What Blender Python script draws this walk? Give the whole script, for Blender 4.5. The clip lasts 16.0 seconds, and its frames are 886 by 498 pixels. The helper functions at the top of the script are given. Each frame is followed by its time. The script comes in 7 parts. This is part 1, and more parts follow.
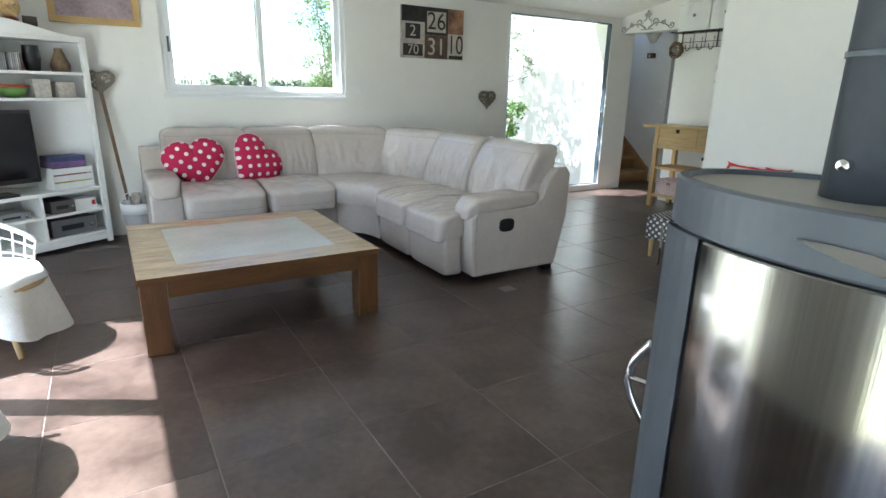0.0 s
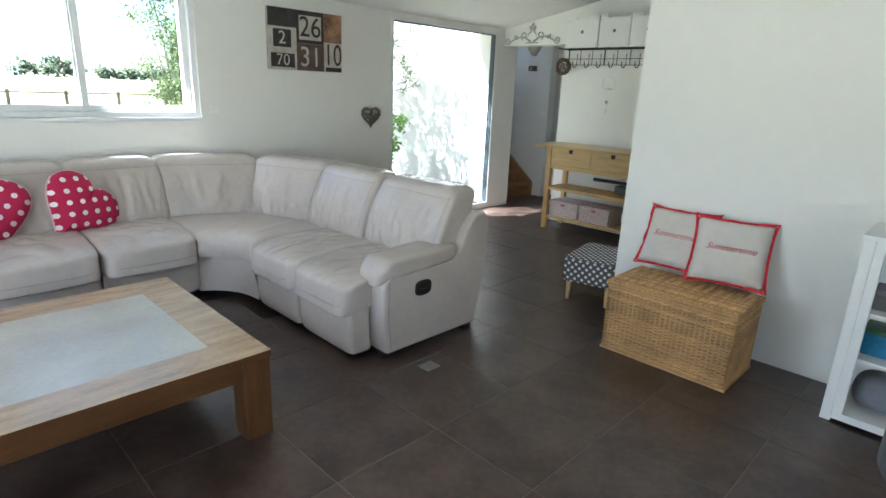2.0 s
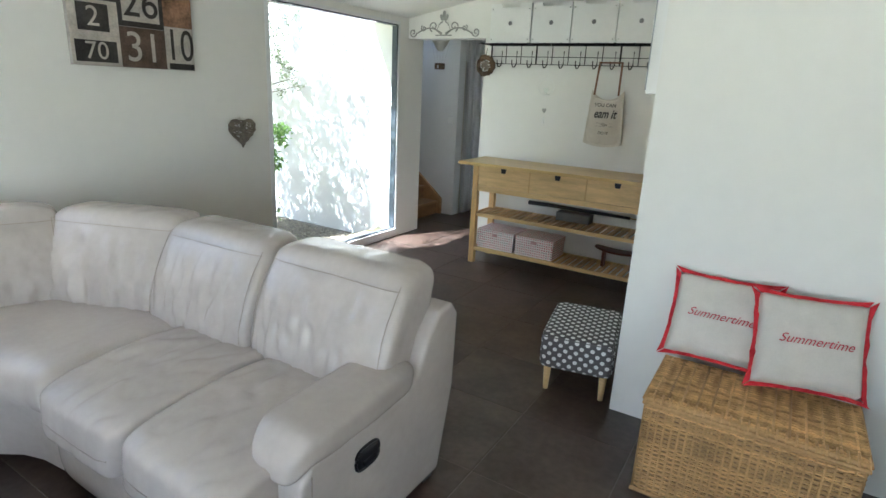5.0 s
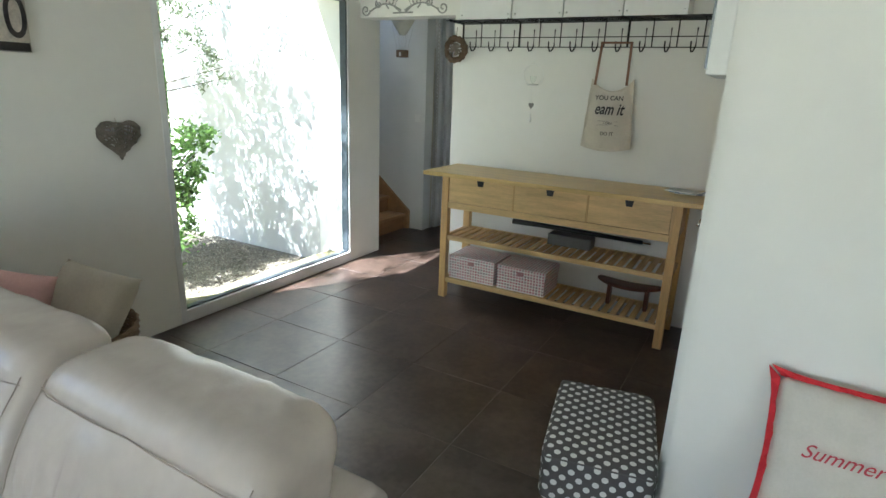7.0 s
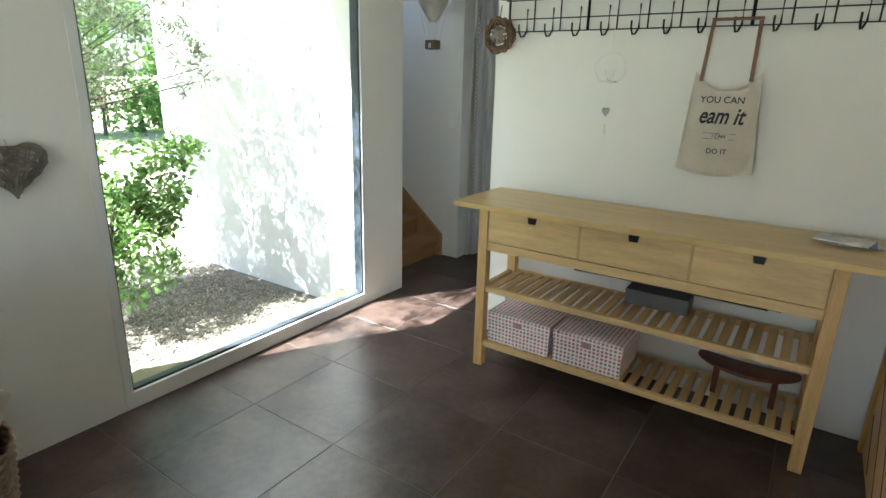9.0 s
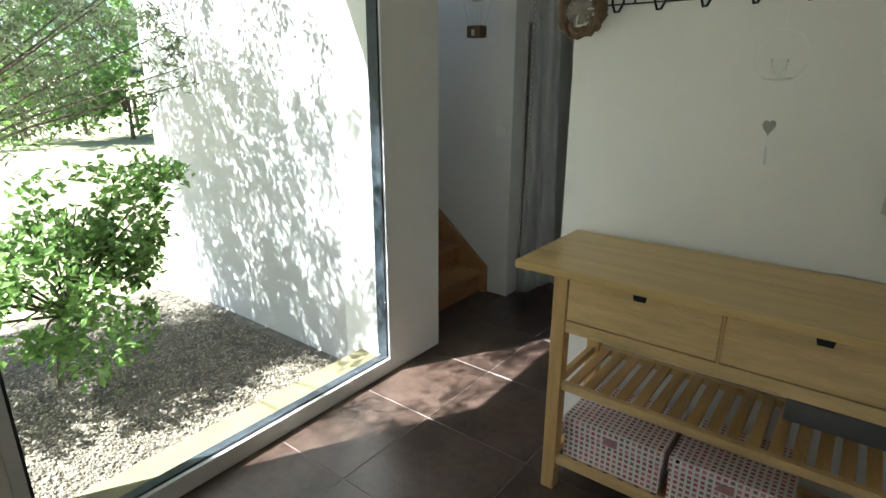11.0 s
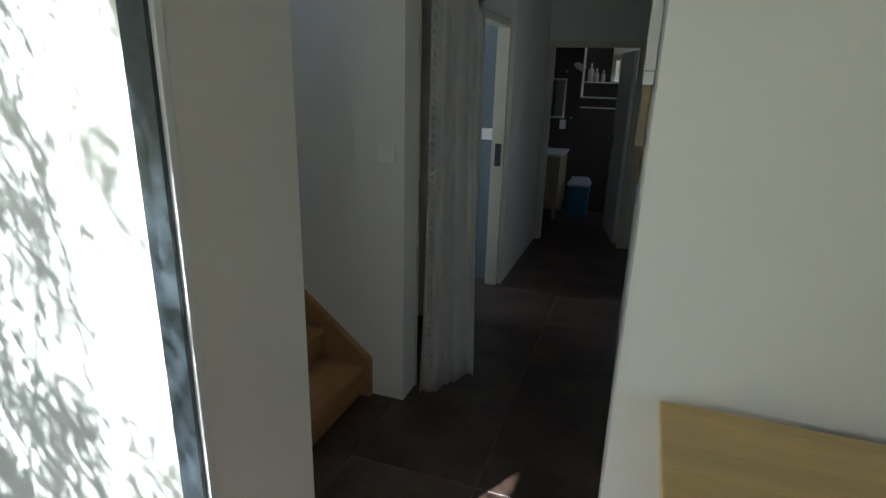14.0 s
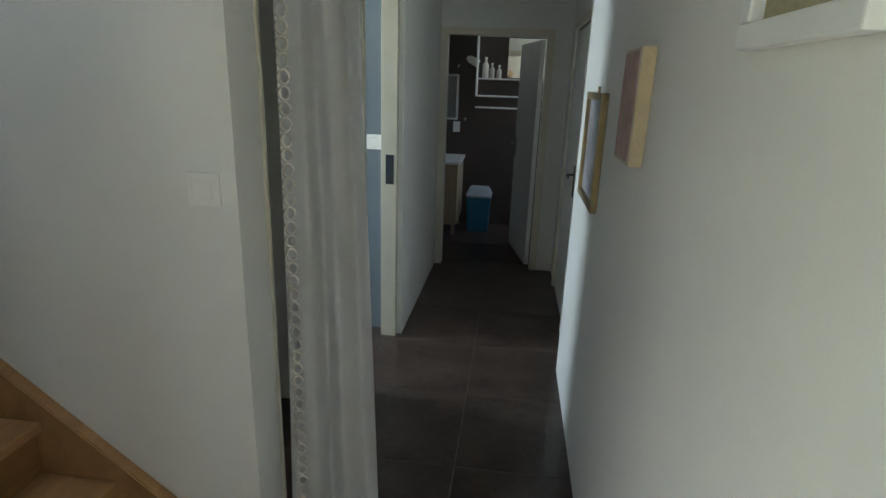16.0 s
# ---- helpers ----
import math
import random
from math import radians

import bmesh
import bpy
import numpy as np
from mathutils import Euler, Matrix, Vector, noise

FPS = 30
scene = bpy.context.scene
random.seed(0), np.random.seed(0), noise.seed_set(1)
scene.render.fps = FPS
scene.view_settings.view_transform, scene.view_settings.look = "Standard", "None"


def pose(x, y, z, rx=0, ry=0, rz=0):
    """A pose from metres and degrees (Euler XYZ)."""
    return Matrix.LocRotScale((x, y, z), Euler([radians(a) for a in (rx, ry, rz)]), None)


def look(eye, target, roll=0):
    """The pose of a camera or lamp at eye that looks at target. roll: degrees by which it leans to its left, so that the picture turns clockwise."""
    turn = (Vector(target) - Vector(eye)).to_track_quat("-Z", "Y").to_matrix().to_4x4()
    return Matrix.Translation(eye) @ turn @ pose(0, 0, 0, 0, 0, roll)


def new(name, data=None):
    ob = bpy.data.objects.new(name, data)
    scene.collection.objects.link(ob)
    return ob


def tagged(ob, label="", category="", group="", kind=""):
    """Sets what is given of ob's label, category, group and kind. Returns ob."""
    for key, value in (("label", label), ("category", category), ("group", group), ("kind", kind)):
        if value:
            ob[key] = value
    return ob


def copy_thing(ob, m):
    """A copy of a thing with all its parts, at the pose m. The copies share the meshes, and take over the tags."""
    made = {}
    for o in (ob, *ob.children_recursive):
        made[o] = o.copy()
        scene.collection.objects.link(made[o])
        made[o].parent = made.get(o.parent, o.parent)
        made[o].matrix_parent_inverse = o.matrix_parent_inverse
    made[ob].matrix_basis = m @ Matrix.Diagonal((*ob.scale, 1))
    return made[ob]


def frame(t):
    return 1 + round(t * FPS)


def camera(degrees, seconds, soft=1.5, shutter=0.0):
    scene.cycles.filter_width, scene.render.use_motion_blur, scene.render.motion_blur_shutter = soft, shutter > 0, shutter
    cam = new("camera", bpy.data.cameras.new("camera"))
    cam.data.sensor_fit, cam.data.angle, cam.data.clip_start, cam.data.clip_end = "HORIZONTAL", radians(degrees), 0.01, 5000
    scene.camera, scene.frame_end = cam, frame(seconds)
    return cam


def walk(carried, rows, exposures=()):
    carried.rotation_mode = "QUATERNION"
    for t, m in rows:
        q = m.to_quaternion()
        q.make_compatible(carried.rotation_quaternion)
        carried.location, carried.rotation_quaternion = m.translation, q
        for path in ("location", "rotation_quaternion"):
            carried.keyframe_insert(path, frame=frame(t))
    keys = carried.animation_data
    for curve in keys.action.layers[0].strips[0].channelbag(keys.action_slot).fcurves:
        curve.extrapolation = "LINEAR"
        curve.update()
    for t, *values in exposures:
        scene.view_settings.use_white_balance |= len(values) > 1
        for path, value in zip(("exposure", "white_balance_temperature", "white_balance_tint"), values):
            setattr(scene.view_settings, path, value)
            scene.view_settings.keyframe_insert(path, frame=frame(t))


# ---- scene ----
cam = camera(77.4, 16.0)
PATH = [
    (0, (0.191, 0.308, 1.42), (1.188, 1.952, 0.87), 1.3),
    (0.5, (0.219, 0.537, 1.502), (1.314, 2.115, 0.947), 1.7),
    (1, (0.305, 0.77, 1.538), (1.492, 2.281, 0.985), 2.0),
    (1.5, (0.378, 0.987, 1.617), (1.647, 2.429, 1.06), 2.2),
    (2, (0.454, 1.191, 1.662), (1.828, 2.533, 1.107), 2.4),
    (2.5, (0.55, 1.415, 1.702), (2.01, 2.664, 1.145), 2.6),
    (3, (0.687, 1.643, 1.725), (2.191, 2.838, 1.17), 2.8),
    (3.5, (0.843, 1.855, 1.721), (2.378, 3.01, 1.166), 2.7),
    (4, (0.998, 2.064, 1.74), (2.582, 3.153, 1.187), 2.8),
    (4.2, (1.077, 2.15, 1.745), (2.674, 3.22, 1.193), 2.8),
    (6.3, (2.068, 2.862, 1.747), (3.746, 3.792, 1.18), 2.7),
    (6.5, (2.206, 2.884, 1.734), (3.88, 3.826, 1.176), 2.6),
    (7, (2.515, 3.009, 1.699), (4.189, 3.948, 1.136), 2.3),
    (7.5, (2.774, 3.168, 1.721), (4.454, 4.095, 1.156), 2.3),
    (8, (3.049, 3.29, 1.731), (4.712, 4.245, 1.163), 2.1),
    (8.5, (3.314, 3.425, 1.705), (4.934, 4.447, 1.132), 1.8),
    (9, (3.569, 3.586, 1.719), (5.16, 4.65, 1.14), 1.5),
    (9.2, (3.696, 3.641, 1.734), (5.268, 4.731, 1.149), 1.4),
    (11.5, (4.589, 4.489, 1.759), (6.099, 5.654, 1.157), 0.1),
    (12, (4.757, 4.695, 1.778), (6.298, 5.811, 1.16), 0.3),
    (12.5, (4.97, 4.865, 1.769), (6.603, 5.84, 1.153), 0.8),
    (13, (5.198, 5.033, 1.75), (6.905, 5.88, 1.142), 0.9),
    (13.5, (5.431, 5.231, 1.734), (7.191, 5.965, 1.1298), 1.3),
    (14, (5.684, 5.409, 1.695), (7.49, 6.034, 1.10125), 1.6),
    (14.5, (5.95, 5.527, 1.68), (7.783, 6.067, 1.0872), 1.7),
    (15, (6.192, 5.633, 1.666), (8.054, 6.076, 1.081), 1.8),
    (15.5, (6.444, 5.701, 1.659), (8.334, 6.01, 1.0795), 2.1),
    (16, (6.744, 5.737, 1.631), (8.646, 5.964, 1.053), 2.0),
]
EXPOSURES = [(0, 3.0, 5400, 8), (4.2, 3.15, 5400, 10), (6.3, 3.07, 5500, 7), (7.5, 3.0, 5550, 6), (8.5, 3.15, 5600, 6), (9.2, 3.28, 5650, 6), (11.4, 2.1, 5850, 6), (12.5, 1.66, 5650, 7), (13.5, 1.92, 5650, 7), (14, 2.15, 5700, 7), (14.5, 2.5, 5750, 7), (15, 2.75, 5850, 5), (15.5, 3.15, 5850, 5), (16, 3.4, 5900, 5)]
walk(cam, [(t, look(eye, target, roll)) for t, eye, target, roll in PATH], EXPOSURES)
# ---------------------------------------------------------------- light
SUN_WAY = Vector((0.581, -0.320, -0.749)).normalized()
sun_data = bpy.data.lights.new("sun", "SUN")
sun_data.energy, sun_data.angle, sun_data.color = 5.0, radians(0.53), (1.0, 0.95, 0.87)
sun = new("sun", sun_data)
sun.matrix_world = look(-20 * SUN_WAY, (0, 0, 0))

world = bpy.data.worlds.new("sky")
scene.world = world
world.use_nodes = True
wn = world.node_tree.nodes
sky = wn.new("ShaderNodeTexSky")
sky.sky_type, sky.sun_disc = "NISHITA", False
sky.sun_elevation, sky.sun_rotation = radians(48.5), radians(299)
sky.air_density, sky.dust_density = 1.0, 1.2
wn["Background"].inputs[1].default_value = 0.058
world.node_tree.links.new(sky.outputs[0], wn["Background"].inputs[0])


def window_light(name, m, sx, sy, watts, colour=(0.93, 0.97, 1.0)):
    """Sky light that comes in through an opening."""
    d = bpy.data.lights.new(name, "AREA")
    d.shape, d.size, d.size_y, d.energy, d.color = "RECTANGLE", sx, sy, watts, colour
    d.spread = radians(150)
    ob = new(name, d)
    ob.matrix_world = m
    return ob


# ---------------------------------------------------------------- materials
def material(name, colour, rough=0.5, metal=0.0, scale=4.0, vary=0.12, bump=0.0, bump_scale=60.0, grain=None,
             rough_vary=0.0, spec=0.5, coat=0.0, island=0.0, obj_random=0.0, colour2=None, sheen=0.0, bump_dist=0.004):
    """A surface with variation at two scales, in metres of the object's own space."""
    m = bpy.data.materials.new(name)
    m.use_nodes = True
    n, l = m.node_tree.nodes, m.node_tree.links
    b = n["Principled BSDF"]
    b.inputs["Metallic"].default_value = metal
    b.inputs["Roughness"].default_value = rough
    b.inputs["Specular IOR Level"].default_value = spec
    b.inputs["Coat Weight"].default_value = coat
    b.inputs["Sheen Weight"].default_value = sheen
    tc = n.new("ShaderNodeTexCoord")
    mp = n.new("ShaderNodeMapping")
    l.new(tc.outputs["Object"], mp.inputs[0])
    if grain:
        mp.inputs["Scale"].default_value = grain
    if obj_random:
        oi = n.new("ShaderNodeObjectInfo")
        cm = n.new("ShaderNodeVectorMath")
        cm.operation = "SCALE"
        cx = n.new("ShaderNodeCombineXYZ")
        for i in range(3):
            l.new(oi.outputs["Random"], cx.inputs[i])
        l.new(cx.outputs[0], cm.inputs[0])
        cm.inputs["Scale"].default_value = 37.0
        l.new(cm.outputs[0], mp.inputs["Location"])
    big = n.new("ShaderNodeTexNoise")
    big.inputs["Scale"].default_value, big.inputs["Detail"].default_value = scale, 5
    fine = n.new("ShaderNodeTexNoise")
    fine.inputs["Scale"].default_value, fine.inputs["Detail"].default_value = scale * 9, 3
    l.new(mp.outputs[0], big.inputs["Vector"])
    l.new(mp.outputs[0], fine.inputs["Vector"])
    mix = n.new("ShaderNodeMath")
    mix.operation = "MULTIPLY_ADD"
    mix.inputs[1].default_value = 0.35
    l.new(fine.outputs[0], mix.inputs[0])
    sc = n.new("ShaderNodeMath")
    sc.operation = "MULTIPLY"
    sc.inputs[1].default_value = 0.65
    l.new(big.outputs[0], sc.inputs[0])
    l.new(sc.outputs[0], mix.inputs[2])
    ramp = n.new("ShaderNodeValToRGB")
    c2 = colour2 or tuple(min(1, c * (1 + vary)) for c in colour)
    c1 = tuple(c * (1 - vary) for c in colour)
    ramp.color_ramp.elements[0].position, ramp.color_ramp.elements[0].color = 0.32, (*c1, 1)
    ramp.color_ramp.elements[1].position, ramp.color_ramp.elements[1].color = 0.68, (*c2, 1)
    l.new(mix.outputs[0], ramp.inputs[0])
    out = ramp.outputs[0]
    if island or obj_random:
        hsv = n.new("ShaderNodeHueSaturation")
        src = n.new("ShaderNodeNewGeometry").outputs["Random Per Island"] if island else oi.outputs["Random"]
        amount = island or obj_random
        mm = n.new("ShaderNodeMapRange")
        mm.inputs["To Min"].default_value, mm.inputs["To Max"].default_value = 1 - amount, 1 + amount
        l.new(src, mm.inputs["Value"])
        l.new(mm.outputs[0], hsv.inputs["Value"])
        l.new(out, hsv.inputs["Color"])
        out = hsv.outputs[0]
    l.new(out, b.inputs["Base Color"])
    if rough_vary:
        mr = n.new("ShaderNodeMapRange")
        mr.inputs["From Min"].default_value, mr.inputs["From Max"].default_value = 0.3, 0.7
        mr.inputs["To Min"].default_value, mr.inputs["To Max"].default_value = rough - rough_vary, rough + rough_vary
        l.new(big.outputs[0], mr.inputs["Value"])
        l.new(mr.outputs[0], b.inputs["Roughness"])
    if bump:
        bn = n.new("ShaderNodeTexNoise")
        bn.inputs["Scale"].default_value, bn.inputs["Detail"].default_value = bump_scale, 4
        l.new(mp.outputs[0], bn.inputs["Vector"])
        bp = n.new("ShaderNodeBump")
        bp.inputs["Strength"].default_value, bp.inputs["Distance"].default_value = bump, bump_dist
        l.new(bn.outputs[0], bp.inputs["Height"])
        l.new(bp.outputs[0], b.inputs["Normal"])
    return m


def dots_material(name, ground, dot, pitch, radius, rough=0.85):
    """Cloth with a printed pattern of round dots, staggered row by row, laid over the thing from its dominant faces."""
    m = bpy.data.materials.new(name)
    m.use_nodes = True
    n, l = m.node_tree.nodes, m.node_tree.links
    b = n["Principled BSDF"]
    b.inputs["Roughness"].default_value = rough
    b.inputs["Specular IOR Level"].default_value = 0.2
    uv = n.new("ShaderNodeUVMap")

    def lattice(shift):
        mp = n.new("ShaderNodeMapping")
        mp.inputs["Location"].default_value = (shift, shift, 0)
        mp.inputs["Scale"].default_value = (1 / pitch, 1 / pitch, 0)
        l.new(uv.outputs[0], mp.inputs[0])
        fr = n.new("ShaderNodeVectorMath")
        fr.operation = "FRACTION"
        l.new(mp.outputs[0], fr.inputs[0])
        d = n.new("ShaderNodeVectorMath")
        d.operation = "DISTANCE"
        d.inputs[1].default_value = (0.5, 0.5, 0)
        l.new(fr.outputs[0], d.inputs[0])
        lt = n.new("ShaderNodeMath")
        lt.operation = "LESS_THAN"
        lt.inputs[1].default_value = radius / pitch
        l.new(d.outputs["Value"], lt.inputs[0])
        return lt

    a, c = lattice(0.0), lattice(0.5)
    mx = n.new("ShaderNodeMath")
    mx.operation = "MAXIMUM"
    l.new(a.outputs[0], mx.inputs[0])
    l.new(c.outputs[0], mx.inputs[1])
    mix = n.new("ShaderNodeMix")
    mix.data_type = "RGBA"
    mix.inputs["A"].default_value, mix.inputs["B"].default_value = (*ground, 1), (*dot, 1)
    l.new(mx.outputs[0], mix.inputs["Factor"])
    l.new(mix.outputs["Result"], b.inputs["Base Color"])
    w = n.new("ShaderNodeTexNoise")
    w.inputs["Scale"].default_value = 350
    bp = n.new("ShaderNodeBump")
    bp.inputs["Strength"].default_value = 0.25
    l.new(w.outputs[0], bp.inputs["Height"])
    l.new(bp.outputs[0], b.inputs["Normal"])
    return m


def glass_material(name):
    m = bpy.data.materials.new(name)
    m.use_nodes = True
    b = m.node_tree.nodes["Principled BSDF"]
    b.inputs["Base Color"].default_value = (0.97, 0.99, 0.98, 1)
    b.inputs["Transmission Weight"].default_value = 1.0
    b.inputs["Roughness"].default_value, b.inputs["IOR"].default_value = 0.0, 1.02
    return m


def leaf_material(name, colour, vary):
    """A leaf that lets part of the light through; each leaf has its own tone."""
    m = material(name, colour, 0.45, scale=2, vary=0.25, island=vary)
    n, l = m.node_tree.nodes, m.node_tree.links
    b = n["Principled BSDF"]
    tr = n.new("ShaderNodeBsdfTranslucent")
    l.new(b.inputs["Base Color"].links[0].from_socket, tr.inputs["Color"])
    mix = n.new("ShaderNodeMixShader")
    mix.inputs[0].default_value = 0.45
    l.new(b.outputs[0], mix.inputs[1])
    l.new(tr.outputs[0], mix.inputs[2])
    l.new(mix.outputs[0], n["Material Output"].inputs["Surface"])
    return m


M_WALL = material("white_wall_paint", (0.78, 0.77, 0.73), 0.75, scale=1.2, vary=0.025, bump=0.12, bump_scale=220, spec=0.3)
M_CEIL = material("white_ceiling_paint", (0.80, 0.79, 0.76), 0.85, scale=1.0, vary=0.02, spec=0.2)
def tile_material():
    """Brown porcelain with faint clouds, each tile cut from another part of the pattern."""
    m = bpy.data.materials.new("brown_porcelain_tile")
    m.use_nodes = True
    n, l = m.node_tree.nodes, m.node_tree.links
    b = n["Principled BSDF"]
    geo, oi, add = n.new("ShaderNodeTexCoord"), n.new("ShaderNodeObjectInfo"), n.new("ShaderNodeMath")
    add.operation = "MULTIPLY"
    add.inputs[1].default_value = 23.0
    l.new(oi.outputs["Random"], add.inputs[0])
    for scale, detail, target in ((3.5, 4.0, 0), (26.0, 3.0, 1)):
        t = n.new("ShaderNodeTexNoise")
        t.noise_dimensions = "4D"
        t.inputs["Scale"].default_value, t.inputs["Detail"].default_value = scale, detail
        l.new(geo.outputs["Object"], t.inputs["Vector"])
        l.new(add.outputs[0], t.inputs["W"])
        if target == 0:
            clouds = t
        else:
            grain = t
    mix = n.new("ShaderNodeMix")
    mix.inputs["Factor"].default_value = 0.3
    l.new(clouds.outputs[0], mix.inputs["A"])
    l.new(grain.outputs[0], mix.inputs["B"])
    ramp = n.new("ShaderNodeValToRGB")
    ramp.color_ramp.elements[0].position, ramp.color_ramp.elements[0].color = 0.40, (0.036, 0.0225, 0.017, 1)
    ramp.color_ramp.elements[1].position, ramp.color_ramp.elements[1].color = 0.64, (0.101, 0.069, 0.0545, 1)
    l.new(mix.outputs["Result"], ramp.inputs[0])
    l.new(ramp.outputs[0], b.inputs["Base Color"])
    b.inputs["Specular IOR Level"].default_value = 0.6
    mr = n.new("ShaderNodeMapRange")
    mr.inputs["From Min"].default_value, mr.inputs["From Max"].default_value = 0.3, 0.7
    mr.inputs["To Min"].default_value, mr.inputs["To Max"].default_value = 0.285, 0.36
    l.new(clouds.outputs[0], mr.inputs["Value"])
    l.new(mr.outputs[0], b.inputs["Roughness"])
    return m


M_TILE = tile_material()
M_GROUT = material("brown_grout", (0.17, 0.14, 0.125), 0.9, scale=20, vary=0.2)
M_LEATHER = material("pale_beige_leather", (0.455, 0.405, 0.365), 0.25, scale=3, vary=0.07, bump=0.16, bump_scale=70, bump_dist=0.002)
M_SEAM = material("leather_seam", (0.29, 0.245, 0.21), 0.6, scale=30, vary=0.1)
M_BLACK = material("black_plastic", (0.012, 0.012, 0.013), 0.35, scale=10, vary=0.2)
M_PINE = material("yellow_pine", (0.67, 0.47, 0.215), 0.42, scale=3.0, vary=0.22, grain=(7, 0.8, 7), bump=0.06, bump_scale=20)
M_PINE_Y = material("yellow_pine_top", (0.64, 0.45, 0.18), 0.32, scale=3.0, vary=0.16, grain=(7, 0.6, 7), bump=0.03, bump_scale=20)
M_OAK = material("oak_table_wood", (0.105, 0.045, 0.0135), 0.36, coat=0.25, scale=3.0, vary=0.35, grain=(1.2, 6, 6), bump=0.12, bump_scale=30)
# Much paler than the sides: window glare is put into the top's colour.
M_OAKTOP = material("worn_oak_glare_top", (0.385, 0.28, 0.17), 0.25, scale=3.0, vary=0.32, grain=(1.2, 6, 6), bump=0.1, bump_scale=30)
M_STAIR = material("stair_oak", (0.36, 0.20, 0.085), 0.5, scale=3.0, vary=0.2, grain=(1, 6, 6), bump=0.05, bump_scale=30)
M_CEMENT = material("pale_cement_inlay", (0.43, 0.405, 0.34), 0.26, scale=4, vary=0.12, bump=0.03, bump_scale=50)
M_STEEL = material("brushed_steel", (0.33, 0.32, 0.30), 0.15, metal=1.0, scale=3, vary=0.12, rough_vary=0.03, grain=(40, 40, 0.15), bump=0.02, bump_scale=8)
M_STOVE = material("grey_stove_paint", (0.105, 0.115, 0.13), 0.42, metal=0.35, scale=5, vary=0.08, bump=0.05, bump_scale=400)
M_CHROME = material("chrome", (0.75, 0.75, 0.76), 0.12, metal=1.0, scale=5, vary=0.03)
M_ALU = material("white_aluminium_frame", (0.74, 0.75, 0.75), 0.4, scale=4, vary=0.04)
M_DARKALU = material("dark_glazing_bead", (0.035, 0.045, 0.055), 0.3, scale=30, vary=0.35)
M_WHITEP = material("white_lacquer", (0.80, 0.80, 0.78), 0.4, scale=3, vary=0.03)
M_GLASS = glass_material("window_glass")

# ---------------------------------------------------------------- mesh helpers
def finish(bm, name, mat, smooth=False):
    bmesh.ops.recalc_face_normals(bm, faces=bm.faces)
    me = bpy.data.meshes.new(name)
    bm.to_mesh(me)
    bm.free()
    for mt in mat if isinstance(mat, (list, tuple)) else (mat,):
        me.materials.append(mt)
    if smooth:
        me.polygons.foreach_set("use_smooth", [True] * len(me.polygons))
    return me


def part(name, bm, mat, parent=None, label="", smooth=False):
    ob = new(name, finish(bm, name, mat, smooth))
    if parent:
        ob.parent = parent
    return tagged(ob, label)


def thing(name, label, category, group="", m=None, kind=""):
    ob = new(name)
    ob.empty_display_size = 0.1
    if m is not None:
        ob.matrix_world = m
    return tagged(ob, label, category, group, kind)


def add_box(bm, lo, hi, bevel=0.0, seg=2, m=None):
    """A box between two corners, with rounded edges, into bm."""
    lo, hi = Vector(lo), Vector(hi)
    r = bmesh.ops.create_cube(bm, size=1.0)
    vs = r["verts"]
    for v in vs:
        v.co = Vector(((v.co.x + 0.5) * (hi.x - lo.x) + lo.x, (v.co.y + 0.5) * (hi.y - lo.y) + lo.y, (v.co.z + 0.5) * (hi.z - lo.z) + lo.z))
    if bevel:
        es = list({e for v in vs for e in v.link_edges})
        out = bmesh.ops.bevel(bm, geom=es, offset=bevel, segments=seg, profile=0.6, affect="EDGES")
        vs = list({v for f in out["faces"] for v in f.verts} | {v for v in vs if v.is_valid})
    if m is not None:
        bmesh.ops.transform(bm, matrix=m, verts=vs)
    return vs


def box(lo, hi, bevel=0.0, seg=2, m=None):
    bm = bmesh.new()
    add_box(bm, lo, hi, bevel, seg, m)
    return bm


def add_prism(bm, points, depth, m=Matrix.Identity(4)):
    """An outline in x, y drawn up by depth along z, then placed by m."""
    lo = [bm.verts.new(m @ Vector((x, y, 0))) for x, y in points]
    hi = [bm.verts.new(m @ Vector((x, y, depth))) for x, y in points]
    bm.faces.new(lo[::-1])
    bm.faces.new(hi)
    for i in range(len(lo)):
        j = (i + 1) % len(lo)
        bm.faces.new((lo[i], lo[j], hi[j], hi[i]))
    return lo + hi


def add_tube(bm, points, r, seg=8, r_end=None, closed=False):
    """A round bar along a line of points."""
    pts = [Vector(p) for p in points]
    rings = []
    for i, p in enumerate(pts):
        a = pts[i - 1] if (i or closed) else p
        b = pts[(i + 1) % len(pts)] if (i < len(pts) - 1 or closed) else p
        d = (b - a).normalized()
        u = d.cross(Vector((0, 0, 1)))
        if u.length < 0.05:
            u = d.cross(Vector((1, 0, 0)))
        u.normalize()
        w = d.cross(u)
        rr = r if r_end is None else r + (r_end - r) * i / max(1, len(pts) - 1)
        rings.append([bm.verts.new(p + rr * (math.cos(t) * u + math.sin(t) * w)) for t in (2 * math.pi * k / seg for k in range(seg))])
    n = len(rings)
    for i in range(n if closed else n - 1):
        a, b = rings[i], rings[(i + 1) % n]
        for k in range(seg):
            bm.faces.new((a[k], a[(k + 1) % seg], b[(k + 1) % seg], b[k]))
    if not closed:
        bm.faces.new(rings[0][::-1])
        bm.faces.new(rings[-1])
    return [v for ring in rings for v in ring]


def tube(points, r, seg=8, r_end=None, closed=False):
    bm = bmesh.new()
    add_tube(bm, points, r, seg, r_end, closed)
    return bm


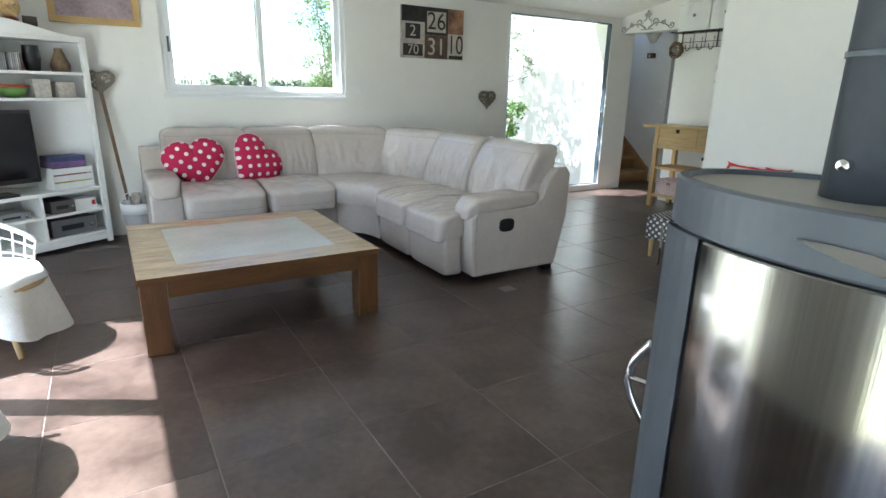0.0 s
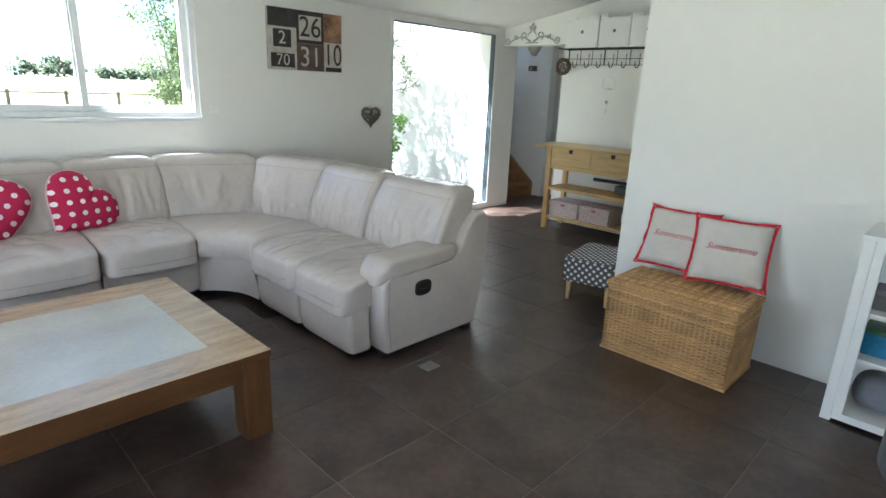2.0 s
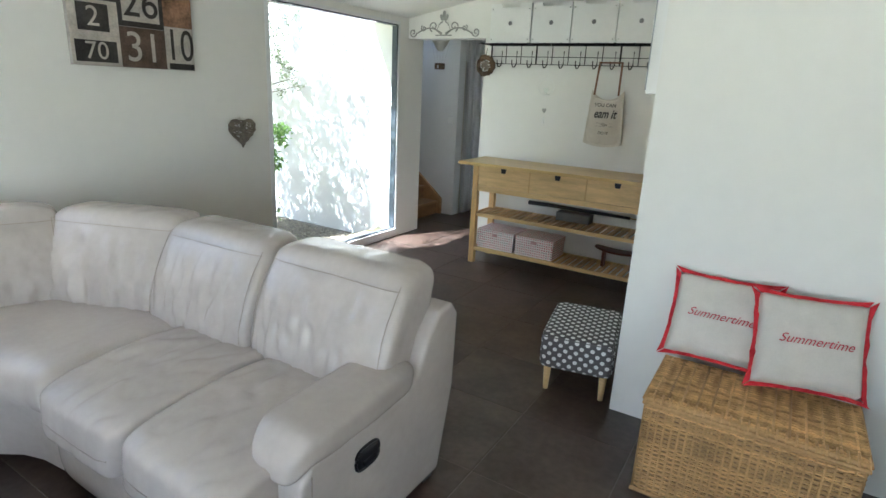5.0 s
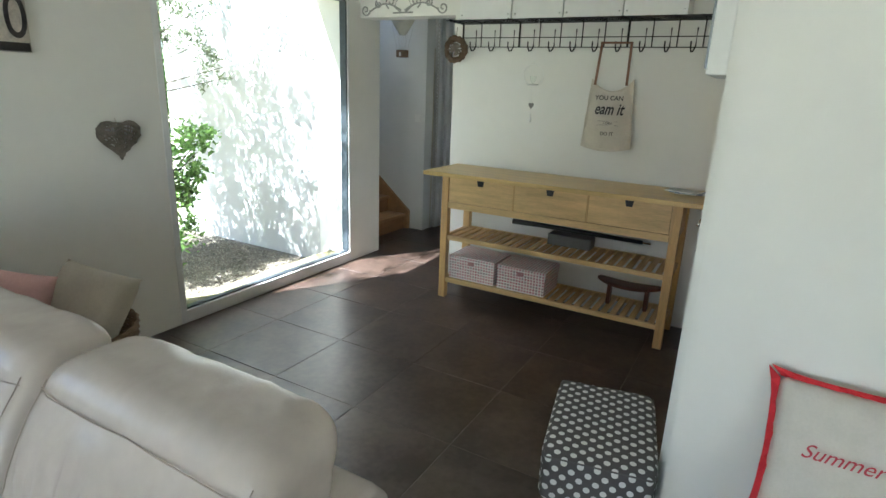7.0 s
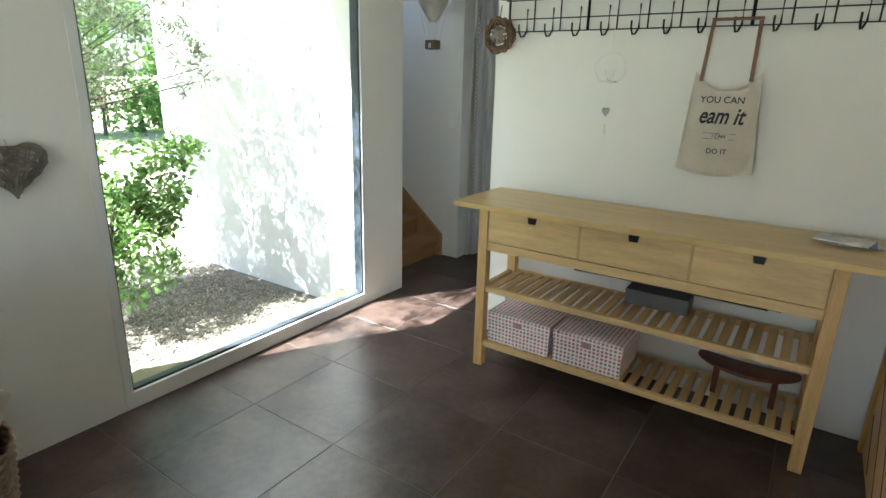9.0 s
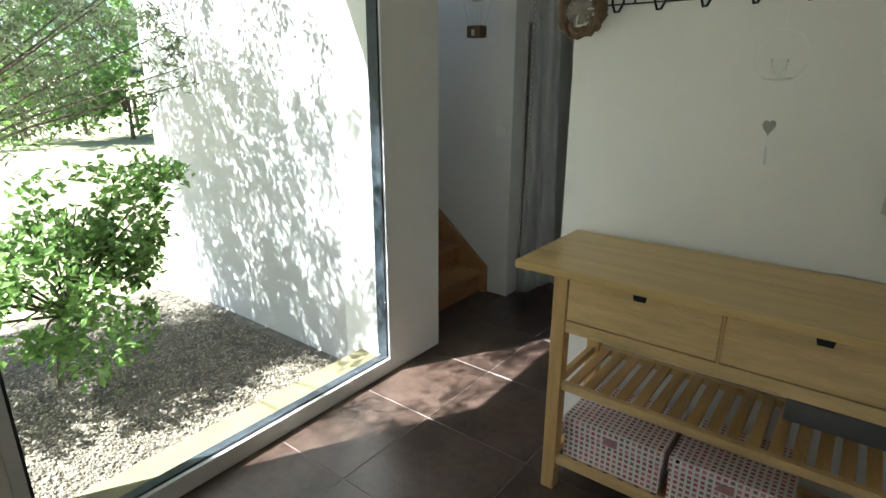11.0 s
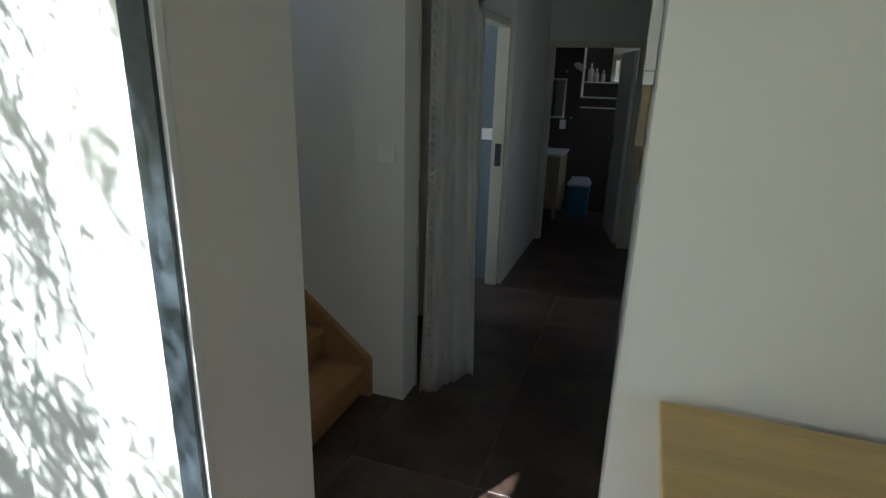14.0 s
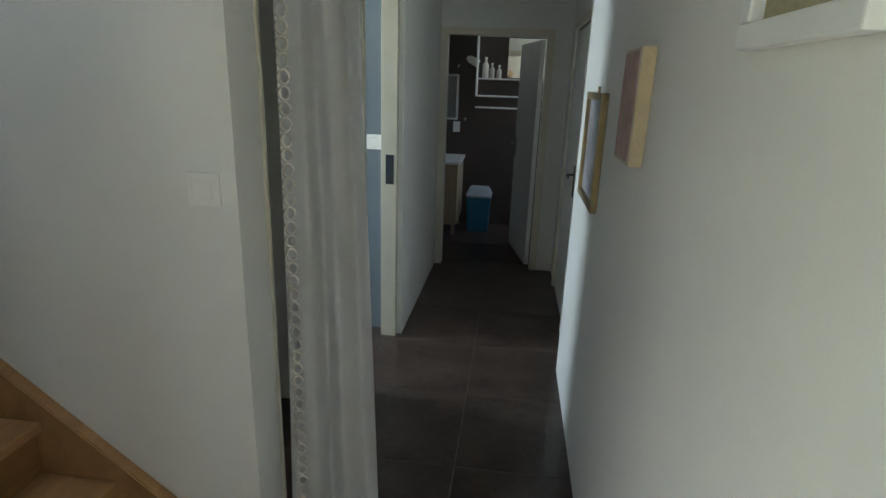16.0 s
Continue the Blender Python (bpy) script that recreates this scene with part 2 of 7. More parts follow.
def lathe(profile, seg=32, a0=0.0, a1=2 * math.pi):
    """A profile of (radius, z) turned about z."""
    bm = bmesh.new()
    full = abs(a1 - a0 - 2 * math.pi) < 1e-6
    cols = [[bm.verts.new((r * math.cos(a), r * math.sin(a), z)) for r, z in profile] for a in (a0 + (a1 - a0) * k / seg for k in range(seg if full else seg + 1))]
    for i in range(len(cols) if full else len(cols) - 1):
        a, b = cols[i], cols[(i + 1) % len(cols)]
        for k in range(len(profile) - 1):
            bm.faces.new((a[k], b[k], b[k + 1], a[k + 1]))
    bmesh.ops.remove_doubles(bm, verts=bm.verts, dist=1e-5)
    return bm


def puff(sx, sy, sz, e=0.35, n=20, wrinkle=0.0, seed=0, shape=None, ex=None):
    """A stuffed cushion: a rounded block of the given full size about the origin; shape(v) may bend it."""
    bm = bmesh.new()
    bmesh.ops.create_cube(bm, size=2.0)
    bmesh.ops.subdivide_edges(bm, edges=bm.edges[:], cuts=n, use_grid_fill=True)
    for v in bm.verts:
        p = v.co
        q = Vector(p)
        big = max(abs(c) for c in q)
        k = 2 / e
        kx = 2 / (ex or e)
        norm = ((abs(q.y) ** k + abs(q.z) ** k) ** (kx / k) + abs(q.x) ** kx) ** (1 / kx)
        q = q * (big / norm)
        c = Vector((q.x * sx / 2, q.y * sy / 2, q.z * sz / 2))
        if wrinkle:
            w = noise.noise(Vector((c.x * 9 + seed * 7, c.y * 9, c.z * 3 + seed))) + 0.6 * noise.noise(Vector((c.x * 22, c.y * 20 + seed * 3, c.z * 7)))
            c += Vector((q.x, q.y, q.z)).normalized() * w * wrinkle
        v.co = shape(c) if shape else c
    return bm


def move(bm, m):
    bmesh.ops.transform(bm, matrix=m, verts=bm.verts)
    return bm


def structure(name, bm, mat, label, category="wall", smooth=False):
    return tagged(part(name, bm, mat, smooth=smooth), label, category, kind="structure")


def wall_y(name, y0, y1, x0, x1, z0, z1, holes, label, mat=None):
    """A wall along x between y0 and y1, with holes (x0, x1, z0, z1) through it."""
    bm = bmesh.new()
    xs = sorted({x0, x1, *(h[0] for h in holes), *(h[1] for h in holes)})
    zs = sorted({z0, z1, *(h[2] for h in holes), *(h[3] for h in holes)})
    cells = [(a, b, c, d) for a, b in zip(xs, xs[1:]) for c, d in zip(zs, zs[1:])
             if not any(h[0] <= (a + b) / 2 <= h[1] and h[2] <= (c + d) / 2 <= h[3] for h in holes)]
    for a, b, c, d in cells:
        add_box(bm, (a, y0, c), (b, y1, d))
    bmesh.ops.remove_doubles(bm, verts=bm.verts, dist=1e-5)
    inner = [f for f in bm.faces if len(f.verts) == 4]
    seen = {}
    for f in inner:
        seen.setdefault(tuple(round(c, 4) for c in f.calc_center_median()), []).append(f)
    bmesh.ops.delete(bm, geom=[f for fs in seen.values() if len(fs) > 1 for f in fs], context="FACES_ONLY")
    return structure(name, bm, mat or M_WALL, label)


def wall_x(name, x0, x1, y0, y1, z0, z1, holes, label, mat=None):
    ob = wall_y(name, -x1, -x0, y0, y1, z0, z1, holes, label, mat)
    ob.data.transform(Matrix.Rotation(radians(90), 4, "Z"))
    return ob


# ---------------------------------------------------------------- the shell
NORTH, OUT = 6.38, 6.78
SLOPE = 0.185


def ceil_z(y):
    return 2.485 + SLOPE * (NORTH - y)


bm = box((-1.4, -4.2, -0.2), (7.12, NORTH + 0.05, -0.0022))
add_box(bm, (7.12, 3.9, -0.2), (13.4, 9.1, -0.0022))
tagged(part("floor", bm, M_GROUT), "brown grouted floor slab under large tiles", "floor", kind="structure")
FLOOR = bpy.data.objects["floor"]

wall_y("wall_north", NORTH, OUT, -1.5, 7.12, -0.2, 2.9, [(0.74, 2.56, 1.33, 2.42), (4.77, 6.66, -0.2, 2.43)],
       "white painted wall with a sliding window and a tall fixed window")
wall_x("wall_west", -1.40, -1.10, -4.2, NORTH, -0.2, 4.6, [(2.55, 4.90, -0.05, 2.12), (-2.6, 0.6, -0.05, 2.12)], "white painted wall with glazed doors to the terrace")
wall_y("wall_south", -4.4, -4.2, -1.4, 4.36, -0.2, 4.9, [], "plain white painted wall behind the living area")
wall_x("wall_partition", 4.36, 4.56, -4.2, 3.11, -0.2, 4.6, [], "smooth white partition wall with a free end")
wall_y("wall_entrance_door", 2.95, 3.15, 4.56, 6.82, -0.2, 3.6, [(5.14, 6.74, -0.05, 2.16)], "white wall with the wooden entrance door")
wall_x("wall_sideboard", 6.82, 7.02, 2.95, 5.392, -0.2, 3.6, [], "white painted wall behind the pine sideboard")
wall_x("wall_header", 6.82, 7.02, 5.392, NORTH, 2.27, 3.2, [], "white lintel over the opening to the hallway")
wall_y("wall_hall_right", 5.21, 5.392, 7.02, 9.78, -0.2, 2.6, [], "white hallway wall hung with small pictures")
wall_y("wall_hall_far_right", 5.12, 5.32, 9.78, 11.65, -0.2, 2.6, [(10.35, 11.25, -0.05, 2.03)], "white hallway wall with a bedroom door")
wall_x("wall_stairs", 8.12, 8.30, 6.46, 9.0, -0.2, 5.0, [], "white wall beside the wooden stairs")
wall_y("wall_hall_left", 6.44, 6.52, 9.15, 9.30, -0.2, 2.6, [], "white pier between closet and bedroom door")
wall_y("wall_hall_left_far", 6.40, 6.52, 10.09, 11.65, -0.2, 2.6, [], "white hallway wall beside the bedroom door")
wall_y("wall_hall_left_over", 6.44, 6.52, 8.30, 10.09, 2.12, 2.6, [], "white wall above closet and door openings")
wall_x("wall_bathroom_door", 11.65, 11.75, 5.12, 6.75, -0.2, 2.6, [(5.52, 6.34, -0.05, 2.02)], "white wall with the open bathroom door")
M_BATH = material("dark_brown_bath_tile", (0.045, 0.032, 0.027), 0.4, scale=4, vary=0.2)
M_BLUE = material("blue_grey_paint", (0.14, 0.165, 0.19), 0.7, scale=2, vary=0.05)
wall_x("wall_bathroom_back", 13.30, 13.40, 4.3, 6.9, -0.2, 2.6, [], "dark brown tiled bathroom wall", M_BATH)
wall_y("wall_bathroom_left", 6.75, 6.85, 11.75, 13.3, -0.2, 2.6, [], "dark brown tiled bathroom wall", M_BATH)
# The opening in this wall is unseen, made to let light in.
wall_y("wall_bathroom_right", 4.2, 4.3, 11.75, 13.3, -0.2, 2.6, [(12.2, 13.0, 1.2, 2.1)], "dark tiled bathroom wall with an assumed window", M_BATH)
wall_x("wall_bedroom_blue", 10.16, 10.26, 6.52, 9.0, -0.2, 2.6, [], "blue-grey painted bedroom wall", M_BLUE)
wall_y("wall_bedroom_back", 9.0, 9.1, 8.3, 10.3, -0.2, 2.6, [(9.35, 10.1, 0.9, 2.1)], "plain bedroom and closet back wall")
wall_x("wall_closet", 9.2, 9.28, 6.52, 9.0, -0.2, 2.6, [], "plain white closet side wall")
# Near-black colour stands in for the shade deep in the closet.
wall_y("wall_closet_back", 7.1, 7.2, 8.3, 9.2, -0.2, 2.6, [], "closet back wall coloured near-black for shade", material("closet_shade", (0.03, 0.025, 0.022), 0.8, vary=0.2))
wall_y("wall_stair_back", 9.0, 9.1, 6.7, 8.3, -0.2, 5.0, [], "white wall behind the stairs")
wall_x("wall_stair_outer", 6.92, 7.12, 6.78, 9.0, -0.2, 5.0, [], "white stairwell wall")
wall_y("wall_room_right", 3.9, 4.0, 9.6, 11.65, -0.2, 2.6, [(10.2, 11.2, 0.9, 2.1)], "plain white bedroom wall with a window")
wall_x("wall_room_right_far", 11.65, 11.75, 4.0, 5.12, -0.2, 2.6, [], "plain white bedroom wall")
wall_x("wall_room_right_side", 9.6, 9.7, 4.0, 5.2, -0.2, 2.6, [], "plain white bedroom wall")

bm = bmesh.new()
for y0, y1 in ((-4.3, NORTH + 0.2),):
    prof = [(y0, ceil_z(y0)), (y1, ceil_z(y1)), (y1, ceil_z(y1) + 0.25), (y0, ceil_z(y0) + 0.25)]
    m = Matrix(((0, 0, 1, -1.4), (1, 0, 0, 0), (0, 1, 0, 0), (0, 0, 0, 1)))
    add_prism(bm, prof, 8.3, m)
structure("ceiling", bm, M_CEIL, "white sloping plaster ceiling rising away from the windows", "ceiling")
structure("ceiling_hall", box((7.02, 4.2, 2.50), (13.4, 6.46, 2.62)), M_CEIL, "flat white hallway ceiling", "ceiling")
structure("ceiling_rooms", box((8.3, 6.46, 2.50), (13.4, 9.1, 2.62)), M_CEIL, "flat white ceiling of the side rooms", "ceiling")
structure("ceiling_rooms_right", box((9.6, 3.9, 2.505), (13.4, 4.2, 2.62)), M_CEIL, "flat white ceiling of the bedroom", "ceiling")
structure("ceiling_stairs", box((6.9, 6.46, 4.6), (8.3, 9.1, 4.8)), M_CEIL, "white ceiling above the stairs", "ceiling")
structure("floor_upper", box((7.12, 6.46, 2.50), (8.12, 6.62, 2.75)), M_CEIL, "edge of the upper floor at the stairwell", "ceiling")

# ---------------------------------------------------------------- windows
def sliding_window():
    w = thing("window_1", "white aluminium sliding window with two panes", "window", kind="structure")
    x0, x1, z0, z1, y = 0.74, 2.56, 1.33, 2.42, NORTH + 0.02
    bm = bmesh.new()
    for lo, hi in (((x0, y, z0), (x1, y + 0.10, z0 + 0.045)), ((x0, y, z1 - 0.045), (x1, y + 0.10, z1)),
                   ((x0, y, z0 + 0.045), (x0 + 0.045, y + 0.10, z1 - 0.045)), ((x1 - 0.045, y, z0 + 0.045), (x1, y + 0.10, z1 - 0.045))):
        add_box(bm, lo, hi, 0.004)
    part("window_frame", bm, M_ALU, w)
    for a, b, yy in ((x0 + 0.045, 1.69, y + 0.012), (1.63, x1 - 0.045, y + 0.055)):
        bm = bmesh.new()
        lo, hi, t = z0 + 0.046, z1 - 0.046, 0.05
        for p, q in (((a, yy, lo), (b, yy + 0.035, lo + t)), ((a, yy, hi - t), (b, yy + 0.035, hi)),
                     ((a, yy, lo + t), (a + t, yy + 0.035, hi - t)), ((b - t, yy, lo + t), (b, yy + 0.035, hi - t))):
            add_box(bm, p, q, 0.003)
        s = part("sash", bm, M_ALU, w)
        g = part("pane", box((a + t - 0.003, yy + 0.014, lo + t - 0.003), (b - t + 0.003, yy + 0.02, hi - t + 0.003)), M_GLASS, s)
        g.visible_shadow = False
    part("latch", box((x0 + 0.055, y - 0.004, 1.72), (x0 + 0.075, y + 0.012, 1.86), 0.004), M_DARKALU, w, "dark recessed latch")
    part("window_sill", box((x0 - 0.02, NORTH - 0.012, z0 - 0.03), (x1 + 0.03, NORTH + 0.02, z0), 0.004), M_ALU, w)
    part("outer_sill", box((x0, y + 0.10, z0 - 0.02), (x1, OUT + 0.04, z0 + 0.012), 0.004), M_ALU, w)


def tall_window():
    w = thing("window_2", "tall fixed window in a white frame looking on a gravel bed", "window", kind="structure")
    x0, x1, z0, z1 = 4.77, 6.66, 0.03, 2.43
    y = NORTH - 0.004
    t = 0.062
    bm = bmesh.new()
    for lo, hi in (((x0, y, z0 - 0.03), (x1, y + 0.07, z0 + t)), ((x0, y, z1 - 0.03), (x1, y + 0.07, z1)),
                   ((x0, y, z0 + t), (x0 + 0.045, y + 0.07, z1 - 0.03)), ((x1 - 0.025, y, z0 + t), (x1, y + 0.07, z1 - 0.03))):
        add_box(bm, lo, hi, 0.003)
    part("window_frame", bm, M_ALU, w)
    bm = bmesh.new()
    a, b, lo, hi, d = x0 + 0.045, x1 - 0.025, z0 + t, z1 - 0.03, 0.014
    for p, q in (((a, y + 0.02, lo), (b, y + 0.069, lo + d)), ((a, y + 0.02, hi - d), (b, y + 0.10, hi)),
                 ((a, y + 0.02, lo + d), (a + d, y + 0.10, hi - d)), ((b - d, y + 0.012, lo + d), (b, y + 0.085, hi - d))):
        add_box(bm, p, q, 0.002)
    part("glazing_bead", bm, M_DARKALU, w, "dark rubber glazing bead")
    g = part("pane", box((a + d - 0.003, y + 0.05, lo + d - 0.003), (b - d + 0.003, y + 0.056, hi - d + 0.003)), M_GLASS, w)
    g.visible_shadow = False
    part("window_sill", box((x0, y + 0.072, -0.08), (x1, OUT - 0.12, 0.06), 0.006), material("pale_stone_sill", (0.21, 0.19, 0.105), 0.8, scale=6, vary=0.15, bump=0.2, bump_scale=80), w, "pale stone outer sill")


def terrace_door(y0, y1, name):
    w = thing(name, "white aluminium glazed terrace door with two leaves", "window", kind="structure")
    x, t = -1.33, 0.055
    mid = (y0 + y1) / 2
    bm = bmesh.new()
    for lo, hi in (((x, y0, 0), (x + 0.07, y0 + t, 2.12)), ((x, y1 - t, 0), (x + 0.07, y1, 2.12)), ((x, y0 + t, 2.12 - t), (x + 0.07, y1 - t, 2.12)),
                   ((x, y0 + t, 0), (x + 0.07, y1 - t, 0.03)), ((x, mid - 0.06, 0.03), (x + 0.07, mid + 0.06, 2.12 - t))):
        add_box(bm, lo, hi, 0.003)
    part("window_frame", bm, M_ALU, w)
    for a, b in ((y0 + t, mid - 0.06), (mid + 0.06, y1 - t)):
        g = part("pane", box((x + 0.03, a - 0.003, 0.027), (x + 0.036, b + 0.003, 2.12 - t + 0.003)), M_GLASS, w)
        g.visible_shadow = False


sliding_window()
tall_window()
terrace_door(2.55, 4.90, "window_3")
# Second terrace door is unseen, assumed so that more daylight fills the room.
terrace_door(-2.6, 0.6, "window_4_assumed")
window_light("sky_terrace", pose(-1.43, 3.73, 1.1, 90, 0, -90), 2.2, 2.0, 1.5)
# Lamp in the unseen door, added to brighten the living area.
window_light("sky_assumed_south", pose(-1.43, -1.0, 1.1, 90, 0, -90), 3.0, 2.0, 1.8)
window_light("sky_bedroom", pose(10.7, 3.88, 1.5, 90, 0, 0), 1.0, 1.2, 6, (0.85, 0.93, 1.0))
# Lamp at the unseen bathroom window, added to brighten bathroom and hall.
window_light("sky_added_bathroom", pose(12.6, 4.18, 1.65, 90, 0, 0), 0.8, 0.9, 0.7, (0.9, 0.95, 1.0))
window_light("sky_blue_room", pose(9.72, 9.12, 1.5, -90, 0, 0), 0.75, 1.2, 4, (0.85, 0.93, 1.0))

# ---------------------------------------------------------------- floor tiles
def tiles():
    bm = bmesh.new()
    add_box(bm, (-0.298, -0.298, -0.012), (0.298, 0.298, 0.0), 0.0015, 1)
    me = finish(bm, "tile", M_TILE)
    for i in range(-12, 15):
        for j in range(-16, 6):
            x, y = 5.21 + 0.6 * i + 0.3, 5.30 + 0.6 * j + 0.3
            living = -1.5 < x < 4.9 and -4.3 < y < 6.6
            entry = 4.2 < x < 7.4 and 2.7 < y < 6.6
            hall = 7.0 < x < 13.6 and 5.0 < y < 7.3
            if living or entry or hall:
                ob = new("tile", me)
                ob.location = (x, y, random.uniform(-0.0006, 0.0))
                ob.parent = FLOOR


# ---------------------------------------------------------------- outside
M_GRAVEL = material("bark_and_gravel", (0.17, 0.15, 0.12), 0.95, scale=9, vary=0.5, bump=0.9, bump_scale=45)
M_FIELD = material("dry_field", (0.36, 0.34, 0.20), 0.95, scale=0.3, vary=0.25)
M_RENDER = material("white_render", (0.52, 0.515, 0.50), 0.9, scale=2, vary=0.04, bump=0.3, bump_scale=160)
M_LEAF = leaf_material("green_leaf", (0.20, 0.33, 0.09), 0.4)
M_OLIVE = leaf_material("olive_leaf", (0.20, 0.235, 0.14), 0.4)
M_PALELEAF = leaf_material("pale_green_leaf", (0.11, 0.155, 0.06), 0.4)
M_HEDGE = leaf_material("far_hedge_leaf", (0.19, 0.23, 0.15), 0.3)
M_BARK = material("bark", (0.12, 0.095, 0.07), 0.9, scale=12, vary=0.35, bump=0.6, bump_scale=30)


def grid_ground():
    bm = bmesh.new()
    ys = [OUT - 0.3, 7.6, 8.4, 9.2, 10.5, 14, 30, 80, 260, 900]
    xs = [-900, -200, -60, -20, -8, -1.4, 6.9, 12, 60, 300, 900]
    for i, xa in enumerate(xs[:-1]):
        for j, ya in enumerate(ys[:-1]):
            f = bm.faces.new([bm.verts.new((x, y, -0.085)) for x, y in ((xa, ya), (xs[i + 1], ya), (xs[i + 1], ys[j + 1]), (xa, ys[j + 1]))])
            f.material_index = 0 if ya < 9.2 and -2 < xa < 6 else 1
    for xa, xb, ya, yb in ((-900, -1.39, -900, OUT - 0.3), (-1.39, 900, -900, -4.4), (13.45, 900, -4.4, OUT - 0.3)):
        f = bm.faces.new([bm.verts.new((x, y, -0.085)) for x, y in ((xa, ya), (xb, ya), (xb, yb), (xa, yb))])
        f.material_index = 1
    bmesh.ops.remove_doubles(bm, verts=bm.verts, dist=1e-4)
    structure("ground", bm, [M_GRAVEL, M_FIELD], "ground of bark and gravel by the house, dry field beyond", "ground")


def chips():
    bm = bmesh.new()
    rnd = random.Random(5)
    for k in range(22000):
        x, y = rnd.uniform(4.3, 6.58), OUT - 0.11 + rnd.random() ** 1.5 * 2.4
        s = rnd.uniform(0.006, 0.013)
        m = pose(x, y, -0.083 + rnd.uniform(0, 0.012), rnd.uniform(-35, 35), rnd.uniform(-35, 35), rnd.uniform(0, 180))
        vs = [bm.verts.new(m @ Vector(c)) for c in ((-s, -s * 0.5, 0), (s, -s * 0.4, 0), (s * 0.9, s * 0.5, 0), (-s * 0.8, s * 0.45, 0), (0, 0, s * 0.5))]
        for a, b in ((0, 1), (1, 2), (2, 3), (3, 0)):
            bm.faces.new((vs[a], vs[b], vs[4]))
    ob = part("gravel_chips", bm, material("bark_chip", (0.27, 0.235, 0.18), 0.9, scale=40, vary=0.3, island=0.45))
    tagged(ob, "loose bark and gravel chips covering the bed", "gravel", kind="stuff")


def foliage(bm, centre, radius, count, size, rnd, squash=1.0, clump=0.35):
    """Many small leaves in clumps within an uneven ball."""
    c = Vector(centre)
    clumps = []
    for k in range(max(8, count // 60)):
        d = Vector((rnd.gauss(0, 1), rnd.gauss(0, 1), rnd.gauss(0, 1))).normalized() * radius * rnd.random() ** 0.45
        d.z *= squash
        clumps.append((c + d, radius * clump * rnd.uniform(0.5, 1.1)))
    for k in range(count):
        p0, r = clumps[k % len(clumps)]
        p = p0 + Vector((rnd.gauss(0, 0.5), rnd.gauss(0, 0.5), rnd.gauss(0, 0.5))) * r
        s = size * rnd.uniform(0.6, 1.3)
        m = Matrix.Translation(p) @ Euler((rnd.uniform(-1, 1), rnd.uniform(-1, 1), rnd.uniform(0, 6.3))).to_matrix().to_4x4()
        yield m, s


def add_leaf(bm, m, s, w):
    vs = [bm.verts.new(m @ Vector(q)) for q in ((0, 0, 0), (s * 0.45, -s * w, 0.06 * s), (s, 0, -0.08 * s), (s * 0.45, s * w, 0.06 * s))]
    bm.faces.new(vs)


def tree(name, base, height, crown, label, leaf_mat, leaf, w, seed, count, limbs=5):
    rnd = random.Random(seed)
    t = thing(name, label, "tree" if "tree" in name else "shrub")
    bm = bmesh.new()
    bx, by, bz = base
    top = Vector((crown[0][0], crown[0][1], crown[0][2]))
    add_tube(bm, [(bx, by, bz - 0.1), (bx + 0.03, by - 0.02, bz + height * 0.3), tuple((Vector(base) + top) / 2 + Vector((0.04, 0.05, 0))), tuple(top)], 0.05 * height / 2.5, 8, 0.012)
    fork = (Vector(base) + top) / 2
    for c in crown:
        for k in range(limbs):
            e = Vector(c[:3]) + Vector((rnd.uniform(-1, 1), rnd.uniform(-1, 1), rnd.uniform(-0.6, 1))) * c[3] * 0.8
            add_tube(bm, [tuple(fork), tuple(fork.lerp(e, 0.5) + Vector((0, 0, 0.06))), tuple(e)], 0.012, 5, 0.003)
    part("trunk", bm, M_BARK, t)
    bm = bmesh.new()
    share = sum(c[3] ** 2 for c in crown)
    for c in crown:
        for m, s in foliage(bm, c[:3], c[3], int(count * c[3] ** 2 / share), leaf, rnd, c[4] if len(c) > 4 else 1.0):
            add_leaf(bm, m, s, w)
    part("crown", bm, leaf_mat, t)
    return t


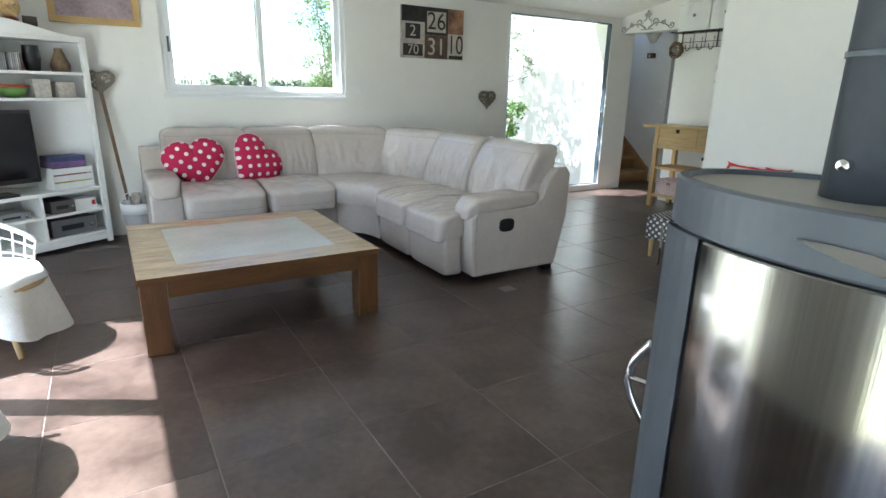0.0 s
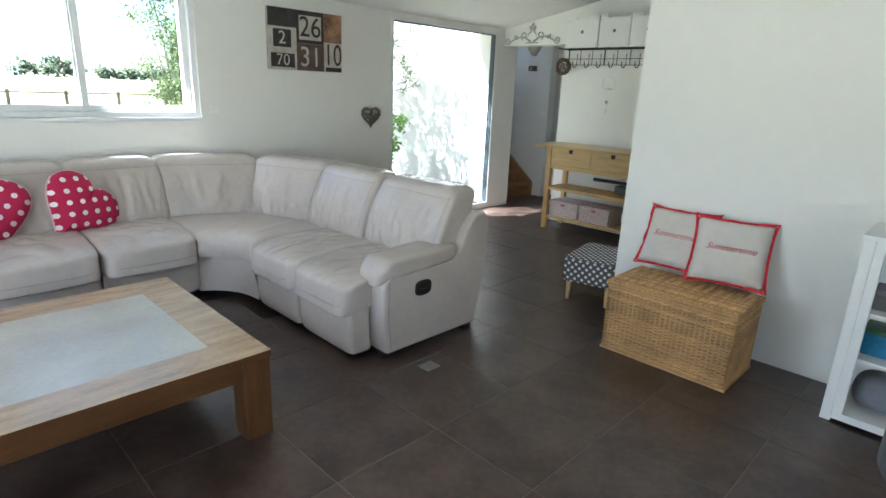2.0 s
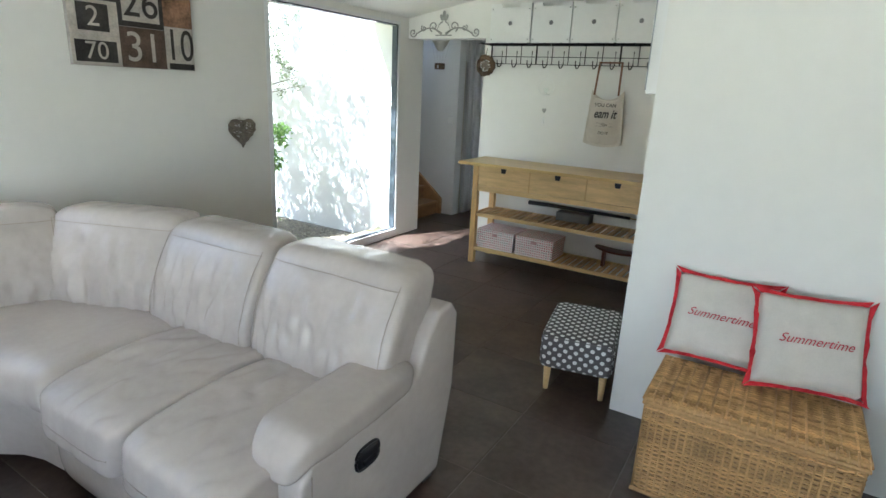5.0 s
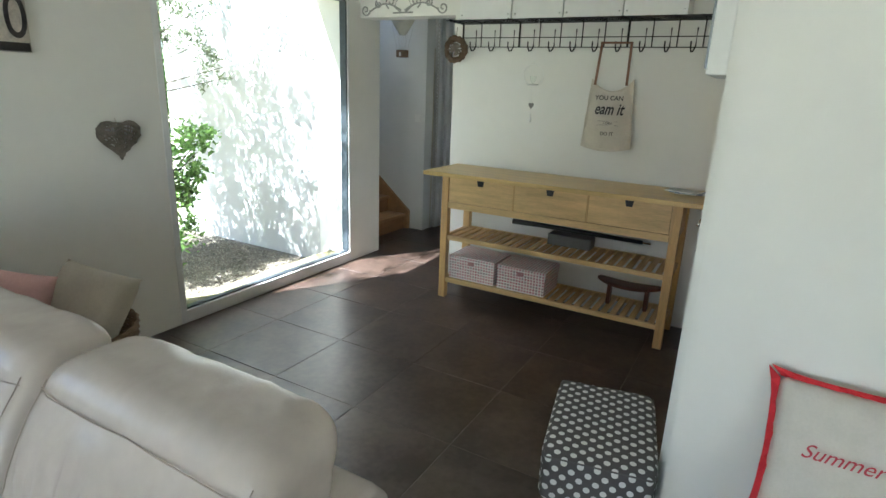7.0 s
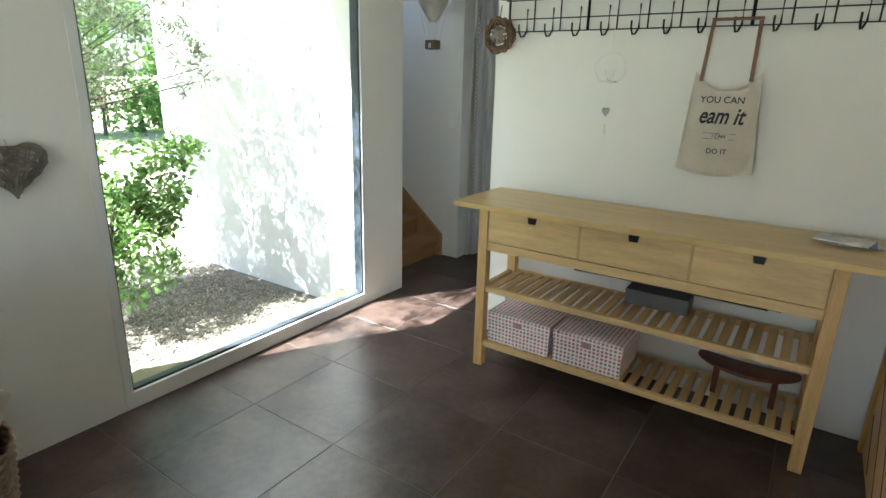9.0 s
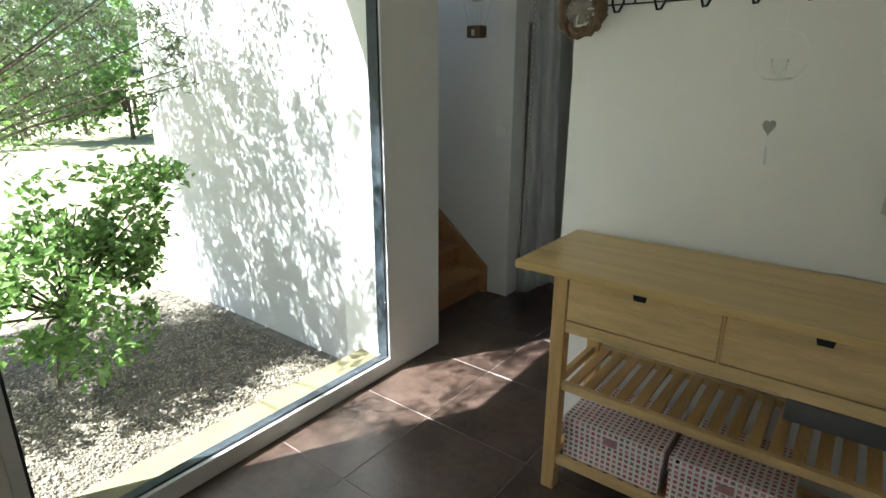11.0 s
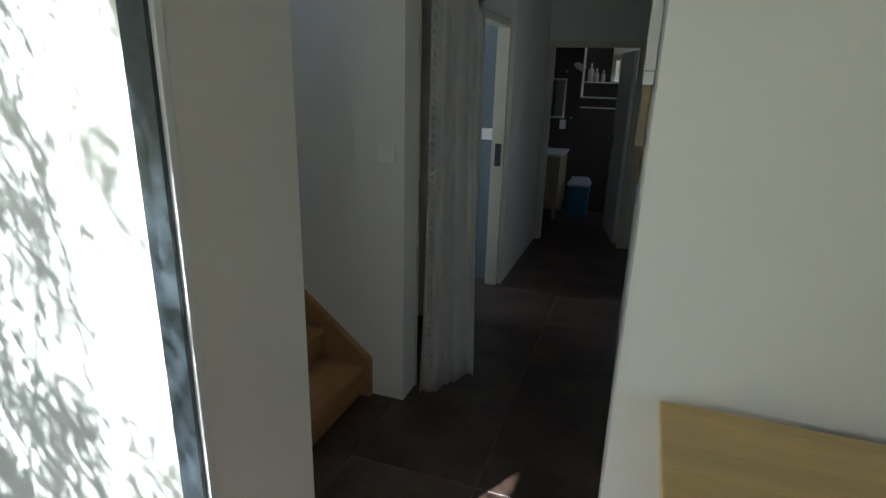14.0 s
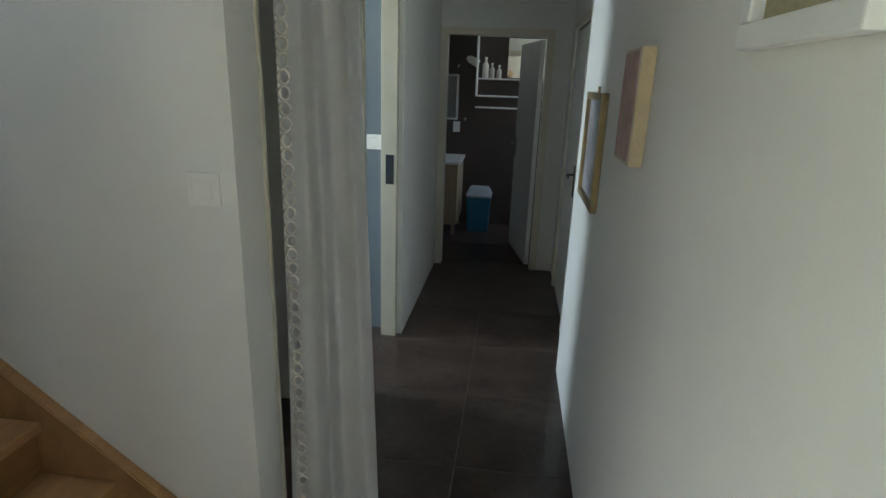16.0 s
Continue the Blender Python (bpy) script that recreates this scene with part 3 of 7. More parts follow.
def outside():
    grid_ground()
    chips()
    wing = thing("wing_wall", "white rendered garden wall beside the tall window", "wall", kind="structure")
    part("wall", box((6.66, OUT, -0.3), (6.91, 9.0, 2.9)), M_RENDER, wing)
    # Three boughs above the window are unseen, added to shade the floor's sun patch.
    tree("olive_tree", (4.75, 8.75, -0.08), 2.6, [(5.0, 8.5, 2.3, 0.7, 0.9), (5.5, 8.3, 1.95, 0.5, 1.1), (5.45, 8.85, 2.3, 0.65), (5.55, 9.3, 2.7, 0.6), (5.5, 8.6, 2.9, 0.55), (5.3, 9.0, 1.6, 0.45), (5.9, 8.7, 1.7, 0.35), (5.35, 7.75, 2.2, 0.45), (5.6, 7.95, 2.75, 0.45), (5.0, 7.7, 2.5, 0.5), (5.9, 8.0, 2.3, 0.4), (5.9, 7.6, 2.7, 0.4), (6.15, 8.75, 2.3, 0.36), (6.1, 8.4, 2.9, 0.4), (4.55, 7.25, 3.5, 0.42), (5.0, 7.2, 3.6, 0.40), (4.1, 7.2, 2.8, 0.36), (6.1, 7.55, 1.75, 0.17), (6.25, 8.0, 2.05, 0.26)],
         "grey-green olive tree beside the white garden wall", M_OLIVE, 0.062, 0.13, 11, 23000, 2)
    tree("rose_bush", (5.35, 7.95, -0.08), 0.9, [(5.6, 7.8, 0.85, 0.42, 1.0), (5.45, 7.7, 0.45, 0.40, 0.9), (5.95, 7.8, 0.65, 0.28), (5.1, 7.8, 0.7, 0.45), (4.8, 7.9, 0.5, 0.4), (5.9, 7.75, 1.0, 0.34)],
         "bright green leafy shrub growing in the gravel bed", M_LEAF, 0.06, 0.30, 12, 5800, 4)
    tree("bamboo_tree", (3.5, 9.3, -0.08), 3.0, [(3.45, 9.2, 1.6, 0.48, 1.3), (3.4, 9.2, 2.5, 0.5, 1.3), (3.5, 9.3, 3.4, 0.55), (3.6, 9.2, 0.9, 0.6), (3.9, 9.4, 2.0, 0.6, 1.3)],
         "light green slender tree outside the sliding window", M_PALELEAF, 0.06, 0.17, 13, 17000)
    rnd = random.Random(8)
    for k in range(20):
        x, y, r = -70 + 13 * k + rnd.uniform(-5, 5), 300 + rnd.uniform(-20, 20), rnd.uniform(3.5, 7.5)
        tree("hedge_tree", (x, y, -0.1), 6.0, [(x, y, 0.55 * r, r, 0.55), (x + 6, y, 0.5 * r, r * 0.8, 0.55)], "far rounded green tree along the field", M_HEDGE, 1.6, 0.4, 30 + k, 900, 3)
    for k in range(6):
        x, r = 9.3 + 2.6 * k, rnd.uniform(1.5, 2.0)
        tree("garden_tree", (x, 22 + rnd.uniform(-1, 1), -0.1), 4.0, [(x, 22, 1.5, r, 0.9), (x + 1.2, 21.8, 0.7, r * 0.75, 0.8), (x + 0.6, 22.4, 3.4, r * 0.95, 0.9), (x - 0.5, 21.6, 5.0, r * 0.8)], "leafy green garden tree beyond the sunlit ground", M_LEAF, 0.2, 0.3, 60 + k, 5200, 4)
    f = thing("field_fence", "pale wooden post and rail fence along the field", "fence")
    bm = box((-0.05, -0.05, 0), (0.05, 0.05, 1.2))
    me = finish(bm, "post", M_BARK)
    for k in range(22):
        o = new("post", me)
        o.location, o.parent = (-14 + 1.6 * k, 24, -0.09), f
    for z in (0.55, 1.0):
        part("rail", box((-14, 23.97, z), (20, 24.03, z + 0.05)), M_BARK, f)
    g = thing("greenhouse", "far pale greenhouse frame with a pitched roof", "building")
    for k in range(8):
        x = 17 + 1.8 * k
        bm = tube([(x, 190, -0.1), (x, 190, 3.2), (x, 194, 5.0), (x, 198, 3.2), (x, 198, -0.1)], 0.16, 5)
        part("arch", bm, M_ALU, g)
    for y, z in ((190, 3.2), (194, 5.0), (190, 1.6)):
        part("purlin", tube([(17, y, z), (29.6, y, z)], 0.14, 5), M_ALU, g)


outside()
# ---------------------------------------------------------------- living area
def lean(amount, z0=0.45):
    return lambda c: Vector((c.x, c.y + amount * (c.z - z0), c.z))


def fold(a, b, seed):
    """Narrow creases between broad soft swells, from -1 to 0.6."""
    v = noise.noise(Vector((a, b, seed * 3.7)))
    return 1.6 * v * v - max(0.0, 0.22 - abs(noise.noise(Vector((a * 0.8 + 5, b * 0.8, seed * 1.9))))) * 3.0


def back_cushion(width, seed, high=0.60):
    """A sofa back: local x along the sofa, y towards the rear, z up from the seat; a rolled head part above."""
    def shape(c):
        z = c.z + high / 2
        k = z / high
        roll = max(0.0, (k - 0.80) / 0.20)
        y = c.y * (1.0 + 0.15 * roll) + 0.17 * k + 0.02 * roll
        if c.y < 0:
            y += 0.004 * math.exp(-((k - 0.88) / 0.03) ** 2) - 0.04 * math.sin(math.pi * min(1, k / 0.84))
            mid = max(0.0, 1 - (2 * c.x / width) ** 4) * max(0.0, math.sin(math.pi * min(1.0, k / 0.84))) ** 0.6
            slant = 0.35 * c.x * (1 - k)
            y += mid * (0.027 * fold(c.x * 12 + 30 * slant, z * 4.0, seed) + 0.014 * fold(c.x * 25 - 20 * slant, z * 7, seed + 9))
        top = 0.014 * max(0.0, k - 0.75) / 0.25 * (2 * c.x / width) ** 6
        return Vector((c.x, y, z - top))
    return puff(width, 0.26, high, 0.42, 40, 0.004, seed, shape, 0.21)


def seat_cushion(width, depth, seed, high=0.20):
    """local x along the sofa, y = 0 at the front edge going to the rear, z = 0 at the underside."""
    def shape(c):
        y, z = c.y + depth / 2, c.z + high / 2
        front = max(0.0, 1 - y / (depth * 0.45))
        z += 0.02 * math.sin(math.pi * y / depth) - 0.03 * front * (z / high) - (0.05 * front if z < high * 0.5 else 0)
        if c.z > 0:
            z += 0.012 * fold(c.x * 10, y * 7, seed) * max(0.0, 1 - (2 * c.x / width) ** 4)
        elif y < 0.12:
            y -= 0.003 * fold(c.x * 14, c.z * 10, seed + 2)
        return Vector((c.x, y - 0.02 * front * (1 - z / high), z))
    return puff(width, depth, high, 0.30, 36, 0.003, seed, shape, 0.2)


def front_line(bm, m, picks, lift=0.001):
    """Points of a cushion's front at the given (x, z), carried by m."""
    out = []
    for x, z in picks:
        near = sorted(bm.verts, key=lambda v: (v.co.x - x) ** 2 + (v.co.z - z) ** 2)[:10]
        out.append(tuple(m @ Vector((x, min(v.co.y for v in near) - lift, z))))
    return out


def add_seam(parent, pts, r=0.002):
    part("seam", tube(pts, r, 5), M_SEAM, parent)


def arm_bm(y0=0.0, w=0.25):
    """Arm block: outline in x (front to rear) and z, w thick along y."""
    out = [(0.03, 0.05), (0.0, 0.30), (0.0, 0.50), (0.05, 0.56), (0.58, 0.57), (0.66, 0.62), (0.72, 0.76), (0.80, 0.85), (0.90, 0.86), (0.95, 0.80), (0.94, 0.45), (0.84, 0.05)]
    bm = bmesh.new()
    m = Matrix(((1, 0, 0, 0), (0, 0, -1, y0 + w), (0, 1, 0, 0), (0, 0, 0, 1)))
    add_prism(bm, out, w, m)
    bmesh.ops.recalc_face_normals(bm, faces=bm.faces)
    bmesh.ops.bevel(bm, geom=bm.edges[:], offset=0.022, segments=3, profile=0.6, affect="EDGES")
    return bm


def sofa():
    s = thing("corner_sofa", "pale beige leather corner sofa with reclining end seat", "sofa")
    # carcass of both wings and the corner
    part("base", box((2.40, 3.84, 0.05), (3.32, 5.25, 0.40), 0.02), M_LEATHER, s)
    part("base", box((0.68, 5.44, 0.05), (2.10, 6.34, 0.40), 0.02), M_LEATHER, s)
    bm = bmesh.new()
    arc = [(2.05, 5.415), (2.13, 5.37), (2.22, 5.29), (2.29, 5.19), (2.32, 5.08), (3.30, 5.08), (3.30, 5.6), (2.95, 6.1), (2.4, 6.34), (2.05, 6.34)]
    add_prism(bm, arc, 0.37, Matrix.Translation((0, 0, 0.05)))
    part("corner_base", bm, M_LEATHER, s, smooth=False)
    for y0, y1 in ((3.72, 4.33), (4.335, 4.92)):
        def curve(c):
            return Vector((c.x + (0.02 if c.z < -0.05 else 0) * ((-0.05 - c.z) / 0.12) ** 2, c.y, c.z))
        bm = puff(0.17, y1 - y0 - 0.006, 0.37, 0.22, 12, 0.003, 3, curve)
        part("front_panel", move(bm, Matrix.Translation((2.355, (y0 + y1) / 2, 0.225))), M_LEATHER, s, smooth=True)
    for x0, x1 in ((0.70, 1.38), (1.385, 2.05)):
        bm = puff(x1 - x0 - 0.006, 0.10, 0.34, 0.22, 12, 0.003, 4)
        part("front_panel", move(bm, Matrix.Translation(((x0 + x1) / 2, 5.42, 0.235))), M_LEATHER, s, smooth=True)
    for k, (z0, z1) in enumerate(((0.10, 0.385),)):
        bm = bmesh.new()
        pts = [(2.05, 5.40), (2.115, 5.35), (2.19, 5.28), (2.25, 5.19), (2.285, 5.08), (2.30, 4.93)]
        rows = [[bm.verts.new((x + (0.0 if z < 0.3 else -0.03), y - 0.02 * (z > 0.3), z)) for x, y in pts] for z in (0.06, 0.12, 0.30, 0.385, 0.42)]
        for a, b in zip(rows, rows[1:]):
            for i in range(len(pts) - 1):
                bm.faces.new((a[i], a[i + 1], b[i + 1], b[i]))
        part("corner_panel", bm, M_LEATHER, s, smooth=True)
    # seats
    for y0, y1, k in ((3.72, 4.33, 1), (4.335, 4.92, 2)):
        bm, w = seat_cushion(y1 - y0, 0.86, k), y1 - y0
        m = pose(2.235, (y0 + y1) / 2, 0.345, 0, 0, -90)
        line = front_line(bm, m, [(w * (t - 0.5) * 0.92, 0.035 + 0.02 * (2 * t - 1) ** 6) for t in (0, 0.1, 0.25, 0.4, 0.55, 0.7, 0.85, 0.95, 1)])
        part("seat", move(bm, m), M_LEATHER, s, smooth=True)
        add_seam(s, line, 0.0022)
    for x0, x1, k in ((0.69, 1.38, 5), (1.385, 2.03, 6)):
        bm, w = seat_cushion(x1 - x0, 0.84, k), x1 - x0
        m = pose((x0 + x1) / 2, 5.29, 0.345)
        line = front_line(bm, m, [(w * (t - 0.5) * 0.92, 0.035 + 0.02 * (2 * t - 1) ** 6) for t in (0, 0.1, 0.25, 0.4, 0.55, 0.7, 0.85, 0.95, 1)])
        part("seat", move(bm, m), M_LEATHER, s, smooth=True)
        add_seam(s, line, 0.0022)
    front = [(2.02, 5.31), (2.09, 5.27), (2.15, 5.21), (2.20, 5.13), (2.235, 5.03), (2.25, 4.925)]
    rear = [(2.02, 6.15), (2.35, 6.15), (2.75, 6.0), (3.0, 5.6), (3.1, 5.25), (3.1, 4.925)]
    def along(pts, u):
        k = min(int(u * 5), 4)
        return Vector((*pts[k], 0)).lerp(Vector((*pts[k + 1], 0)), u * 5 - k)
    bm = bmesh.new()
    prof = ((0.02, 0.355), (0.0, 0.40), (0.0, 0.45), (0.012, 0.495), (0.04, 0.528), (0.09, 0.546), (0.2, 0.557), (0.4, 0.562), (0.7, 0.558), (1.0, 0.55))
    grid = []
    for k in range(31):
        u = k / 30
        dip = 0.035 * (abs(2 * u - 1) ** 14)
        grid.append([bm.verts.new(along(front, u).lerp(along(rear, u), a) + Vector((0, 0, z - dip * (z > 0.45) + 0.008 * fold(u * 9, a * 4, 4) * (z > 0.53)))) for a, z in prof])
    for end in (0, -1):
        skirt = [bm.verts.new((v.co.x, v.co.y, 0.35)) for v in grid[end]]
        grid.insert(0 if end == 0 else len(grid), skirt)
    for a, b in zip(grid, grid[1:]):
        for k in range(len(prof) - 1):
            bm.faces.new((a[k], b[k], b[k + 1], a[k + 1]))
    part("corner_seat", bm, M_LEATHER, s, smooth=True)
    # backs
    for (cx, cy), w, rz, k in (((3.04, 4.07), 0.79, -90, 11), ((3.00, 4.82), 0.73, -88, 12), ((2.89, 5.50), 0.80, -68, 13), ((2.38, 5.96), 0.90, -22, 14),
                               ((1.72, 6.06), 0.70, 0, 15), ((1.01, 6.06), 0.78, 0, 16)):
        bm = back_cushion(w, k, 0.595)
        m = pose(cx, cy, 0.435, 0, 0, rz)
        top = front_line(bm, m, [(w * (t - 0.5) * 0.92, 0.522) for t in (0, 0.08, 0.2, 0.35, 0.5, 0.65, 0.8, 0.92, 1)])
        sides = [front_line(bm, m, [(e * w * 0.455, z) for z in (0.13, 0.2, 0.27, 0.34, 0.41, 0.47, 0.51, 0.54)]) for e in (-1, 1)]
        part("backrest", move(bm, m), M_LEATHER, s, smooth=True)
        add_seam(s, top, 0.0017)
        for line in sides:
            add_seam(s, line, 0.0017)
    # rear shell
    bm = bmesh.new()
    line = [(3.34, 3.70), (3.34, 5.3), (3.10, 5.95), (2.65, 6.28), (2.05, 6.34), (0.64, 6.34)]
    for (xa, ya), (xb, yb) in zip(line, line[1:]):
        d = Vector((xb - xa, yb - ya, 0))
        L = d.length
        add_box(bm, (0, -0.04, 0.06), (L, 0.02, 0.78), 0.012, 2, Matrix.Translation((xa, ya, 0)) @ Matrix.Rotation(math.atan2(d.y, d.x), 4, "Z"))
    part("rear_shell", bm, M_LEATHER, s, smooth=False)
    # arms
    for m, name in ((pose(2.44, 3.61, 0), "arm"), (Matrix.Translation((0.44, 5.42, 0)) @ Matrix(((0, 1, 0, 0), (1, 0, 0, 0), (0, 0, 1, 0), (0, 0, 0, 1))), "arm")):
        a = part(name, move(arm_bm(), m), M_LEATHER, s, smooth=True)
        def roll(c):
            return Vector((c.x, c.y, c.z - 0.9 * max(0, -0.26 - c.x) ** 1.2 * 1.3 + 0.03 * (c.x + 0.3)))
        bm = puff(0.70, 0.27, 0.13, 0.45, 16, 0.003, 21, roll)
        part("arm_pad", move(bm, m @ Matrix.Translation((0.32, 0.125, 0.595))), M_LEATHER, a, smooth=True)
        part("seam", move(tube([(0.06, -0.004, 0.08), (0.035, -0.005, 0.3), (0.04, -0.004, 0.52)], 0.0025, 5), m), M_SEAM, a)
    h = part("recliner_handle", move(puff(0.125, 0.016, 0.085, 0.5, 12), pose(2.76, 3.606, 0.437)), M_BLACK, s, "black oval recliner pull", True)
    part("bezel", tube([(2.76 + 0.066 * math.cos(a) * (abs(math.cos(a)) + 0.001) ** -0.35, 3.604, 0.437 + 0.046 * math.sin(a) * (abs(math.sin(a)) + 0.001) ** -0.35) for a in (2 * math.pi * k / 28 for k in range(28))], 0.006, 6, closed=True), M_BLACK, h)
    part("lever", box((2.725, 3.592, 0.415), (2.795, 3.600, 0.432), 0.003), M_BLACK, h)
    for x, y in ((2.55, 3.72), (3.24, 3.68), (3.2, 5.0), (0.56, 5.55), (0.56, 6.2), (2.0, 6.2)):
        part("foot", box((x - 0.04, y - 0.04, 0), (x + 0.04, y + 0.04, 0.055), 0.004), M_BLACK, s)


def coffee_table():
    t = thing("coffee_table", "low square oak coffee table with a pale cement inlay", "table")
    x0, x1, y0, y1, z = 0.235, 1.60, 3.42, 4.75, 0.445
    b = 0.21
    # mitred border
    outer, inner = [(x0, y0), (x1, y0), (x1, y1), (x0, y1)], [(x0 + b, y0 + b), (x1 - b, y0 + b), (x1 - b, y1 - b), (x0 + b, y1 - b)]
    for i in range(4):
        j = (i + 1) % 4
        bb = bmesh.new()
        add_prism(bb, [outer[i], outer[j], inner[j], inner[i]], 0.035, Matrix.Translation((0, 0, z - 0.035)))
        bmesh.ops.bevel(bb, geom=bb.edges[:], offset=0.001, segments=2, affect="EDGES")
        bb.faces.ensure_lookup_table()
        # Upward faces take the glare-pale oak, the others the dark oak.
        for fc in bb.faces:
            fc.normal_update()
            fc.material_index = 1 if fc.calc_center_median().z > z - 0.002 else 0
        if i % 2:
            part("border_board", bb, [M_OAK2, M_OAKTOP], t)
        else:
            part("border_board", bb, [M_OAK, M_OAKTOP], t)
    part("inlay", box((x0 + b, y0 + b, z - 0.03), (x1 - b, y1 - b, z - 0.001), 0.001), M_CEMENT, t, "pale cement panel")
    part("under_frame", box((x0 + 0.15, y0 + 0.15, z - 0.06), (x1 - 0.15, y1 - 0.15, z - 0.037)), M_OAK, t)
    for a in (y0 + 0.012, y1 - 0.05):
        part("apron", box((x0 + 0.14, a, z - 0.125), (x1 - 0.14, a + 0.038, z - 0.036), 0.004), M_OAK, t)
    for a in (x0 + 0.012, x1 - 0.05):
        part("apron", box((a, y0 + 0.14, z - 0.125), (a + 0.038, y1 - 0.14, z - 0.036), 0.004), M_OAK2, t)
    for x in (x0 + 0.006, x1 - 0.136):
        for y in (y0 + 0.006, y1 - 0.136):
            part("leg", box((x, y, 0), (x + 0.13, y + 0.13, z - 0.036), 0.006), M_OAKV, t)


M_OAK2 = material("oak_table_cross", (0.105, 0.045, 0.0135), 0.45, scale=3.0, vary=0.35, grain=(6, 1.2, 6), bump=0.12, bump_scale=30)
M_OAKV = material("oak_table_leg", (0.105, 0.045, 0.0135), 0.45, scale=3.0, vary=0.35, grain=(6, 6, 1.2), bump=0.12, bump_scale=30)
M_REDDOT = dots_material("red_dotted_cotton", (0.42, 0.020, 0.072), (0.80, 0.74, 0.73), 0.108, 0.0165)
M_GREYDOT = dots_material("grey_dotted_cotton", (0.115, 0.108, 0.108), (0.75, 0.74, 0.72), 0.061, 0.0125)
M_GREYPIPE = material("grey_piping", (0.115, 0.108, 0.108), 0.85, scale=40, vary=0.15)


def box_uv(ob):
    """Lay the pattern from each face's own direction, in metres."""
    me = ob.data
    uv = me.uv_layers.new(name="UVMap")
    for p in me.polygons:
        n = p.normal
        ax = max(range(3), key=lambda i: abs(n[i]))
        for li in p.loop_indices:
            c = me.vertices[me.loops[li].vertex_index].co
            uv.data[li].uv = ((c.y, c.z), (c.x, c.z), (c.x, c.y))[ax]


def heart_pillow(m, seed):
    s = thing("heart_cushion", "red heart-shaped cushion with white polka dots", "cushion", "heart cushions on the sofa", m)
    n, rings = 64, 9
    bm = bmesh.new()
    def outline(t):
        x = 16 * math.sin(t) ** 3
        y = 13 * math.cos(t) - 3.5 * math.cos(2 * t) - 1.3 * math.cos(3 * t) - 0.6 * math.cos(4 * t)
        return Vector((x / 34 * 0.52, 0, (y + 1.5) / 30 * 0.52))
    sides = {}
    for side in (-1, 1):
        prev = None
        for r in range(rings + 1):
            k = 1 - r / rings
            ring = []
            for i in range(n):
                p = outline(2 * math.pi * i / n)
                q = p * k
                d = 0.085 * (1 - k ** 2.6) ** 0.62
                q.y = side * d
                if r == 0:
                    key = i
                    v = sides.setdefault(key, None) or bm.verts.new(q)
                    sides[key] = v
                else:
                    v = bm.verts.new(q)
                ring.append(v)
            if prev:
                for i in range(n):
                    j = (i + 1) % n
                    bm.faces.new((prev[i], prev[j], ring[j], ring[i]))
            prev = ring
    bmesh.ops.remove_doubles(bm, verts=bm.verts, dist=1e-4)
    ob = part("cover", bm, M_REDDOT, s, smooth=True)
    me = ob.data
    uv = me.uv_layers.new(name="UVMap")
    for lp in me.loops:
        c = me.vertices[lp.vertex_index].co
        uv.data[lp.index].uv = (c.x + 0.01 * seed, c.z + 0.5)
    part("piping", tube([tuple(outline(2 * math.pi * i / n)) for i in range(n)], 0.006, 6, closed=True), material("pink_piping", (0.62, 0.42, 0.42), 0.8), s, "pale pink piping", True)


def text_bm(body, size, shear=0.0, extrude=0.0005, bold=0.0):
    c = bpy.data.curves.new("lettering", "FONT")
    c.body, c.size, c.shear, c.extrude, c.align_x, c.align_y = body, size, shear, extrude, "CENTER", "CENTER"
    c.offset = bold
    ob = new("lettering", c)
    dg = bpy.context.evaluated_depsgraph_get()
    me = bpy.data.meshes.new_from_object(ob.evaluated_get(dg))
    bm = bmesh.new()
    bm.from_mesh(me)
    bpy.data.objects.remove(ob)
    bpy.data.curves.remove(c)
    bpy.data.meshes.remove(me)
    return bm


M_LINEN = material("natural_linen", (0.62, 0.585, 0.53), 0.9, scale=14, vary=0.06, bump=0.4, bump_scale=500, spec=0.2)
M_RED = material("red_felt", (0.56, 0.035, 0.045), 0.85, scale=20, vary=0.15, spec=0.2)


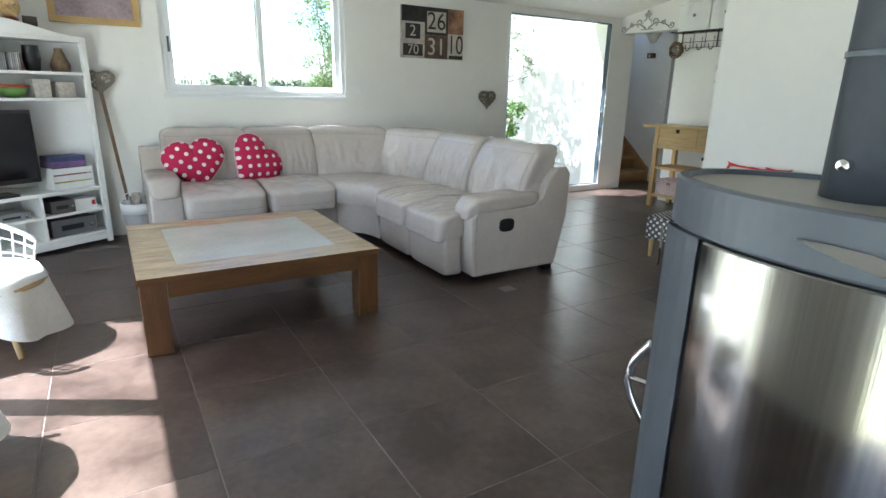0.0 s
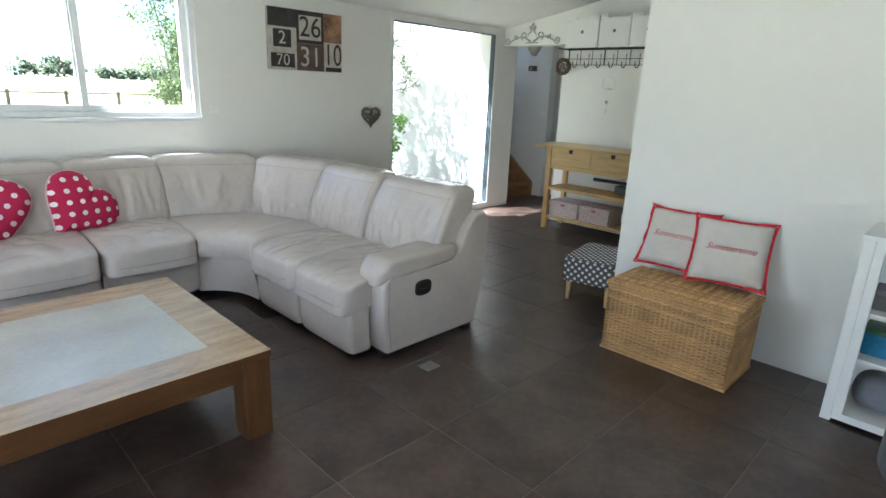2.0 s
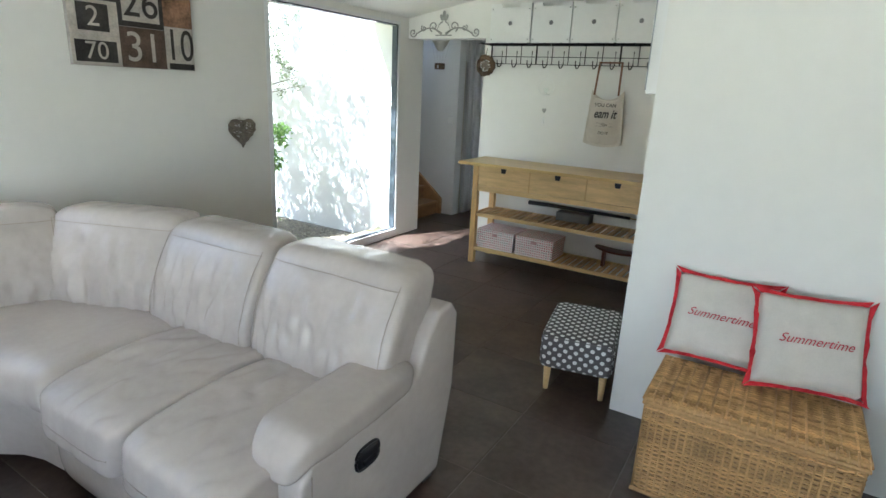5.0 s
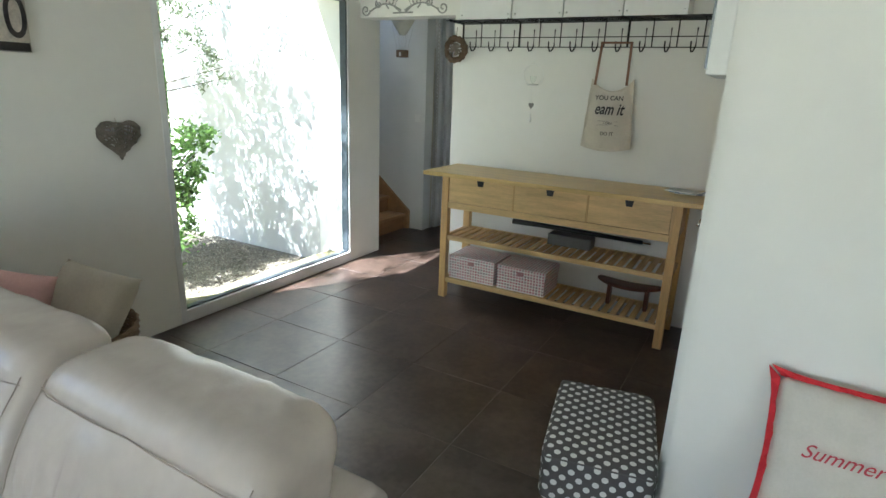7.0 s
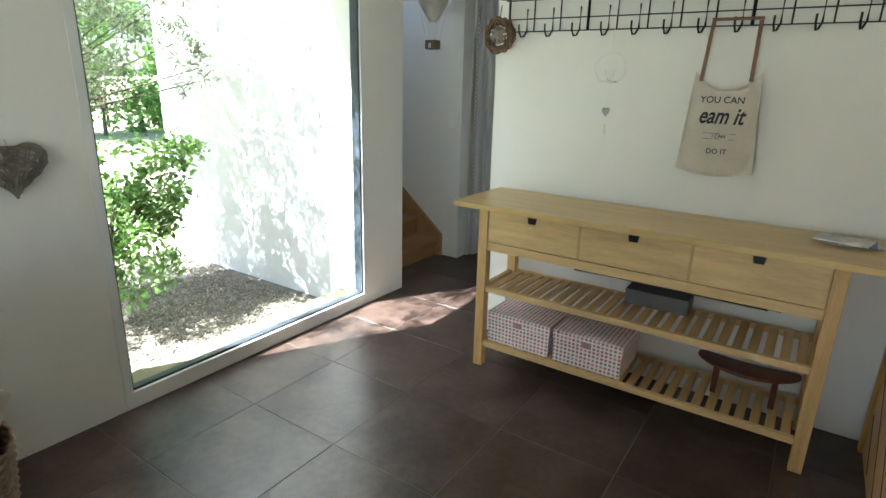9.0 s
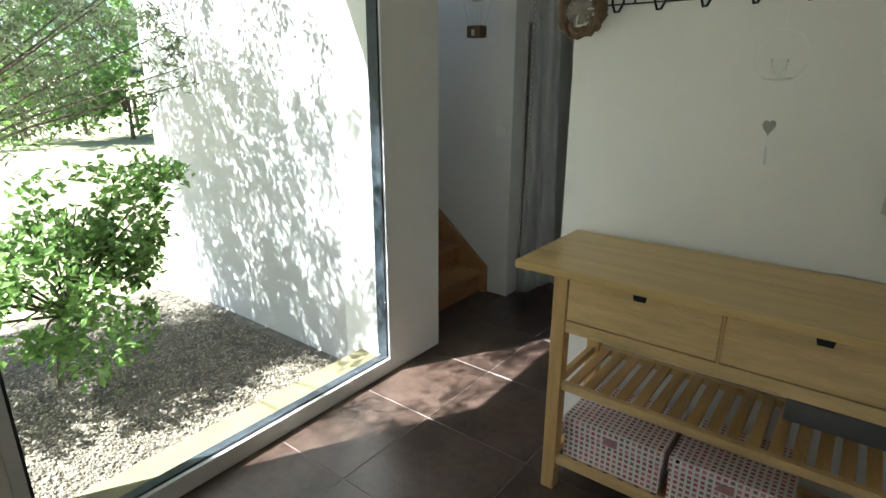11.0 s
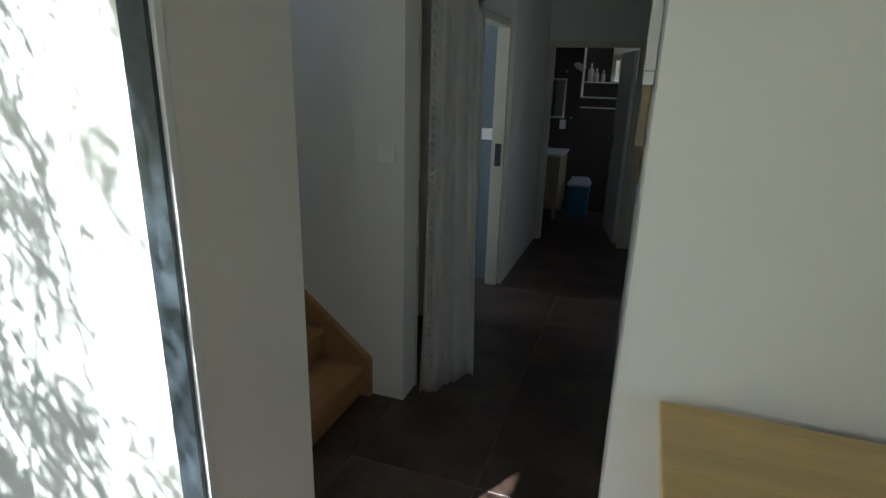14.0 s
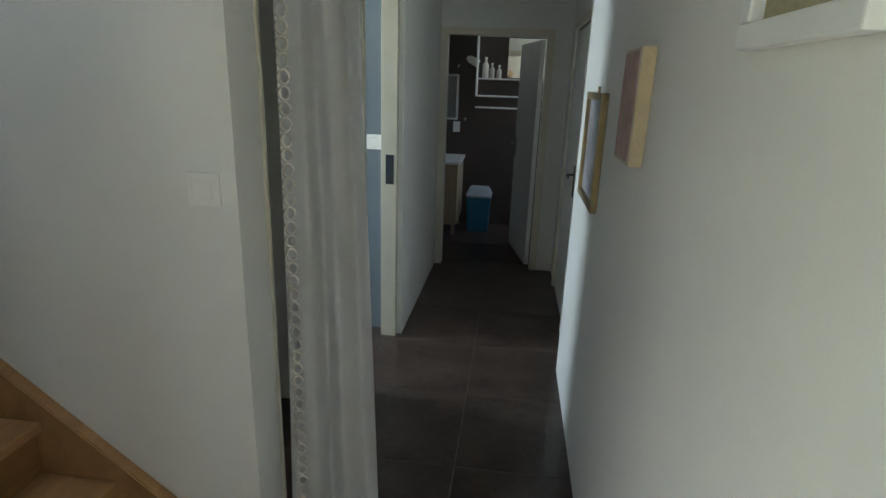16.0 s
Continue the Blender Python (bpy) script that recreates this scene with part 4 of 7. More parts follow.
def flat_cushion(name, label, group, m, w, h, mat, thick=0.12, border=None, lettering=None, seed=0):
    """A square cushion: local x across, z up, y = depth; front is -y."""
    s = thing(name, label, "cushion", group, m)
    n = 18
    bm = bmesh.new()
    def pt(i, j, side):
        u, v = 2 * i / n - 1, 2 * j / n - 1
        pinch = 1 - 0.05 * (1 - v * v) * abs(u) ** 4
        pinch2 = 1 - 0.05 * (1 - u * u) * abs(v) ** 4
        d = thick / 2 * max(0, (1 - u ** 4) * (1 - v ** 4)) ** 0.5
        d *= 1 + 0.12 * noise.noise(Vector((u * 2.2 + seed, v * 2.2, side)))
        return Vector((u * w / 2 * pinch, side * d, v * h / 2 * pinch2))
    for side in (-1, 1):
        g = [[bm.verts.new(pt(i, j, side)) for j in range(n + 1)] for i in range(n + 1)]
        for i in range(n):
            for j in range(n):
                bm.faces.new((g[i][j], g[i + 1][j], g[i + 1][j + 1], g[i][j + 1]))
    bmesh.ops.remove_doubles(bm, verts=bm.verts, dist=1e-4)
    part("cover", bm, mat, s, smooth=True)
    if border:
        bm = bmesh.new()
        rnd = random.Random(seed + 3)
        for side in range(4):
            for k in range(12):
                a, b = k / 12 * 2 - 1, (k + 1) / 12 * 2 - 1
                def edge(t, out, ph):
                    wob = 0.006 * math.sin(t * 9 + side + seed) + 0.005 * math.sin(t * 23)
                    u, v = [(t, -1), (1, t), (-t, 1), (-1, -t)][side]
                    f = 1 + out
                    pin = 1 - 0.045 * (1 - t * t)
                    return Vector((u * w / 2 * (f * pin if side % 2 else f * 0.985), wob * (2 * out / 0.10), v * h / 2 * (f * pin if side % 2 == 0 else f * 0.985)))
                q = [edge(a, -0.03, 0), edge(b, -0.03, 0), edge(b, 0.065 + 0.05 * abs(b) ** 5, 1), edge(a, 0.065 + 0.05 * abs(a) ** 5, 1)]
                lo = [bm.verts.new(p + Vector((0, -0.003, 0))) for p in q]
                hi = [bm.verts.new(p + Vector((0, 0.003, 0))) for p in q]
                bm.faces.new(lo)
                bm.faces.new(hi[::-1])
                for i in range(4):
                    bm.faces.new((lo[i], hi[i], hi[(i + 1) % 4], lo[(i + 1) % 4]))
        bmesh.ops.remove_doubles(bm, verts=bm.verts, dist=1e-4)
        part("flange", bm, border, s, "red felt border", False)
    if lettering:
        bm = text_bm(lettering, w * 0.125, 0.45)
        for v in bm.verts:
            x, z = v.co.x, v.co.y + 0.01
            u, vv = 2 * x / w, 2 * z / h
            d = thick / 2 * max(0, (1 - u ** 4) * (1 - vv ** 4)) ** 0.5 * 1.10
            v.co = Vector((x, -d - 0.004 + (0.0006 if v.co.z > 0 else 0), z))
        part("lettering", bm, material("red_thread", (0.45, 0.05, 0.07), 0.8), s, "red embroidered word")
    return s


M_WICKER = material("honey_wicker", (0.52, 0.315, 0.125), 0.6, scale=9, vary=0.3, island=0.35, bump=0.2, bump_scale=90)


def woven(x0, x1, y0, y1, z0, z1, pitch, stake, r, taper=0.0):
    """Strands woven round the four sides of a box, in and out of the stakes."""
    bm = bmesh.new()
    rows = int((z1 - z0) / pitch)
    for k in range(rows):
        z = z0 + (k + 0.5) * pitch
        off = taper * (1 - (z - z0) / (z1 - z0))
        c = [(x0 + off, y0 + off), (x1 - off, y0 + off), (x1 - off, y1 - off), (x0 + off, y1 - off)]
        pts = []
        for i in range(4):
            a, b = Vector((*c[i], z)), Vector((*c[(i + 1) % 4], z))
            n = max(2, int((b - a).length / stake))
            out = Vector(((b - a).y, -(b - a).x, 0)).normalized()
            for j in range(n):
                p = a.lerp(b, j / n) + out * 0.0035 * (1 if (j + k) % 2 else -1)
                p.z += random.uniform(-0.0015, 0.0015)
                pts.append(p)
        add_tube(bm, pts, r * random.uniform(0.85, 1.15), 5, closed=True)
    return bm


def wicker_chest():
    c = thing("wicker_chest", "honey-coloured wicker chest with a closed lid", "chest")
    x0, x1, y0, y1 = 3.735, 4.20, 2.03, 2.83
    # Dark inner box, added to put shade into the gaps of the weave.
    part("gap_backing", box((x0 + 0.012, y0 + 0.012, 0.01), (x1 - 0.012, y1 - 0.012, 0.45)), M_WICKERD, c)
    part("weave", woven(x0, x1, y0, y1, 0.018, 0.465, 0.0108, 0.0333, 0.0050, 0.008), M_WICKER, c, smooth=True)
    for x, y, n, d in ((x0, y0, 15, (x1 - x0, 0)), (x0, y1, 15, (x1 - x0, 0)), (x0, y0, 26, (0, y1 - y0)), (x1, y0, 26, (0, y1 - y0))):
        for k in range(n + 1):
            p = Vector((x + d[0] * k / n, y + d[1] * k / n, 0))
            part("stake", tube([(p.x, p.y, 0.0), (p.x, p.y, 0.47)], 0.0048, 5), M_WICKER, c)
    for z, g in ((0.012, 0.004), (0.462, 0.006)):
        part("rim", tube([(x0 - g, y0 - g, z), (x1 + g, y0 - g, z), (x1 + g, y1 + g, z), (x0 - g, y1 + g, z)], 0.011, 7, closed=True), M_WICKER, c)
    l = part("lid", box((x0 - 0.004, y0 - 0.004, 0.474), (x1 + 0.004, y1 + 0.004, 0.488), 0.004), M_WICKERD, c)
    bm = bmesh.new()
    for k in range(44):
        x = x0 - 0.005 + (x1 - x0 + 0.01) * (k + 0.5) / 44
        pts = [(x, y0 - 0.006 + (y1 - y0 + 0.012) * j / 26, 0.490 + 0.0035 * (1 if (j + k) % 2 else -1)) for j in range(27)]
        add_tube(bm, pts, 0.0052, 5)
    for j in range(14):
        y = y0 + (y1 - y0) * (j + 0.5) / 14
        add_tube(bm, [(x0, y, 0.492), (x1, y, 0.492)], 0.006, 5)
    part("lid_weave", bm, M_WICKER, l)
    part("lid_rim", tube([(x0 - 0.008, y0 - 0.008, 0.484), (x1 + 0.008, y0 - 0.008, 0.484), (x1 + 0.008, y1 + 0.008, 0.484), (x0 - 0.008, y1 + 0.008, 0.484)], 0.010, 7, closed=True), M_WICKER, l)
    for k in range(25):
        y = y0 + (y1 - y0) * k / 24
        part("binding", tube([(x0 - 0.02, y, 0.478), (x0 - 0.008, y, 0.497), (x0 + 0.03, y, 0.499)], 0.005, 5), M_WICKER, l)


# Dark brown stands in for shade between the strands.
M_WICKERD = material("wicker_gap_shade", (0.12, 0.075, 0.035), 0.8, scale=30, vary=0.3)


def footstool():
    s = thing("footstool", "footstool covered in grey cotton with white dots", "footstool", m=pose(4.62, 3.39, 0, 0, 0, 11))
    ob = part("cushion", move(puff(0.63, 0.43, 0.215, 0.17, 16), Matrix.Translation((0, 0, 0.277))), M_GREYDOT, s, smooth=True)
    box_uv(ob)
    part("piping", tube([(0.305 * a, 0.205 * b, 0.371) for a, b in ((-1, -0.92), (-0.95, -1), (0.95, -1), (1, -0.92), (1, 0.92), (0.95, 1), (-0.95, 1), (-1, 0.92))], 0.004, 6, closed=True), M_GREYPIPE, s, smooth=True)
    for x in (-0.235, 0.235):
        for y in (-0.165, 0.165):
            part("leg", move(lathe([(0, 0), (0.015, 0), (0.024, 0.17), (0, 0.17)], 12), Matrix.Translation((x, y, 0))), M_PINE, s, "pale wooden leg", True)


def stove():
    cx, cy, R, top = 1.504, 0.775, 0.317, 1.238
    s = thing("wood_stove", "round grey wood stove with a brushed steel door", "stove", m=pose(cx, cy, 0))
    part("body", lathe([(0, 0.0), (R * 0.93, 0.0), (R * 0.95, 0.02), (R * 0.95, top - 0.02), (0, top - 0.02)], 64), M_STOVE, s, smooth=False)
    part("top_ring", lathe([(R - 0.035, top - 0.115), (R + 0.004, top - 0.115), (R + 0.008, top - 0.11), (R + 0.008, top - 0.006), (R + 0.003, top), (R - 0.012, top), (R - 0.016, top - 0.02), (R - 0.035, top - 0.02)], 72), M_STOVE, s, smooth=False)
    # The plate's pale beige partly stands for the light it reflects.
    part("top_plate", lathe([(0, top - 0.012), (R - 0.018, top - 0.012), (R - 0.018, top - 0.03), (0, top - 0.03)], 64), material("stove_top_sheen", (0.30, 0.285, 0.25), 0.38, scale=6, vary=0.1), s, "grey top plate paled by reflected light")
    d = part("door", lathe([(R * 0.955, 0.22), (R + 0.012, 0.22), (R + 0.014, 0.225), (R + 0.014, top - 0.125), (R + 0.012, top - 0.12), (R * 0.955, top - 0.12)], 40, radians(149), radians(243)), M_STEEL, s, "brushed steel door", True)
    for a in (radians(136.5), radians(257)):
        part("door_frame", lathe([(R * 0.955, 0.05), (R + 0.02, 0.05), (R + 0.02, top - 0.115), (R * 0.955, top - 0.115)], 4, a - radians(12), a + radians(12)), M_STOVE, s)
    part("base_ring", lathe([(R * 0.955, 0.03), (R + 0.012, 0.03), (R + 0.012, 0.21), (R * 0.955, 0.21)], 60), M_STOVE, s)
    # slot in the ring
    ang = radians(187)
    bm = bmesh.new()
    slot = [(-0.062, 0.020), (-0.02, 0.021), (0.025, 0.018), (0.045, 0.012), (0.062, -0.016), (0.035, -0.014), (0.0, -0.006), (-0.035, 0.008)]
    add_prism(bm, slot, 0.004, pose((R + 0.011) * math.cos(ang), (R + 0.011) * math.sin(ang), top - 0.078, 90, 0, math.degrees(ang) + 90))
    part("air_slot", bm, M_CHROME, s, "bright recessed air slot")
    ang = radians(117)
    bm = bmesh.new()
    side = [(-0.012, 0.055), (0.010, 0.045), (0.018, 0.0), (0.010, -0.045), (-0.012, -0.055), (-0.004, 0.0)]
    add_prism(bm, side, 0.004, pose((R + 0.0215) * math.cos(ang), (R + 0.0215) * math.sin(ang), top - 0.19, 90, 0, math.degrees(ang) + 90))
    part("side_recess", bm, M_STEEL, s, "bright crescent recess")
    # handle: bowed chrome bar on a stub
    ang = radians(120)
    u, w = Vector((math.cos(ang), math.sin(ang), 0)), Vector((-math.sin(ang), math.cos(ang), 0))
    pts = [u * (R + 0.012 + 0.045 * math.sin(math.pi * k / 20)) + Vector((0, 0, 0.55 + 0.24 * k / 20)) for k in range(21)]
    h = part("handle", tube([tuple(p) for p in pts], 0.010, 10), M_CHROME, s, "bowed chrome handle", True)
    part("stub", tube([tuple(u * (R + 0.01) + Vector((0, 0, 0.67))), tuple(u * (R + 0.057) + Vector((0, 0, 0.67)))], 0.007, 8), M_CHROME, h)
    # the plan is an oval, deeper than wide
    for ob in s.children_recursive:
        ob.data.transform(Matrix.Diagonal((0.82, 1.37, 1, 1)))
    p = part("flue_pipe", move(lathe([(0.0, top - 0.012), (0.083, top - 0.012), (0.083, 3.6), (0, 3.6)], 32), Matrix.Translation((0.005, 0.044, 0))), M_STOVE, s, "grey steel flue pipe", True)
    part("pipe_joint", move(lathe([(0.084, top + 0.26), (0.087, top + 0.262), (0.087, top + 0.272), (0.084, top + 0.275)], 32), Matrix.Translation((0.005, 0.044, 0))), M_STOVE, p)
    part("damper_knob", move(lathe([(0, 0), (0.012, 0), (0.012, 0.025), (0, 0.028)], 12), pose(0.005 - 0.082, 0.044 + 0.01, top + 0.06, 0, -90, 0)), M_CHROME, p)


def glass_cabinet():
    """A low white cabinet with a glazed side, standing out from the partition wall."""
    c = thing("display_cabinet", "low white cabinet with glazed side and shelves of trinkets", "cabinet")
    x0, x1, y0, y1, H = 3.88, 4.34, 0.55, 1.57, 1.02
    t = 0.05
    part("side", box((x0, y1 - t, 0), (x0 + t, y1, H), 0.003), M_WHITEP, c)
    part("side", box((x1 - t, y1 - t, 0), (x1, y1, H), 0.003), M_WHITEP, c)
    part("rail", box((x0 + t, y1 - t, 0), (x1 - t, y1, 0.09), 0.003), M_WHITEP, c)
    part("rail", box((x0 + t, y1 - t, H - 0.07), (x1 - t, y1, H), 0.003), M_WHITEP, c)
    part("top", box((x0 - 0.01, y0 - 0.01, H + 0.001), (x1, y1 + 0.01, H + 0.025), 0.003), M_WHITEP, c)
    part("bottom", box((x0, y0, 0.02), (x1, y1 - t - 0.001, 0.06)), M_WHITEP, c)
    part("back", box((x1 - 0.012, y0, 0.06), (x1, y1 - t - 0.001, H)), M_WHITEP, c)
    part("end", box((x0, y0, 0.06), (x1 - 0.013, y0 + 0.02, H)), M_WHITEP, c)
    for y in (y1 - t - 0.0455, 1.03, y0 + 0.02):
        part("stile", box((x0, y, 0.0605), (x0 + 0.03, y + 0.045, H), 0.002), M_WHITEP, c)
    part("front_rail", box((x0, y0 + 0.066, H - 0.055), (x0 + 0.028, y1 - t - 0.046, H), 0.002), M_WHITEP, c)
    for z in (0.36, 0.62):
        part("shelf", box((x0 + 0.035, y0 + 0.022, z), (x1 - 0.014, y1 - t - 0.004, z + 0.018)), M_WHITEP, c)
    g = part("pane", box((x0 + t, y1 - 0.03, 0.09), (x1 - t, y1 - 0.026, H - 0.07)), M_GLASS, c)
    g.visible_shadow = False
    b = thing("tin_box", "blue and green printed tin box on a shelf", "box")
    part("body", box((4.02, 1.36, 0.379), (4.20, 1.49, 0.50), 0.004), material("blue_tin", (0.03, 0.18, 0.34), 0.35, scale=9, vary=0.3), b)
    part("lid", box((4.017, 1.357, 0.501), (4.203, 1.493, 0.525), 0.004), material("green_tin", (0.05, 0.16, 0.05), 0.35, scale=9, vary=0.2), b)
    b = thing("grey_box", "small grey lidded box on a shelf", "box")
    part("body", box((4.00, 1.34, 0.639), (4.17, 1.49, 0.72), 0.004), material("grey_card", (0.16, 0.155, 0.16), 0.7), b)
    part("lid", box((3.997, 1.337, 0.721), (4.173, 1.493, 0.75), 0.004), material("grey_card_lid", (0.19, 0.185, 0.19), 0.7), b)
    b = thing("green_bowl", "dark green round bowl on a cabinet shelf", "bowl", m=pose(4.20, 1.22, 0.638))
    part("bowl", lathe([(0.04, 0), (0.10, 0.06), (0.12, 0.16), (0.11, 0.16), (0.09, 0.07), (0, 0.02)], 28), material("green_glaze", (0.06, 0.12, 0.03), 0.25), b, smooth=True)
    b = thing("felt_toy", "round grey felt cushion with a lace trim inside the cabinet", "cushion")
    part("cushion", move(puff(0.26, 0.24, 0.20, 0.75, 10), Matrix.Translation((4.10, 1.36, 0.165))), material("grey_felt", (0.17, 0.18, 0.21), 0.95, scale=20, vary=0.15), b, smooth=True)


def wall_frame():
    p = thing("framed_picture", "small pale framed picture on the partition wall", "picture")
    x, y0, y1, z0, z1, t = 4.36, 1.30, 1.625, 1.43, 1.70, 0.02
    for lo, hi in (((x - 0.02, y0, z0), (x - 0.001, y1, z0 + t)), ((x - 0.02, y0, z1 - t), (x - 0.001, y1, z1)), ((x - 0.02, y0, z0 + t), (x - 0.001, y0 + t, z1 - t)), ((x - 0.02, y1 - t, z0 + t), (x - 0.001, y1, z1 - t))):
        part("frame", box(lo, hi, 0.002), M_LINEN, p)
    part("print", box((x - 0.010, y0 + t, z0 + t), (x - 0.001, y1 - t, z1 - t)), material("pale_print", (0.55, 0.55, 0.53), 0.6, scale=9, vary=0.3), p)


sofa()
coffee_table()
wall_frame()
heart_pillow(pose(0.88, 5.93, 0.70, -14, -8, 0) @ Matrix.Scale(1.13, 4), 0)
heart_pillow(pose(1.41, 5.92, 0.70, -14, 44, 0) @ Matrix.Scale(1.10, 4), 3)
wicker_chest()
flat_cushion("scatter_cushion", "natural linen cushion with red felt border and red lettering", "cushions on the wicker chest", pose(4.235, 2.63, 0.730, -24, 0, -90), 0.445, 0.405, M_LINEN, 0.13, M_RED, "Summertime", 1)
flat_cushion("scatter_cushion", "natural linen cushion with red felt border and red lettering", "cushions on the wicker chest", pose(4.185, 2.265, 0.730, -24, 1, -75), 0.445, 0.415, M_LINEN, 0.14, M_RED, "Summertime", 2)
footstool()
stove()
glass_cabinet()
# ---------------------------------------------------------------- entrance
M_PINEX = material("pine_slat", (0.58, 0.37, 0.15), 0.45, scale=3.0, vary=0.22, grain=(0.8, 7, 7), bump=0.06, bump_scale=20)
M_PINEZ = material("pine_leg", (0.58, 0.37, 0.145), 0.45, scale=3.0, vary=0.2, grain=(7, 7, 0.8), bump=0.06, bump_scale=20)


def sideboard():
    s = thing("sideboard", "yellow pine sideboard with three drawers and slatted shelves", "sideboard")
    x0, x1, y0, y1 = 6.33, 6.78, 3.385, 5.18
    part("top", box((6.235, 3.215, 1.028), (6.80, 5.305, 1.060), 0.005), M_PINE_Y, s, "lighter pine top board")
    for x in (x0, x1 - 0.055):
        for y in (y0, y1 - 0.058):
            part("leg", box((x, y, 0), (x + 0.055, y + 0.058, 1.027), 0.003), M_PINEZ, s)
    part("carcass", box((x0 + 0.02, y0 + 0.06, 0.785), (x1 - 0.002, y1 - 0.06, 1.026)), M_PINE, s)
    part("rail", box((x0 + 0.004, y0 + 0.059, 0.765), (x0 + 0.03, y1 - 0.059, 0.815), 0.002), M_PINE, s)
    part("rail", box((x1 - 0.03, y0 + 0.059, 0.765), (x1, y1 - 0.059, 0.784), 0.002), M_PINE, s)
    for y in (y0, y1 - 0.058):
        part("side_rail", box((x0 + 0.056, y + 0.012, 0.78), (x1 - 0.056, y + 0.045, 1.026), 0.002), M_PINEX, s)
    w = (y1 - y0 - 0.118) / 3
    for k in range(3):
        a = y0 + 0.059 + w * k
        d = part("drawer", box((x0 + 0.001, a + 0.006, 0.822), (x0 + 0.019, a + w - 0.006, 1.018), 0.003), M_PINE, s)
        c = a + w / 2
        # Thin black plate on the front stands in for shade in the cut-out.
        bm = bmesh.new()
        add_prism(bm, [(-0.030, 0.0), (0.030, 0.0), (0.021, -0.047), (-0.021, -0.047)], 0.003, Matrix(((0, 0, -1, x0 + 0.0012), (1, 0, 0, c), (0, 1, 0, 1.017), (0, 0, 0, 1))))
        part("grip_hole_shade", bm, M_BLACK, d, "black plate for the shade in the cut-out grip")
        if k < 2:
            part("post", box((x0 + 0.002, a + w - 0.005, 0.816), (x0 + 0.0195, a + w + 0.005, 1.026)), M_PINEZ, s)
    for z in (0.50, 0.135):
        for x in (x0 + 0.008, x1 - 0.036):
            part("shelf_rail", box((x, y0 + 0.059, z), (x + 0.028, y1 - 0.059, z + 0.035), 0.002), M_PINE, s)
        for y in (y0 + 0.012, y1 - 0.04):
            part("shelf_end", box((x0 + 0.056, y, z), (x1 - 0.056, y + 0.026, z + 0.034), 0.002), M_PINEX, s)
        n = 25
        for k in range(n):
            y = y0 + 0.075 + (y1 - y0 - 0.15 - 0.042) * k / (n - 1)
            part("slat", box((x0 + 0.036, y, z + 0.018), (x1 - 0.036, y + 0.042, z + 0.034), 0.002, 1), M_PINEX, s)


def print_material():
    """White card printed with rows of small pink and grey squares."""
    m = bpy.data.materials.new("printed_card")
    m.use_nodes = True
    n, l = m.node_tree.nodes, m.node_tree.links
    b = n["Principled BSDF"]
    b.inputs["Roughness"].default_value = 0.75
    uv = n.new("ShaderNodeUVMap")
    ch = n.new("ShaderNodeTexVoronoi")
    ch.inputs["Scale"].default_value = 42
    ch.inputs["Randomness"].default_value = 0.0
    ch.distance = "CHEBYCHEV"
    l.new(uv.outputs[0], ch.inputs["Vector"])
    lt = n.new("ShaderNodeMath")
    lt.operation = "LESS_THAN"
    lt.inputs[1].default_value = 0.30
    l.new(ch.outputs["Distance"], lt.inputs[0])
    sep = n.new("ShaderNodeSeparateColor")
    l.new(ch.outputs["Color"], sep.inputs[0])
    ramp = n.new("ShaderNodeValToRGB")
    ramp.color_ramp.interpolation = "CONSTANT"
    for p, c in ((0.0, (0.50, 0.14, 0.18, 1)), (0.35, (0.30, 0.20, 0.21, 1)), (0.65, (0.62, 0.27, 0.30, 1))):
        e = ramp.color_ramp.elements.new(p)
        e.color = c
    l.new(sep.outputs[0], ramp.inputs[0])
    mix = n.new("ShaderNodeMix")
    mix.data_type = "RGBA"
    mix.inputs["A"].default_value = (0.86, 0.81, 0.79, 1)
    l.new(lt.outputs[0], mix.inputs["Factor"])
    l.new(ramp.outputs[0], mix.inputs["B"])
    l.new(mix.outputs["Result"], b.inputs["Base Color"])
    return m


M_PRINT = print_material()
M_PINKCARD = material("pink_card_lid", (0.46, 0.24, 0.25), 0.75, scale=30, vary=0.25)


def storage_box(y0, y1):
    b = thing("storage_box", "white card box printed with pink squares, lid on", "box", "boxes on the sideboard shelf")
    o = part("body", box((6.372, y0, 0.171), (6.70, y1, 0.325), 0.004), M_PRINT, b)
    box_uv(o)
    o = part("lid", box((6.366, y0 - 0.006, 0.30), (6.706, y1 + 0.006, 0.368), 0.006), M_PRINT, b, "pinker printed lid")
    box_uv(o)
    part("label_holder", box((6.360, (y0 + y1) / 2 - 0.028, 0.305), (6.367, (y0 + y1) / 2 + 0.028, 0.338), 0.002), M_PINKCARD, b)


def carved_stool():
    s = thing("carved_stool", "small dark red-brown wooden stool with curved seat", "stool")
    mat = material("dark_red_wood", (0.105, 0.030, 0.016), 0.35, scale=4, vary=0.3, grain=(6, 1, 6))
    y0, y1 = 3.455, 3.935
    def shape(c):
        u = 2 * c.y / (y1 - y0)
        return Vector((c.x * (1 - 0.35 * u * u) - 0.05 * (1 - u * u), c.y, c.z + 0.014 * u * u))
    part("seat", move(puff(0.17, y1 - y0, 0.026, 0.5, 14, shape=shape), Matrix.Translation((6.62, (y0 + y1) / 2, 0.335))), mat, s, smooth=True)
    for y in (3.56, 3.83):
        part("leg", box((6.545, y - 0.014, 0.170), (6.61, y + 0.014, 0.335), 0.005), mat, s)


